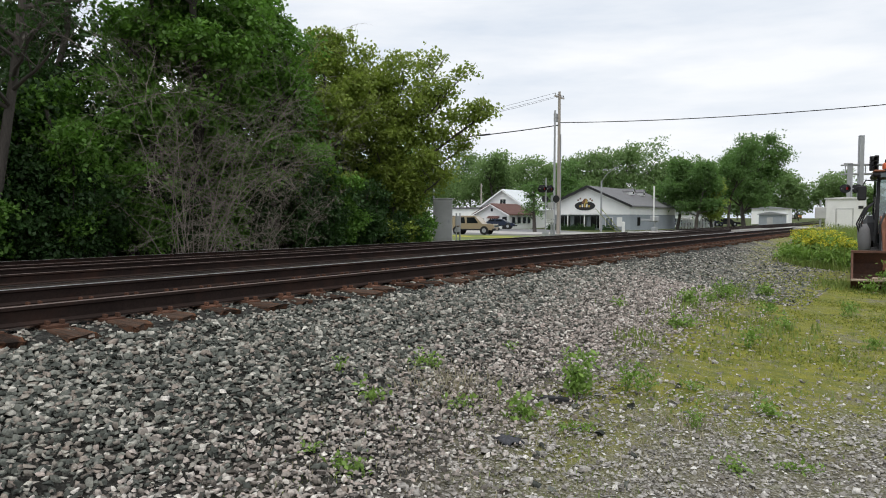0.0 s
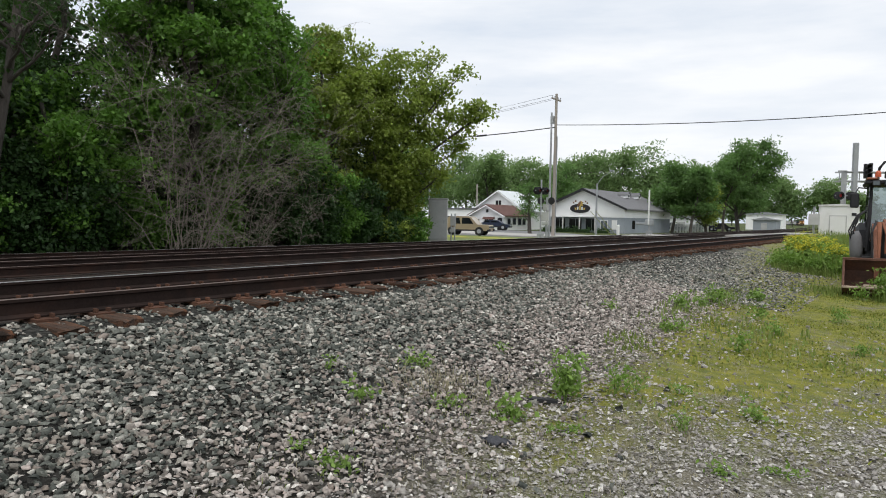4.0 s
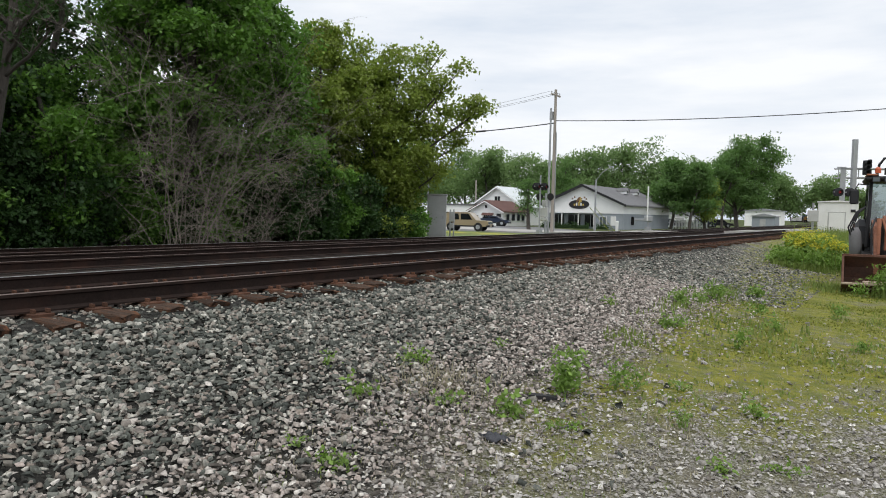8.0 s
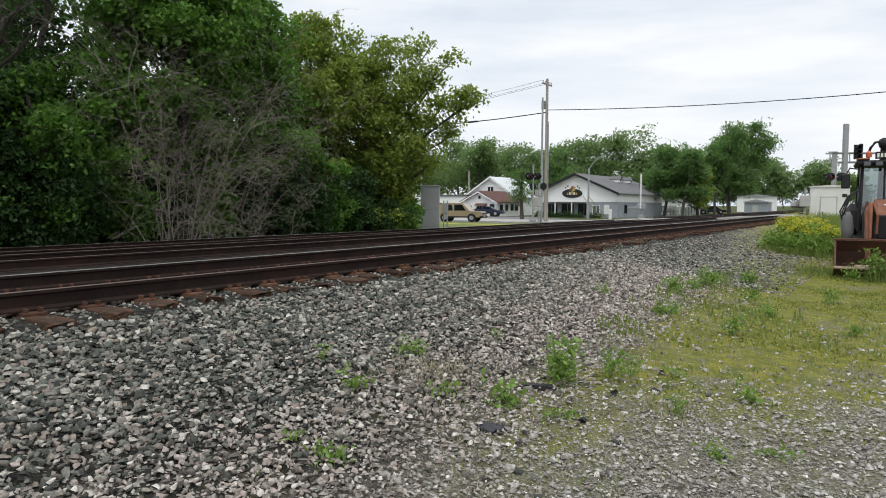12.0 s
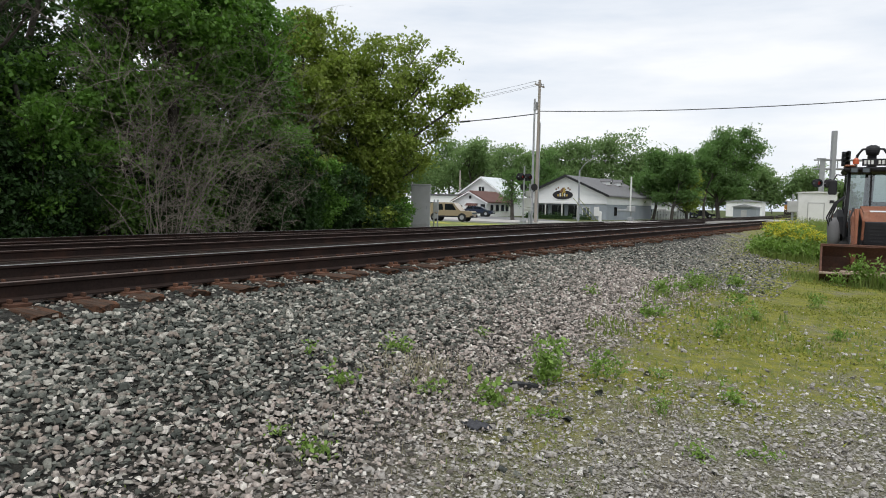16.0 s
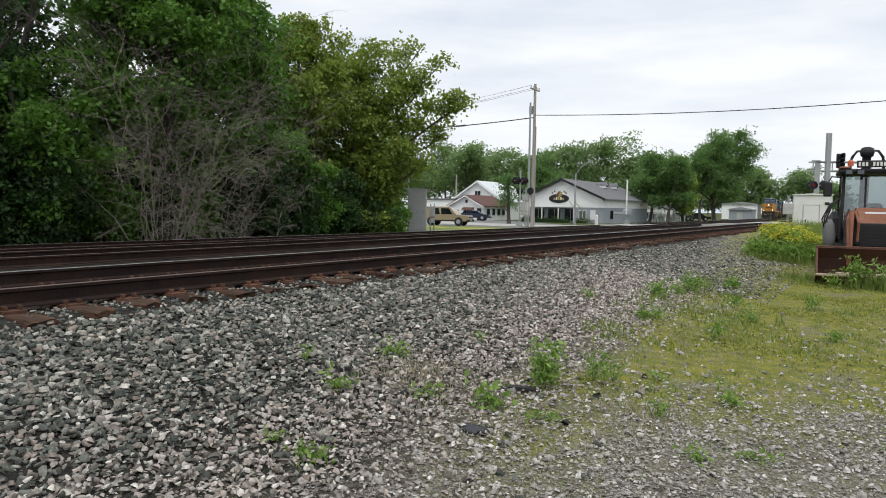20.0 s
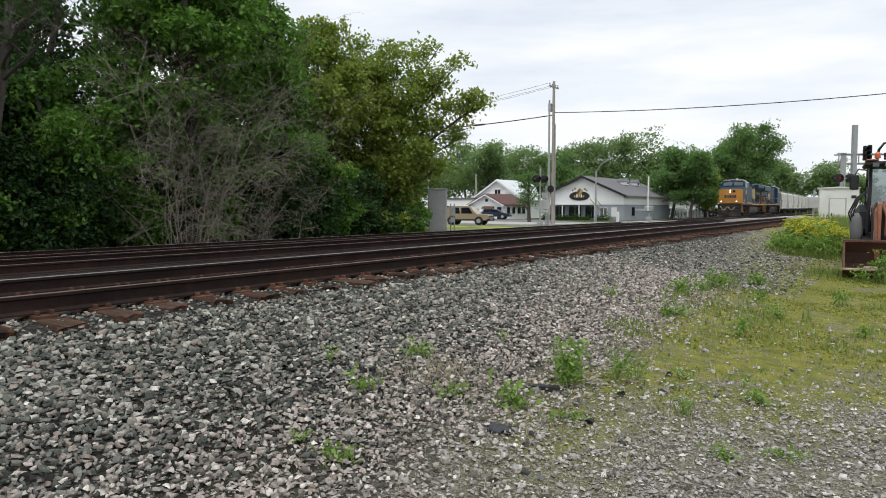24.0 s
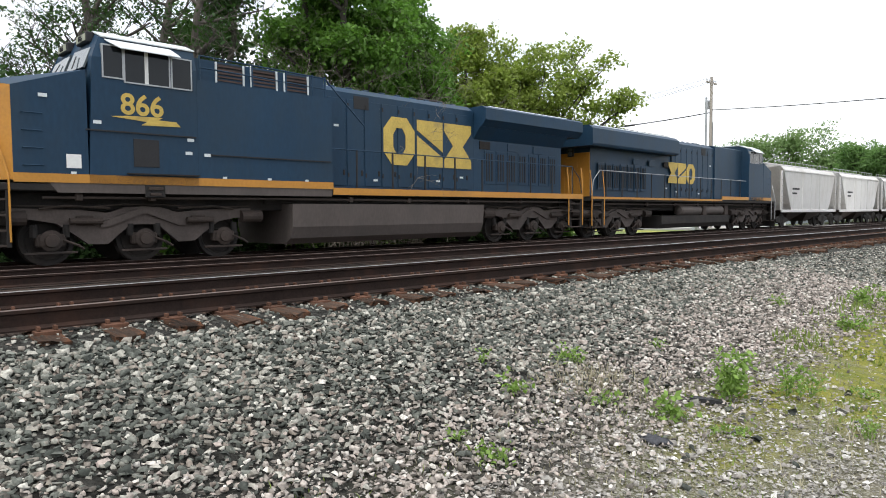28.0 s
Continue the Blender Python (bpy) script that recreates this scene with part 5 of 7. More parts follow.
def stones(x, y, size, seed, V, F, sink=0.25, pile=0.0):
    r = np.random.default_rng(seed)
    n = len(x)
    v = V[None] * (1 + r.uniform(-0.5, 0.3, (n, len(V), 1))) + r.uniform(-0.28, 0.28, (n, len(V), 3))
    v[:, V[:, 2] > 0, :2] *= r.uniform(0.45, 1.0, (n, 1, 1))
    v = v * np.stack([r.uniform(0.85, 1.55, n), r.uniform(0.55, 1.0, n), r.uniform(0.32, 0.72, n)], -1)[:, None] * (size / 2)[:, None, None]
    t1, t2 = r.uniform(0, 6.28, n), r.normal(0, 0.55, n)
    c, s = np.cos(t2)[:, None], np.sin(t2)[:, None]
    v = np.stack([v[..., 0], v[..., 1] * c - v[..., 2] * s, v[..., 1] * s + v[..., 2] * c], -1)
    c, s = np.cos(t1)[:, None], np.sin(t1)[:, None]
    v = np.stack([v[..., 0] * c - v[..., 1] * s, v[..., 0] * s + v[..., 1] * c, v[..., 2]], -1)
    z = zmap(x - bend(y), y) + size * (0.5 * 0.6 - sink) + r.uniform(-0.008 - pile * 0.4, 0.016 + pile * 0.6, n)
    v += np.stack([x, y, z], -1)[:, None]
    f = F[None] + (np.arange(n) * len(V))[:, None, None]
    return v.reshape(-1, 3), f.reshape(-1, 3)


ra = np.random.default_rng(77)


def scatter(n, x0, x1, y0, y1, power=1.0):
    return ra.uniform(x0, x1, n), y0 + (y1 - y0) * ra.random(n) ** power


bx_, by_ = scatter(74000, -5.6, -1.7, -2.8, 14)
keep = ra.random(len(bx_)) < np.clip((-1.75 - bx_ - 0.07 * (by_ - 4)) / 1.0, 0.05, 1)
bx_, by_ = bx_[keep], by_[keep]
brown = bx_ + 0.16 * (by_ - 4) * (by_ > 4) + ra.normal(0, 0.45, len(bx_)) > -3.35
for seed, sel, mt, lab in ((1, ~brown, M_STONES[0], "dark grey-green crushed ballast stones"), (6, brown, M_STONES[3], "brownish grey crushed ballast stones")):
    size = (0.036 + 0.042 * ra.random(sel.sum()) ** 1.6) * np.clip(0.52 - 0.14 * (bx_[sel] + 1.6), 0.52, 1.0)
    tagged(part("ballast", stones(bx_[sel], by_[sel], size, seed, BOX_V, BOX_F, 0.1, 0.04), mt), lab, "gravel", kind="stuff")
bx_, by_ = scatter(118000, -4.0, 3.4, 0.0, 13.5, 1.25)
keep = ra.random(len(bx_)) < np.clip(0.06 + (bx_ + 3.5) / 1.4, 0.06, 1) * np.clip(1.5 - 0.09 * by_, 0.3, 1)
keep &= ~((bx_ > -2.1 - 0.13 * (by_ - 5)) & (by_ > 7.2 + 0.85 * bx_ + ra.normal(0, 0.7, len(bx_)))) | (ra.random(len(bx_)) < 0.05)
co2, f2 = stones(bx_[keep], by_[keep], 0.013 + 0.03 * ra.random(keep.sum()) ** 1.8, 2, OCT_V, OCT_F, 0.12)
tagged(part("gravel", (co2, f2), M_STONES[2]), "small pale gravel pressed into the yard", "gravel", kind="stuff")
bx_, by_ = scatter(5200, -2.6, 3.0, 0.0, 12)
keep = (by_ < 7.0 + 0.85 * bx_ + ra.normal(0, 0.8, len(bx_))) | (ra.random(len(bx_)) < 0.25)
bx_, by_ = bx_[keep], by_[keep]
co5, f5 = stones(bx_, by_, ra.uniform(0.028, 0.06, len(bx_)), 5, BOX_V, BOX_F, 0.2)
tagged(part("gravel", (co5, f5), M_STONES[2]), "scattered pale stones on the yard", "gravel", kind="stuff")
bx_, by_ = scatter(28000, -5.5, -2.2, 13.5, 48, 1.6)
bx_ += np.where(bx_ > -3.2, ra.normal(0, 0.4, len(bx_)), 0)
bx_ = np.minimum(bx_, -1.6)
co3, f3 = stones(bx_ + bend(by_), by_, ra.uniform(0.045, 0.085, len(bx_)), 3, OCT_V, OCT_F, 0.15)
tagged(part("ballast", (co3, f3), M_STONES[0]), "grey crushed ballast stones", "gravel", kind="stuff")
bx_, by_ = scatter(9000, -9.2, -5.5, -3, 26, 1.2)
bx2, by2 = scatter(4600, -6.15, -5.45, -3, 24, 1.2)
tagged(part("ballast", stones(bx2, by2, ra.uniform(0.03, 0.055, len(bx2)), 8, BOX_V, BOX_F, 0.25), M_STONES[0]), "grey ballast stones round the tie ends", "gravel", kind="stuff")
bx_, by_ = bx_[bx_ < -6.1], by_[bx_ < -6.1]
co4, f4 = stones(bx_, by_, ra.uniform(0.03, 0.06, len(bx_)), 4, BOX_V, BOX_F, 0.3)
co4[:, 2] = np.where(co4[:, 0] < -6.9, co4[:, 2] - zmap(np.full(len(co4), -7.0), co4[:, 1]) + 0.66, co4[:, 2])
M_STAINED = mat("rust_stained_ballast", (0.092, 0.064, 0.05), 0.95, var=0.3, scale=4, fine=60, island=0.55, bump=0.3)
tagged(part("crib_ballast", (co4, f4), M_STAINED), "rust-stained ballast between the ties", "gravel", kind="stuff")
stone_meshes = []
for k in range(8):
    c, f = stones(np.zeros(1), np.zeros(1), np.array([0.07]), 900 + k, BOX_V, BOX_F)
    c = (c - c.mean(0)) * 0.9
    stone_meshes.append(mesh_of("stone", (c, f), M_STONES[1]))
ground_ob = bpy.data.objects["ground"]
for k in range(240):
    x, y = ra.uniform(-5.2, -1.2), ra.uniform(1.2, 7.0)
    o = part("stone", stone_meshes[k % 8], None, ground_ob)
    o.matrix_basis = pose(x, y, float(zmap(np.array([x]), np.array([y]))[0]) + 0.024, ra.uniform(-30, 30), ra.uniform(-30, 30), ra.uniform(0, 360))

# ---------------------------------------------------------------- the parked backhoe loader
M_ORANGE = mat("faded_orange_paint", (0.23, 0.09, 0.05), 0.7, var=0.3, scale=3, fine=25, bump=0.05, dirt=(0.30, 0.19, 0.14), dirt_at=(0.55, 0.75))
M_RUST = mat("rusty_bucket_steel", (0.125, 0.062, 0.042), 0.85, 0.1, var=0.35, scale=3, fine=25, bump=0.2, dirt=(0.06, 0.045, 0.04), dirt_at=(0.5, 0.75))
M_BUCKETEDGE = mat("worn_bucket_edge", (0.42, 0.33, 0.25), 0.7, 0.2, var=0.3, scale=5, fine=30)


def clear_glass(name):
    m = bpy.data.materials.new(name)
    m.use_nodes = True
    n, l = m.node_tree.nodes, m.node_tree.links
    n.clear()
    o, g, tr, mx = n.new("ShaderNodeOutputMaterial"), n.new("ShaderNodeBsdfGlossy"), n.new("ShaderNodeBsdfTransparent"), n.new("ShaderNodeMixShader")
    g.inputs["Roughness"].default_value = 0.05
    tr.inputs["Color"].default_value = (0.5, 0.57, 0.55, 1)
    mx.inputs[0].default_value = 0.18
    l.new(tr.outputs[0], mx.inputs[1])
    l.new(g.outputs[0], mx.inputs[2])
    l.new(mx.outputs[0], o.inputs["Surface"])
    return m


M_BEACON = mat("orange_beacon", (0.55, 0.12, 0.05), 0.3, bump=0)
M_CLEAR = clear_glass("tinted_cab_glass")


def backhoe():
    t = thing("backhoe_loader", pose(-1.22, 17.9, 0.0, 0, 0, 5), "orange and black backhoe loader parked with a rusty front bucket", "loader")
    c = 1.3
    # bucket: a curved shell with end plates and a cutting edge
    arc = [(0.0, 0.25), (0.36, 0.04), (0.78, 0.06), (0.98, 0.30), (0.95, 0.60), (0.72, 0.84), (0.52, 0.87)]
    inner = [(y - 0.03 if i > 2 else y, z + 0.03 if i < 4 else z - 0.02) for i, (y, z) in enumerate(arc)]
    b = part("bucket", Geo().prism(arc + inner[::-1], "x", 0.0, 2.62), M_RUST, t, "rusty brown loader bucket")
    for x in (0.0, 2.59):
        part("end_plate", Geo().prism([(0.0, 0.25), (0.36, 0.04), (0.78, 0.06), (0.98, 0.30), (0.95, 0.60), (0.72, 0.84), (0.52, 0.87), (0.3, 0.5)], "x", x - 0.012, x + 0.03), M_RUST, b)
    part("cutting_edge", Geo().box(-0.02, 2.64, -0.06, 0.10, 0.225, 0.275, 0.01), M_BUCKETEDGE, b, "worn bright cutting edge")
    part("top_lip", Geo().box(-0.02, 2.64, 0.5, 0.58, 0.855, 0.90, 0.01), M_RUST, b)
    for x in (0.4, 1.1, 1.9):
        part("debris", Geo().box(x, x + 0.5, 0.16, 0.4, 0.12, 0.30, 0.02), M_BUCKETEDGE, b, "loose dirt in the bucket")
    # arms
    for s in (-1, 1):
        x = c + s * 0.62
        a = part("loader_arm", Geo().prism([(0.75, 0.45), (0.85, 0.75), (1.6, 1.55), (3.1, 1.75), (3.1, 1.55), (1.75, 1.3), (1.05, 0.6), (0.9, 0.4)], "x", x - 0.05, x + 0.05), M_ORANGE, t, "faded orange loader arm")
        part("lift_cylinder", Geo().cyl((x, 1.2, 0.85), (x, 2.6, 1.0), 0.05, 10), M_STEEL, a)
        part("tilt_link", Geo().tube([(x - s * 0.02, 0.72, 0.9), (x - s * 0.02, 0.85, 1.5), (x - s * 0.02, 0.95, 1.72)], [0.035, 0.045, 0.055], 8), M_ORANGE, a)
        part("hose_guard", Geo().tube([(x - s * 0.16, 0.95, 1.0), (x - s * 0.17, 0.9, 1.45), (x - s * 0.1, 1.1, 1.72), (x - s * 0.05, 1.5, 1.7)], 0.03, 8), M_ORANGE, a)
        part("hose", Geo().tube([(x + s * 0.1, 0.9, 0.9), (x + s * 0.12, 1.0, 1.5), (x + s * 0.02, 1.4, 1.75), (x - s * 0.1, 2.0, 1.5)], 0.025, 6), M_BLACK, a)
    part("side_tank", Geo().tube([(c - 0.98, 2.75, 0.62), (c - 0.99, 2.74, 1.0), (c - 1.02, 2.72, 1.35), (c - 1.04, 2.72, 1.5)], [0.13, 0.15, 0.14, 0.09], 12), M_LOT, t, "dusty grey tank beside the cab", smooth=True)
    for k in range(3):
        part("hose", Geo().tube([(c - 0.9 - 0.06 * k, 2.7, 1.0), (c - 1.08 - 0.05 * k, 2.62, 1.5), (c - 0.95 - 0.03 * k, 2.66, 1.9), (c - 0.8, 2.75, 2.05)], 0.022, 6), M_BLACK, t, smooth=True)
    # hood and chassis
    part("chassis", Geo().box(c - 0.4, c + 0.4, 1.0, 5.0, 0.45, 0.85, 0.04), M_BLACK, t)
    hd = part("hood", Geo().prism([(1.15, 0.86), (1.15, 1.42), (1.3, 1.50), (2.6, 1.66), (2.6, 0.86)], "x", c - 0.45, c + 0.45), M_BLACK, t, "black engine housing")
    part("hood_top", Geo().prism([(1.14, 1.424), (1.28, 1.66), (2.58, 1.82), (2.58, 1.67), (1.3, 1.51)], "x", c - 0.44, c + 0.44), M_ORANGE, hd, "worn orange hood top")
    part("grille", Geo().box(c - 0.42, c + 0.42, 1.10, 1.146, 0.88, 1.44, 0.02), M_BLACK, hd)
    for k in range(6):
        part("grille_bar", Geo().box(c - 0.38, c + 0.38, 1.085, 1.10, 0.95 + k * 0.08, 0.97 + k * 0.08), M_BLACK, hd)
    part("hood_scrape", Geo().prism([(1.30, 1.668), (1.55, 1.70), (1.55, 1.704), (1.30, 1.672)], "x", c - 0.30, c + 0.28), M_SILVER, hd, "pale scraped paint on the hood")
    # cab
    cab = thing_part = part("cab_floor", Geo().box(c - 0.78, c + 0.78, 2.62, 4.25, 0.75, 1.0, 0.03), M_BLACK, t)
    for x in (c - 0.76, c + 0.76):
        part("cab_post", Geo().tube([(x, 2.64, 1.0), (x * 0.96 + c * 0.04, 2.72, 1.9), (x * 0.94 + c * 0.06, 2.9, 2.7)], 0.05, 6), M_BLACK, cab)
        part("cab_post", Geo().tube([(x, 4.2, 1.0), (x * 0.94 + c * 0.06, 4.1, 2.7)], 0.05, 6), M_BLACK, cab)
        part("side_glass", Geo().box(x - 0.006, x + 0.006, 2.75, 4.1, 1.05, 2.65), M_CLEAR, cab)
        part("door_frame", Geo().tube([(x, 2.7, 1.0), (x, 2.8, 1.8), (x, 3.4, 1.75), (x, 3.45, 1.0)], 0.03, 6), M_BLACK, cab)
    part("windscreen", Geo().add([(c - 0.72, 2.63, 1.25), (c + 0.72, 2.63, 1.25), (c + 0.68, 2.86, 2.64), (c - 0.68, 2.86, 2.64), (c - 0.72, 2.645, 1.25), (c + 0.72, 2.645, 1.25), (c + 0.68, 2.875, 2.64), (c - 0.68, 2.875, 2.64)],
                                 [(0, 1, 2, 3), (7, 6, 5, 4), (0, 4, 5, 1), (1, 5, 6, 2), (2, 6, 7, 3), (3, 7, 4, 0)]), M_CLEAR, cab, "tinted windscreen")
    part("centre_post", Geo().tube([(c - 0.22, 2.61, 1.2), (c - 0.22, 2.86, 2.66)], 0.025, 6), M_BLACK, cab)
    part("dash", Geo().box(c - 0.5, c + 0.5, 2.66, 2.9, 1.0, 1.5, 0.05), M_BLACK, cab)
    part("seat", Geo().box(c - 0.28, c + 0.28, 3.3, 3.75, 1.0, 1.35, 0.06).box(c - 0.26, c + 0.26, 3.7, 3.85, 1.35, 1.95, 0.06), M_BLACK, cab)
    part("steering_wheel", Geo().tube([(c + 0.2 * math.cos(a), 3.05 + 0.08 * math.sin(a), 1.62 + 0.17 * math.sin(a)) for a in np.linspace(0, 6.28, 17)], 0.02, 5, False), M_BLACK, cab)
    rf_ = part("cab_roof", Geo().box(c - 0.86, c + 0.86, 2.6, 4.35, 2.70, 2.82, 0.04), M_BLACK, t, "black cab roof with work lights")
    part("roof_panel", Geo().box(c - 0.84, c - 0.58, 2.58, 3.4, 2.824, 2.88, 0.03), M_ORANGE, rf_)
    part("roof_panel", Geo().box(c + 0.58, c + 0.84, 2.58, 3.4, 2.824, 2.88, 0.03), M_ORANGE, rf_)
    for x in (-0.62, -0.36, 0.36, 0.62):
        wl_ = part("work_light", Geo().box(c + x - 0.09, c + x + 0.09, 2.54, 2.598, 2.66, 2.80, 0.015), M_BLACK, rf_)
        part("lens", Geo().box(c + x - 0.07, c + x + 0.07, 2.53, 2.538, 2.68, 2.78), M_GLASSL, wl_)
    part("beacon", Geo().lathe([(0.07, 0), (0.07, 0.11), (0.04, 0.15), (0.01, 0.16)], (c - 0.58, 2.8, 2.905), "z", 14), M_BEACON, rf_, "orange roof beacon")
    sg = part("sign_plate", Geo().box(c - 0.46, c + 0.32, 2.50, 2.53, 2.84, 3.02, 0.01), M_BLACK, rf_)
    for i in range(9):
        if i != 3:
            part("sign_bar", Geo().box(c - 0.42 + i * 0.078, c - 0.37 + i * 0.078, 2.492, 2.498, 2.88, 2.98), M_WHITE, sg)
    # mirrors
    for s in (-1, 1):
        m_ = part("mirror", Geo().box(c + s * 1.08 - 0.1, c + s * 1.08 + 0.1, 2.55, 2.62, 2.10, 2.48, 0.03), M_BLACK, t)
        part("mirror_arm", Geo().tube([(c + s * 0.78, 2.75, 2.6), (c + s * 1.0, 2.6, 2.62), (c + s * 1.08, 2.6, 2.45)], 0.018, 6), M_BLACK, m_)
    # wheels
    for s in (-1, 1):
        for y, r, w in ((1.75, 0.45, 0.3), (3.75, 0.72, 0.42)):
            x = c + s * (0.75 if r < 0.6 else 0.80)
            wh = part("wheel", Geo().lathe([(r * 0.55, -w / 2), (r * 0.93, -w / 2), (r, -w * 0.35), (r, w * 0.35), (r * 0.93, w / 2), (r * 0.55, w / 2)], (x, y, r), "x", 26), M_TYRE, t)
            part("rim", Geo().lathe([(0.05, s * w * 0.3), (r * 0.5, s * w * 0.25), (r * 0.56, s * w * 0.51)], (x, y, r), "x", 20), M_WHITE, wh)
            for k in range(16):
                a = k * math.pi / 8
                lug = part("lug", Geo().box(-w / 2, w / 2, -0.05, 0.05, r - 0.01, r + 0.03, 0.01), M_TYRE, wh)
                lug.matrix_basis = Matrix.Translation((x, y, r)) @ pose(0, 0, 0, math.degrees(a), 0, 0)
        part("fender", Geo().tube([(c + s * 0.84, 2.95, 1.0), (c + s * 0.84, 3.2, 1.42), (c + s * 0.84, 3.75, 1.58), (c + s * 0.84, 4.3, 1.4)], 0.16, 6), M_BLACK, t)
        part("step", Geo().box(c + s * 0.8, c + s * 1.1, 2.6, 2.95, 0.55, 0.62, 0.02), M_RUST, t)
        part("stabiliser", Geo().box(c + s * 0.9 - 0.12, c + s * 0.9 + 0.12, 4.7, 4.95, 0.3, 1.6, 0.03), M_ORANGE, t)
    # folded digging boom behind the cab
    bm_ = part("boom", Geo().prism([(4.9, 0.7), (4.75, 1.8), (4.35, 2.9), (4.15, 3.35), (4.35, 3.42), (4.75, 2.95), (5.15, 1.9), (5.3, 0.75)], "x", c - 0.23, c - 0.03), M_BLACK, t, "black folded digging boom")
    part("boom_knuckle", Geo().lathe([(0.02, -0.17), (0.11, -0.15), (0.15, -0.06), (0.15, 0.06), (0.11, 0.15), (0.02, 0.17)], (c - 0.13, 4.25, 3.36), "x", 16), M_BLACK, bm_)
    for s in (-1, 1):
        part("hose", Geo().tube([(c - 0.13 + s * 0.12, 4.2, 3.4), (c - 0.13 + s * 0.25, 4.1, 3.38), (c - 0.13 + s * 0.36, 4.12, 3.22), (c - 0.13 + s * 0.4, 4.2, 3.0), (c - 0.13 + s * 0.38, 4.3, 2.75)], 0.035, 6), M_BLACK, bm_, smooth=True)
    part("boom_base", Geo().box(c - 0.4, c + 0.6, 4.6, 5.3, 0.4, 0.9, 0.03), M_BLACK, t)


backhoe()

# ---------------------------------------------------------------- weeds and grass


def blades(x, y, z, h, seed, width=0.012, lean=0.45):
    r = np.random.default_rng(seed)
    n = len(x)
    a = r.uniform(0, 6.28, n)
    l = r.uniform(0.05, lean, n) * h
    d = np.stack([np.cos(a) * l, np.sin(a) * l, h], -1)
    p = np.stack([x, y, z], -1)
    w = np.stack([-np.sin(a), np.cos(a), 0 * a], -1) * (width * (0.6 + 0.8 * r.random(n)))[:, None]
    mid = p + d * np.array([0.35, 0.35, 0.6])
    co = np.stack([p - w, p + w, mid + w * 0.8, mid - w * 0.8, p + d, p + d], 1)
    co[:, 5] += w * 0.1
    q = (np.arange(n) * 6)[:, None, None] + np.array([[0, 1, 2, 3], [3, 2, 5, 4]])[None]
    return co.reshape(-1, 3), q.reshape(-1, 4)


def patch_mask(x, y, s, th, seed):
    """True more and more often as a patchy noise rises past th."""
    v = np.array([noise.noise((float(a) * s, float(b) * s, seed)) + 0.6 * noise.noise((float(a) * s * 3.1, float(b) * s * 3.1, seed + 5)) + 0.3 * noise.noise((float(a) * s * 9, float(b) * s * 9, seed + 9)) for a, b in zip(x, y)])
    return np.random.default_rng(int(seed * 10)).random(len(v)) < np.clip((v - th) / 0.7 + 0.5, 0, 1)


def gz(x, y):
    return zmap(x - bend(y), y)


# low yellow-green growth on the yard
rg = np.random.default_rng(5)
x, y = rg.uniform(-3.3, 3.2, 90000), 3.6 + 15.5 * rg.random(90000) ** 0.8
edge = -2.35 - 0.1 * np.clip(y - 5, 0, 9)
ok = (x > edge + rg.normal(0, 0.2, len(x))) & (y > 6.9 + 0.85 * x + rg.normal(0, 0.7, len(x))) & patch_mask(x, y, 0.75, 0.1, 1.5)
x, y = x[ok], y[ok]
tagged(part("low_growth", blades(x, y, gz(x, y) - 0.004, 0.008 + 0.028 * rg.random(len(x)) ** 2, 1, 0.011, 1.6), M_MOSS), "low yellow-green ground cover on gravel", "ground cover", kind="stuff")
x, y = rg.uniform(-3.4, 3.0, 26000), 4.5 + 14 * rg.random(26000)
edge = -2.2 - 0.14 * np.clip(y - 5, 0, 9)
ok = (x > edge + 0.25) & (y > 6.6 + 0.85 * x) & patch_mask(x, y, 0.9, 0.45, 7.5)
x, y = x[ok], y[ok]
tagged(part("grass", blades(x, y, gz(x, y) - 0.005, rg.uniform(0.02, 0.075, len(x)), 2, 0.008, 1.0), M_GRASS), "short tufts of grass on gravel", "grass", kind="stuff")
x, y = rg.uniform(-3.2, 2.6, 9000), 1.6 + 5.5 * rg.random(9000)
ok = patch_mask(x, y, 0.8, 0.12, 11.5)
x, y = x[ok], y[ok]
tagged(part("sparse_grass", blades(x, y, gz(x, y) - 0.003, rg.uniform(0.015, 0.05, len(x)), 5, 0.004, 1.0), M_GRASS), "sparse short grass blades in the gravel", "grass", kind="stuff")
# pale dry stalks
M_STRAW = mat("dry_straw_grass", (0.34, 0.31, 0.21), 0.9, var=0.25, scale=2, fine=20, island=0.35, bump=0, trans=(0.3, 0.27, 0.17, 0.25))
straw = []
for cx, cy, sx, sy, n, h0, h1 in ((-3.2, 4.7, 0.28, 0.22, 520, 0.03, 0.13), (-3.0, 4.4, 0.25, 0.2, 260, 0.02, 0.1), (-2.0, 4.0, 0.7, 0.5, 900, 0.01, 0.05), (-1.4, 4.5, 0.8, 0.6, 900, 0.01, 0.05), (-2.6, 3.1, 0.5, 0.4, 420, 0.01, 0.06), (-1.1, 7.0, 0.8, 0.9, 500, 0.02, 0.07), (-0.6, 9.5, 0.9, 1.5, 500, 0.03, 0.1), (-1.4, 5.3, 0.15, 0.12, 120, 0.03, 0.13)):
    straw.append((rg.normal(cx, sx, n), rg.normal(cy, sy, n), rg.uniform(h0, h1, n)))
x, y, h = (np.concatenate([p[i] for p in straw]) for i in range(3))
tagged(part("dry_grass", blades(x, y, gz(x, y) - 0.003, h, 6, 0.003, 1.1), M_STRAW), "thin pale dry grass stalks in the gravel", "grass", kind="stuff")
# taller grass at the yard's far edge, by the bush, the loader and the hut
parts_xy = []
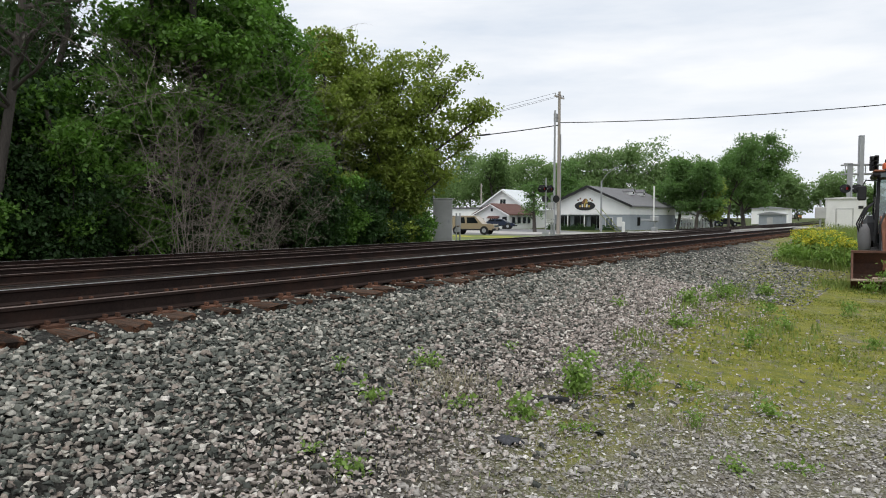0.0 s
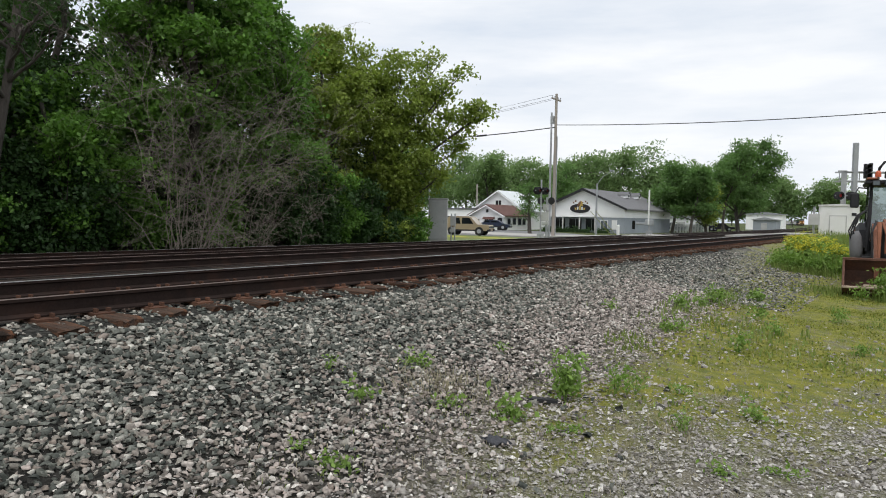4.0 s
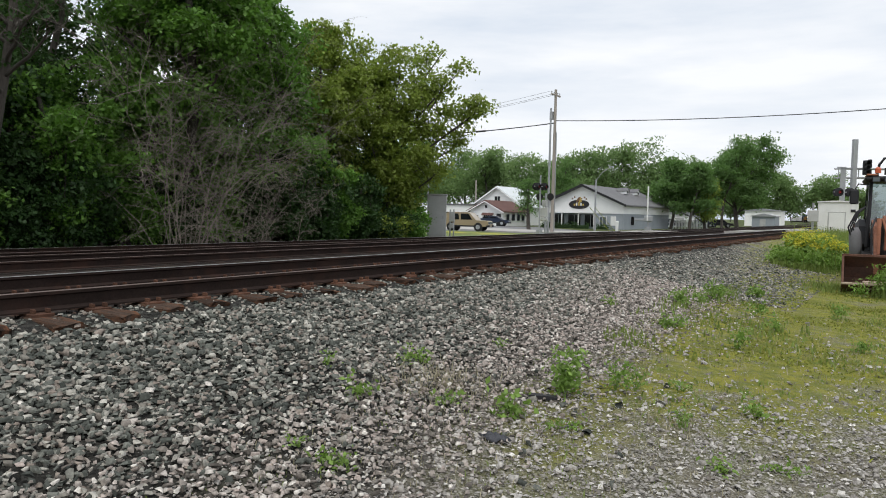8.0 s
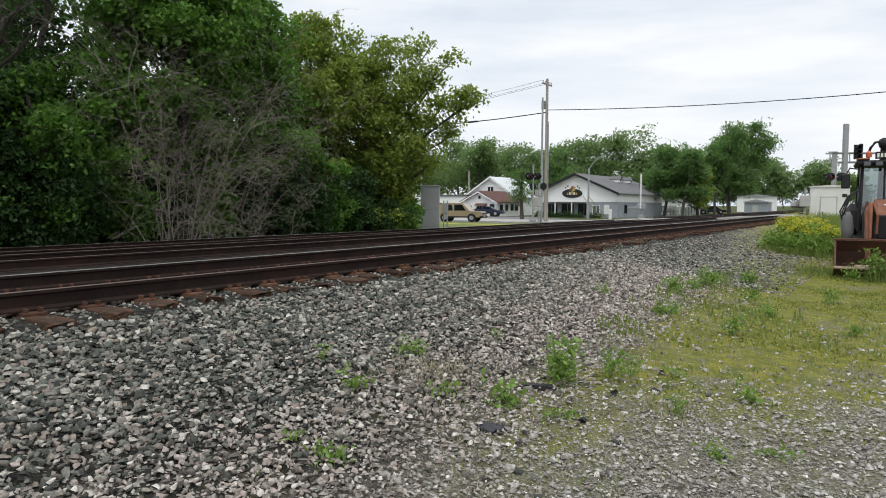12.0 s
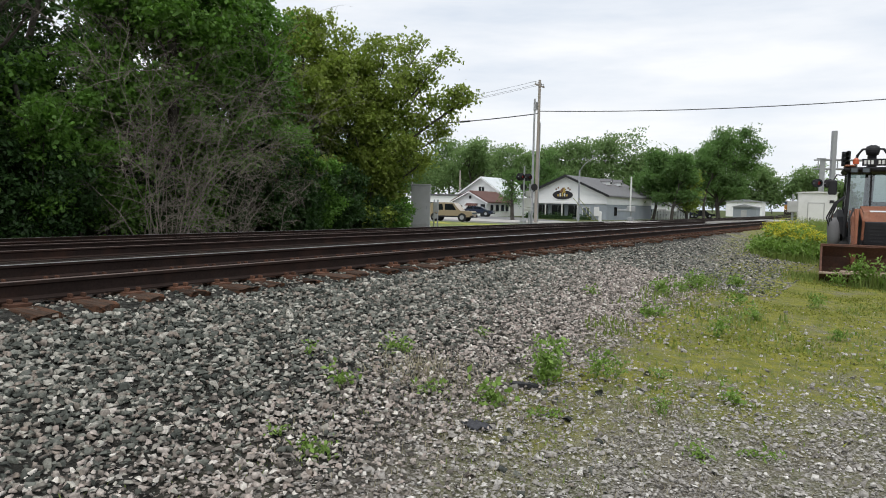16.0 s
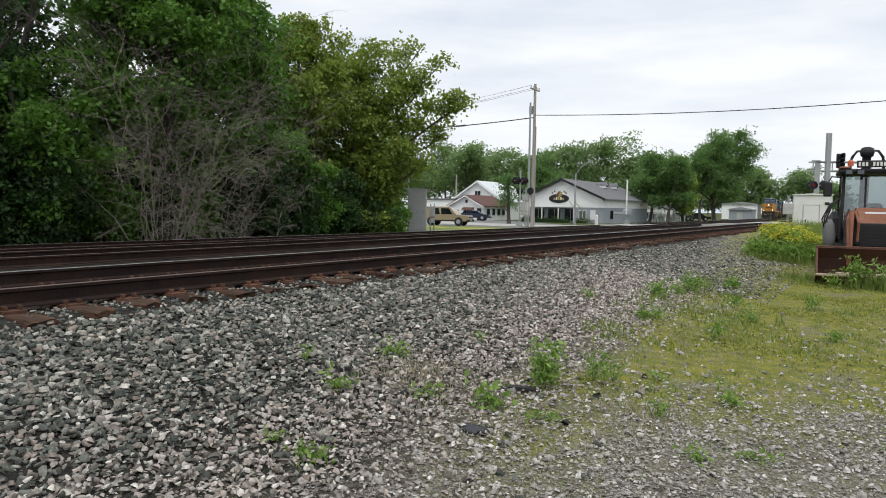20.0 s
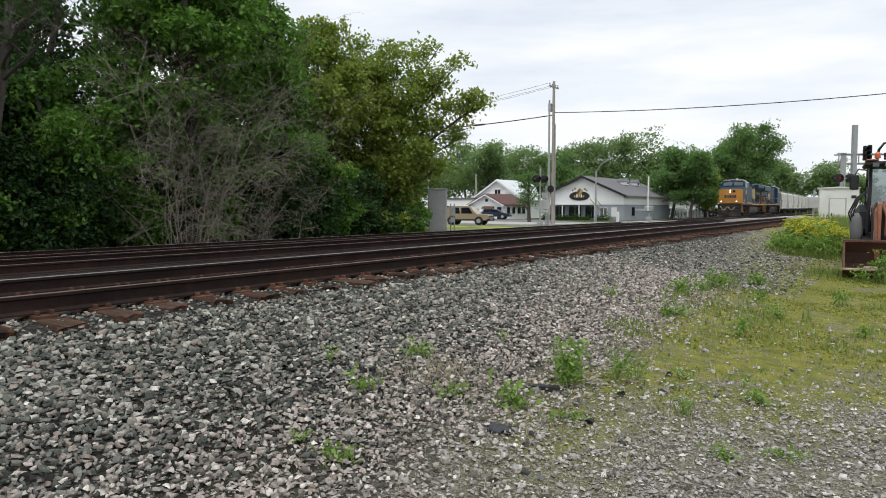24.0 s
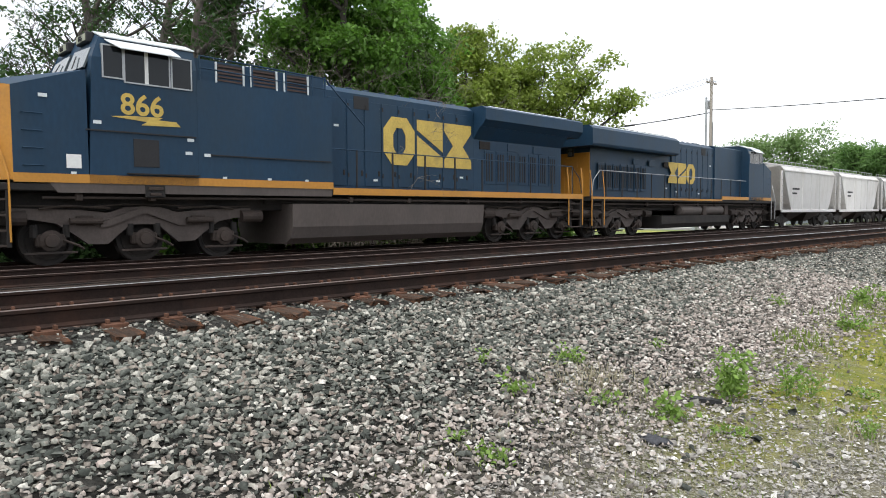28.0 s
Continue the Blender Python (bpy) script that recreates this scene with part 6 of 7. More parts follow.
for cx, cy, sx, sy, n, h0, h1 in ((-2.9, 13.6, 0.35, 1.0, 260, 0.05, 0.14), (-2.7, 23.6, 0.7, 0.5, 1100, 0.1, 0.3), (-2.3, 28.5, 0.7, 3.0, 3600, 0.3, 0.85), (-2.9, 39.0, 0.8, 5.0, 4500, 0.4, 1.0), (-3.2, 50.0, 1.4, 3.5, 4000, 0.4, 1.1),
                                  (-0.1, 17.5, 0.5, 0.3, 350, 0.1, 0.45), (0.9, 17.8, 0.5, 0.3, 300, 0.15, 0.5), (-1.6, 18.6, 0.5, 0.8, 300, 0.06, 0.2), (-2.7, 7.9, 0.25, 0.5, 120, 0.05, 0.13), (-3.0, 11.2, 0.3, 0.9, 160, 0.05, 0.15), (-2.0, 10.3, 1.0, 1.3, 380, 0.04, 0.13)):
    x, y = rg.normal(cx, sx * 0.6, n), rg.normal(cy, sy * 0.6, n)
    h = rg.uniform(h0, h1, n)
    parts_xy.append((x, y, h))
x, y, h = (np.concatenate([p[i] for p in parts_xy]) for i in range(3))
tagged(part("tall_grass", blades(x, y, gz(x, y) - 0.01, h, 3, 0.012, 0.5), M_GRASS), "uncut green grass along the yard edge", "grass", kind="stuff")


def weed(x, y, h, w, seed, n=60, leaf=0.06, m=None, label="small green weed growing in the gravel", flowers=False):
    z = float(gz(np.array([x]), np.array([y]))[0])
    t = thing("weed", pose(x, y, z), label, "weed", "weeds")
    r = random.Random(seed)
    blobs = []
    for k in range(max(3, int(w * 22))):
        a = r.uniform(0, 6.28)
        e = Vector((math.cos(a) * w * r.uniform(0.2, 1), math.sin(a) * w * r.uniform(0.2, 1), h * r.uniform(0.55, 1)))
        part("stem", Geo().tube([(0, 0, -0.01), e * 0.5 + Vector((0, 0, h * 0.1)), e], [0.005, 0.004, 0.002], 4, cap=False), M_WEED, t)
        for f in (0.4, 0.7, 1.0):
            blobs.append((e.x * f, e.y * f, e.z * f, max(0.035, w * 0.28)))
    part("foliage", leaf_cloud(blobs, int(n * 1.5), leaf, seed, flat=0.6, width=0.55), m or M_WEED, t)
    return t


# x, y, height, spread, leaves, leaf length
for i, (x, y, h, w, n, sz) in enumerate((
        (-2.27, 5.16, 0.38, 0.15, 260, 0.05), (-2.36, 5.3, 0.22, 0.16, 110, 0.045), (-2.39, 4.45, 0.14, 0.1, 90, 0.06), (-3.35, 3.84, 0.17, 0.09, 60, 0.045), (-3.56, 4.92, 0.17, 0.1, 60, 0.045), (-3.66, 4.86, 0.12, 0.1, 40, 0.04),
        (-2.79, 4.28, 0.09, 0.08, 50, 0.045), (-2.06, 5.74, 0.27, 0.13, 110, 0.04), (-1.95, 5.95, 0.2, 0.12, 70, 0.035), (-0.92, 6.04, 0.10, 0.14, 90, 0.04), (-3.08, 11.5, 0.26, 0.22, 150, 0.06), (-2.82, 12.96, 0.36, 0.24, 190, 0.06), (-2.95, 12.2, 0.2, 0.2, 110, 0.05),
        (-2.64, 9.34, 0.16, 0.2, 140, 0.05), (-1.67, 8.95, 0.22, 0.13, 110, 0.045), (-0.9, 4.62, 0.06, 0.12, 70, 0.035), (-0.59, 4.89, 0.05, 0.13, 60, 0.035), (-2.67, 2.85, 0.07, 0.14, 80, 0.04), (-3.06, 2.93, 0.05, 0.09, 40, 0.035), (-3.66, 9.91, 0.18, 0.09, 50, 0.045),
        (-3.41, 6.11, 0.13, 0.06, 30, 0.035), (-3.97, 4.14, 0.12, 0.06, 30, 0.035), (-1.35, 5.28, 0.16, 0.13, 70, 0.03), (-0.43, 10.0, 0.2, 0.12, 90, 0.045), (-1.5, 10.6, 0.24, 0.13, 90, 0.045), (-1.9, 11.8, 0.26, 0.16, 110, 0.05), (-2.35, 14.2, 0.3, 0.2, 140, 0.06), (-1.0, 13.0, 0.22, 0.18, 100, 0.05),
        (-1.98, 4.55, 0.06, 0.2, 110, 0.03), (-1.66, 6.43, 0.08, 0.16, 80, 0.03), (-0.35, 17.45, 0.7, 0.3, 300, 0.08), (0.3, 17.5, 0.6, 0.35, 260, 0.08), (-0.8, 17.3, 0.3, 0.2, 120, 0.06))):
    weed(x, y, h, w, 700 + i, n, sz)


# yellow-flowered bush at the yard's end
def flower_bush(x, y, h, w, seed):
    z = float(gz(np.array([x]), np.array([y]))[0])
    t = thing("flowering_weed", pose(x, y, z), "bushy weed covered in small yellow flowers", "flowering plant", "flowering weeds")
    r = random.Random(seed)
    blobs, tops = [], []
    for k in range(16):
        a = r.uniform(0, 6.28)
        e = Vector((math.cos(a) * w * r.uniform(0.1, 1), math.sin(a) * w * r.uniform(0.1, 1), h * r.uniform(0.6, 1)))
        part("stem", Geo().tube([(0, 0, -0.02), e * 0.5, e], [0.012, 0.009, 0.004], 4, cap=False), M_WEED, t)
        blobs += [(e.x * f, e.y * f, e.z * f, 0.22) for f in (0.3, 0.6, 0.85)]
        tops.append((e.x, e.y, e.z, 0.17))
    part("foliage", leaf_cloud(blobs, 900, 0.12, seed), M_WEED, t)
    part("blossom", leaf_cloud(tops, 1100, 0.045, seed + 1, width=0.9), M_YELLOW, t)


for i, (x, y) in enumerate(((-3.2, 24.0), (-2.9, 23.7), (-2.4, 24.1), (-3.4, 25.0), (-2.0, 24.6), (-3.1, 24.4), (-1.8, 25.6), (-3.6, 26.4))):
    weed(x, y, 0.36 + 0.06 * (i % 3), 0.42, 760 + i, 420, 0.11, M_WEED, "bushy green weed beside the yellow flowers")
for i, (x, y, h, w) in enumerate(((-3.15, 25.2, 0.95, 0.5), (-2.7, 25.0, 1.0, 0.5), (-2.35, 25.9, 0.9, 0.45), (-3.3, 26.6, 1.15, 0.55), (-2.75, 27.0, 1.15, 0.5), (-3.2, 28.2, 1.2, 0.55), (-2.3, 27.2, 0.9, 0.4))):
    flower_bush(x + 0.22, y, h * 0.92, w, 800 + i)

# litter in the gravel and a white marker between the tracks
st_ = thing("scrap", pose(-2.38, 4.97, float(gz(np.array([-2.38]), np.array([4.97]))[0]) + 0.01, 0, 0, 30), "dark flat piece of scrap lying in the gravel", "scrap")
part("strip", Geo().prism([(-0.14, 0.0), (-0.1, 0.035), (0.05, 0.03), (0.15, 0.012), (0.15, 0.0)], "y", -0.035, 0.04), M_BLACK, st_)
cl = thing("rag", pose(-2.24, 3.95, float(gz(np.array([-2.24]), np.array([3.95]))[0]) + 0.005), "crumpled dark blue rag in the gravel", "rag")
M_RAG = mat("dark_blue_cloth", (0.06, 0.062, 0.07), 0.95, var=0.3, scale=20, fine=90, bump=0.4)
rag_v = [(0.11 * math.cos(a) * (1 + 0.3 * math.sin(3 * a)) * f, 0.07 * math.sin(a) * f, 0.012 + 0.04 * (1 - f) + 0.015 * math.sin(5 * a + 4 * f)) for f in (1.0, 0.7, 0.35) for a in np.linspace(0, 6.28, 15)[:-1]]
gr_ = Geo().add(rag_v + [(0, 0, 0.045), (0, 0, 0)], [(i * 14 + k, i * 14 + (k + 1) % 14, (i + 1) * 14 + (k + 1) % 14, (i + 1) * 14 + k) for i in range(2) for k in range(14)] + [(28 + k, 28 + (k + 1) % 14, 42) for k in range(14)] + [((k + 1) % 14, k, 43) for k in range(14)])
part("cloth", gr_, M_RAG, cl, smooth=True)
wm = thing("track_marker", pose(-12.5, 8.1, 0.56), "small white marker block between the tracks", "marker")
part("block", Geo().box(-0.03, 0.03, -0.03, 0.03, -0.02, 0.07, 0.006), M_WHITE, wm)

# ---------------------------------------------------------------- the train


M_BOARD = mat("pale_number_panel", (0.36, 0.37, 0.28), 0.5, bump=0)


def lettering(text, size, material, parent, m, label="", name="lettering", bold=0.0):
    cu = bpy.data.curves.new("text", "FONT")
    cu.body, cu.size, cu.extrude, cu.offset = text, size, 0.006, bold
    tmp = bpy.data.objects.new("text", cu)
    scene.collection.objects.link(tmp)
    bpy.context.view_layer.update()
    me = bpy.data.meshes.new_from_object(tmp.evaluated_get(bpy.context.evaluated_depsgraph_get()))
    bpy.data.objects.remove(tmp)
    me.materials.clear()
    me.materials.append(material)
    ob = new(name, me)
    ob.parent = parent
    ob.matrix_basis = m
    if label:
        tagged(ob, label)
    return ob


def side_m(x, y, z):
    """Pose of lettering on a side that faces +x (x > 0) or -x."""
    return pose(x, y, z, 90, 0, 90) if x > 0 else pose(x, y, z, 90, 0, -90)


def wheelset(parent, y, material=None):
    g = Geo()
    for s in (-1, 1):
        g.lathe([(0.10, s * 0.62), (0.50, s * 0.66), (0.555, s * 0.69), (0.535, s * 0.72), (0.53, s * 0.81), (0.44, s * 0.80), (0.40, s * 0.75), (0.16, s * 0.77), (0.12, s * 0.86), (0.02, s * 0.87)], (0, y, 0.53), "x", 28)
    g.cyl((-0.8, y, 0.53), (0.8, y, 0.53), 0.09, 12)
    return part("wheelset", g, material or M_UNDER, parent, smooth=False)


def loco_truck(parent, yc, spacing=1.9):
    t = part("truck", Geo().box(-0.75, 0.75, yc - 2.2, yc + 2.2, 0.62, 0.95, 0.04), M_UNDER, parent)
    for s in (-1, 1):
        g = Geo()
        x0, x1 = (0.90 * s, 1.06 * s)
        a = spacing
        half = [(0.0, 1.24), (0.4, 1.22), (0.78, 1.10), (1.3, 1.16), (2.65, 1.20), (2.65, 0.98), (2.2, 0.96), (1.78, 0.88), (1.38, 0.60), (1.18, 0.44), (0.78, 0.42), (0.58, 0.60), (0.3, 0.84)]
        poly = [(yc + p, q) for p, q in half] + [(yc - p, q) for p, q in half[::-1] if p > 0]
        g.prism(poly, "x", x0, x1)
        g.prism([(yc - 0.95, 0.80), (yc - 0.9, 0.92), (yc - 0.12, 1.20), (yc + 0.12, 1.20), (yc + 0.9, 0.92), (yc + 0.95, 0.80), (yc + 0.78, 0.80), (yc + 0.05, 1.08), (yc - 0.05, 1.08), (yc - 0.78, 0.80)], "x", x1, x1 + 0.07 * s)
        part("side_frame", g, M_FRAME, t, "dusty brown cast side frame")
        part("top_pipe", Geo().tube([(1.09 * s, yc - 2.6, 1.25), (1.09 * s, yc - 1.2, 1.22), (1.10 * s, yc - 0.5, 1.28), (1.10 * s, yc + 0.5, 1.28), (1.09 * s, yc + 1.2, 1.22), (1.09 * s, yc + 2.6, 1.25)], 0.018, 5), M_TRUCK, t)
        for k in (-1, 0, 1):
            y = yc + k * a
            part("journal_box", Geo().box(0.92 * s, 1.10 * s, y - 0.28, y + 0.28, 0.40, 0.66, 0.03), M_TRUCK, t)
            part("axle_cap", Geo().lathe([(0.20, 0.10 * s), (0.22, 0.14 * s), (0.15, 0.17 * s), (0.13, 0.22 * s), (0.03, 0.23 * s)], (0.98 * s, y, 0.53), "x", 16), M_TRUCK, t)
            for q in (-0.3, 0.3):
                part("spring", Geo().cyl((1.02 * s, y + q, 0.60), (1.02 * s, y + q, 0.86), 0.075, 10), M_UNDER, t)
            part("brake_beam", Geo().box(1.04 * s, 1.10 * s, y - 0.5, y + 0.5, 0.25, 0.30, 0.01), M_TRUCK, t)
            part("brake_hanger", Geo().tube([(1.10 * s, y + 0.2, 0.55), (1.13 * s, y + 0.5, 0.42), (1.1 * s, y + 0.62, 0.34)], 0.03, 6), M_TRUCK, t)
        for q in (-1.25, 1.25):
            part("bracket", Geo().box(1.072 * s, 1.14 * s, yc + q - 0.18, yc + q + 0.18, 0.84, 1.04, 0.02), M_TRUCK, t)
            part("damper", Geo().cyl((1.20 * s, yc + q - 0.32, 0.93), (1.20 * s, yc + q + 0.32, 0.93), 0.07, 10), M_TRUCK, t)
            part("pipe", Geo().tube([(1.15 * s, yc + q * 1.7, 1.18), (1.16 * s, yc + q * 1.3, 1.25), (1.15 * s, yc + q * 0.6, 1.2)], 0.025, 6), M_TRUCK, t)
        for q in (-1, 1):
            part("brake_cylinder", Geo().cyl((1.1 * s, yc + q * (a + 0.45), 1.0), (1.1 * s, yc + q * (a + 1.0), 1.0), 0.15, 12), M_TRUCK, t, "dusty brake cylinder")
    return t


def emblem(parent, x, y0, y1, z0, z1, label):
    """The railroad's mark as three plain yellow shapes: a ring, a slotted block, a waisted block."""
    s = 1 if x > 0 else -1
    w = (y1 - y0) / 3.0
    h = z1 - z0
    x2 = x + 0.012 * s

    def shape(polys, a):
        g = Geo()
        for poly in polys:
            g.prism([(a + p * w, z0 + q * h) for p, q in poly], "x", x, x2)
        return g

    def ring(p0, p1, c=0.26, t=0.30):
        o = [(p0 + c * (p1 - p0), 0), (p1 - c * (p1 - p0), 0), (p1, c), (p1, 1 - c), (p1 - c * (p1 - p0), 1), (p0 + c * (p1 - p0), 1), (p0, 1 - c), (p0, c)]
        m0 = (p0 + p1) / 2
        i = [(m0 + (a - m0) * (1 - 2 * t), 0.5 + (b - 0.5) * (1 - 1.5 * t)) for a, b in o]
        pts = [(xx, y0 + p * w, z0 + q * h) for xx in (x, x2) for p, q in o + i]
        fs = []
        for k in range(8):
            j = (k + 1) % 8
            fs += [(16 + k, 16 + j, 24 + j, 24 + k), (k, 8 + k, 8 + j, j), (k, j, 16 + j, 16 + k), (8 + k, 24 + k, 24 + j, 8 + j)]
        return Geo().add(pts, fs)

    part("emblem", ring(0.0, 0.98), M_LETTER, parent, label)
    blk = [[(0.06, 0.0), (0.94, 0.0), (0.94, 0.22), (0.06, 0.66)], [(0.06, 0.78), (0.94, 0.34), (0.94, 1.0), (0.06, 1.0)]]
    part("emblem", shape(blk, y0 + w), M_LETTER, parent, label)
    part("emblem", shape([[(0.0, 0), (1.0, 0), (1.0, 0.18), (0.68, 0.5), (1.0, 0.82), (1.0, 1), (0.0, 1), (0.0, 0.82), (0.32, 0.5), (0.0, 0.18)]], y0 + 2 * w), M_LETTER, parent, label)


def locomotive(lead, ext=0.0):
    lab = "dark blue diesel freight locomotive with a yellow nose, headlights lit" if lead else "trailing dark blue diesel locomotive with a yellow hood end"
    t = thing("locomotive", Matrix(), lab, "locomotive", "train")
    E = ext
    yr = 18.9 + E
    up = 0.06 if lead else 0.0
    # underframe
    g = Geo().box(-1.48, 1.48, -1.55, yr, 1.45, 1.60, 0.02)
    g.box(-0.9, 0.9, -1.5, yr - 0.05, 1.05, 1.45, 0.02)
    part("underframe", g, M_UNDER, t)
    for s in (-1, 1):
        part("sill_stripe", Geo().box(1.47 * s, 1.50 * s, -0.72, 6.8, 1.62, 1.80), M_GOLD, t, "yellow stripe along the sill")
        part("sill_stripe", Geo().box(1.47 * s, 1.50 * s, 6.804, yr, 1.47 if lead else 1.54, 1.66 if lead else 1.63), M_GOLD, t, "yellow stripe along the sill")
        if lead:
            part("side_skirt", Geo().prism([(-0.1, 1.619), (0.05, 1.42), (6.75, 1.42), (6.75, 1.619)], "x", 1.44 * s, 1.485 * s), M_TANK, t, "dusty grey side skirt")
    part("walkway", Geo().box(-1.46, 1.46, 6.0 if lead else 3.2, yr, 1.602, 1.64), M_UNDER, t)
    # wide nose
    nose = Geo()
    prof = [(-1.5, -0.72), (-0.95, -1.12), (0.95, -1.12), (1.5, -0.72), (1.5, 0.64), (-1.5, 0.64)]
    lo = [(x, y, 1.66) for x, y in prof]
    top = [(x * (0.985 if abs(x) > 1 else 0.95), y, (3.42 if abs(x) > 1 else 3.52) + up) for x, y in prof[:4]] + [(1.48, 0.64, 3.90 + up * 0.8), (-1.48, 0.64, 3.90 + up * 0.8)]
    n = 6
    part("nose", Geo().add(lo + top, [(0, 1, 2, 3, 4, 5)[::-1]] + [(i, (i + 1) % n, n + (i + 1) % n, n + i) for i in (2 + 1, 4, 5)] + [(6, 7, 8), (6, 8, 11), (8, 9, 10), (8, 10, 11)]), M_NAVY, t)
    part("nose_panel", Geo().add([(x, y - 0.004, z) for x, y, z in lo[:4]] + [(x, y - 0.004, z - 0.004) for x, y, z in top[:4]] + [(x, y + 0.02, z) for x, y, z in lo[:4]] + [(x, y + 0.02, z - 0.01) for x, y, z in top[:4]],
                                 [(0, 1, 5, 4), (1, 2, 6, 5), (2, 3, 7, 6), (8, 12, 13, 9), (9, 13, 14, 10), (10, 14, 15, 11), (0, 4, 12, 8), (3, 11, 15, 7), (4, 5, 13, 12), (5, 6, 14, 13), (6, 7, 15, 14), (0, 8, 9, 1), (1, 9, 10, 2), (2, 10, 11, 3)]), M_GOLD, t, "golden yellow nose front")
    part("nose_door", Geo().box(-0.62, -0.05, -1.150, -1.130, 1.75, 3.05, 0.008), M_GOLD, t)
    part("nose_window", Geo().box(0.28, 0.62, -1.145, -1.126, 3.05 + up * 0.7, 3.38 + up * 0.7, 0.01), M_GLASS, t)
    hl = part("headlight_housing", Geo().box(-0.14, 0.14, -1.180, -1.126, 2.98 + up * 0.7, 3.46 + up * 0.7, 0.02), M_BLACK, t)
    for z in (3.10 + up * 0.7, 3.34 + up * 0.7):
        part("headlight", Geo().lathe([(0.02, 0.02), (0.085, 0.0), (0.09, 0.04)], (0, -1.200, z), "y", 16), M_LAMP if lead else M_GLASSL, hl, "lit headlight" if lead else "")
    for i in range(5):
        part("emblem_bar", Geo().box(-0.72 + i * 0.30, -0.47 + i * 0.30, -1.165, -1.152, 2.38, 2.78 - 0.06 * (i % 2)), M_NAVY, t, "worn dark blue mark")
    part("placard", Geo().box(0.12, 0.52, -1.162, -1.152, 2.10, 2.30), mat("orange_placard", (0.55, 0.16, 0.06), 0.6, bump=0) if lead else M_GOLD, t)
    # cab
    cab = Geo()
    c0, c1 = 0.645, 3.0
    sec = [(-1.5, 1.62), (1.5, 1.62), (1.5, 4.18 + up), (1.36, 4.62 + up), (0.9, 4.78 + up), (-0.9, 4.78 + up), (-1.36, 4.62 + up), (-1.5, 4.18 + up)]
    front = [(x, c0 if z < 3.95 else c0 + (z - 3.9 - up) * 0.42, z) for x, z in sec]
    back = [(x, c1, z) for x, z in sec]
    cab.add(front + back, [tuple(range(8))[::-1], tuple(range(8, 16))] + [(i, (i + 1) % 8, 8 + (i + 1) % 8, 8 + i) for i in range(8)])
    part("cab", cab, M_NAVY, t)
    part("cab_roof", Geo().prism([(x, z + up) for x, z in ((-1.38, 4.63), (-0.92, 4.80), (0.92, 4.80), (1.38, 4.63), (1.385, 4.655), (0.92, 4.835), (-0.92, 4.835), (-1.385, 4.655))], "y", c0 + 0.35, c1 + 0.02), M_SILVER, t, "pale weathered cab roof")
    for s in (-1, 1):
        w = part("windshield", Geo().add([(x, y, z + up * 0.9) for x, y, z in ((s * 0.12, c0 + 0.06, 4.0), (s * 1.25, c0 + 0.06, 3.98), (s * 1.2, c0 + 0.24, 4.42), (s * 0.12, c0 + 0.26, 4.48), (s * 0.12, c0 + 0.02, 4.01), (s * 1.25, c0 + 0.02, 3.99), (s * 1.2, c0 + 0.20, 4.43), (s * 0.12, c0 + 0.22, 4.49))],
                                         [(0, 1, 2, 3), (7, 6, 5, 4), (0, 4, 5, 1), (1, 5, 6, 2), (2, 6, 7, 3), (3, 7, 4, 0)]), M_GLASSL, t)
        part("wiper", Geo().tube([(s * 0.7, c0 - 0.02, 4.02 + up), (s * 0.55, c0 + 0.12, 4.32 + up)], 0.012, 5), M_BLACK, w)
        nb = part("number_board", Geo().box(s * 0.30, s * 0.98, c0 + 0.20, c0 + 0.36, 4.58 + up, 4.80 + up, 0.02), M_BLACK, t)
        part("board_glass", Geo().box(s * 0.36, s * 0.92, c0 + 0.185, c0 + 0.198, 4.62 + up, 4.76 + up), M_BOARD, nb, "pale number panel")
        if lead:
            lettering("866", 0.16, M_BLACK, nb, pose(s * 0.64 - 0.13, c0 + 0.178, 4.635 + up, 90, 0, 0))
        # side windows, frames proud of the wall
        for k, (a, b, z0, z1) in enumerate(((0.98, 1.36, 3.86, 4.50), (1.42, 2.36, 3.80, 4.48), (2.44, 2.86, 3.80, 4.44))):
            fr = Geo()
            for (ya, yb, za, zb) in ((a - 0.03, b + 0.03, z0 - 0.03, z0), (a - 0.03, b + 0.03, z1, z1 + 0.03), (a - 0.03, a, z0, z1), (b, b + 0.03, z0, z1)):
                fr.box(s * 1.43, s * 1.52, ya, yb, za, zb)
            f = part("side_window", fr, M_STEEL, t, "bright framed cab side window")
            part("pane", Geo().box(s * 1.42, s * 1.507, a, b, z0, z1), M_GLASS, f)
            if k == 1:
                part("sash", Geo().box(s * 1.505, s * 1.515, (a + b) / 2 - 0.06, (a + b) / 2 + 0.02, z0, z1), M_WHITE, f)
        part("awning", Geo().add([(x, y, z + up * 0.6) for x, y, z in ((s * 1.40, 1.05, 4.62), (s * 1.40, 2.45, 4.62), (s * 1.72, 2.55, 4.42), (s * 1.72, 1.25, 4.42), (s * 1.40, 1.05, 4.60), (s * 1.40, 2.45, 4.60), (s * 1.72, 2.55, 4.40), (s * 1.72, 1.25, 4.40))],
                                 [(0, 1, 2, 3), (7, 6, 5, 4), (0, 4, 5, 1), (1, 5, 6, 2), (2, 6, 7, 3), (3, 7, 4, 0)]), M_SILVER, t, "pale sun awning")
        if lead:
            lettering("866", 0.62, M_LETTER, t, side_m(s * 1.503, 1.30 if s > 0 else 2.45, 3.12), "yellow road number", "road_number", 0.012)
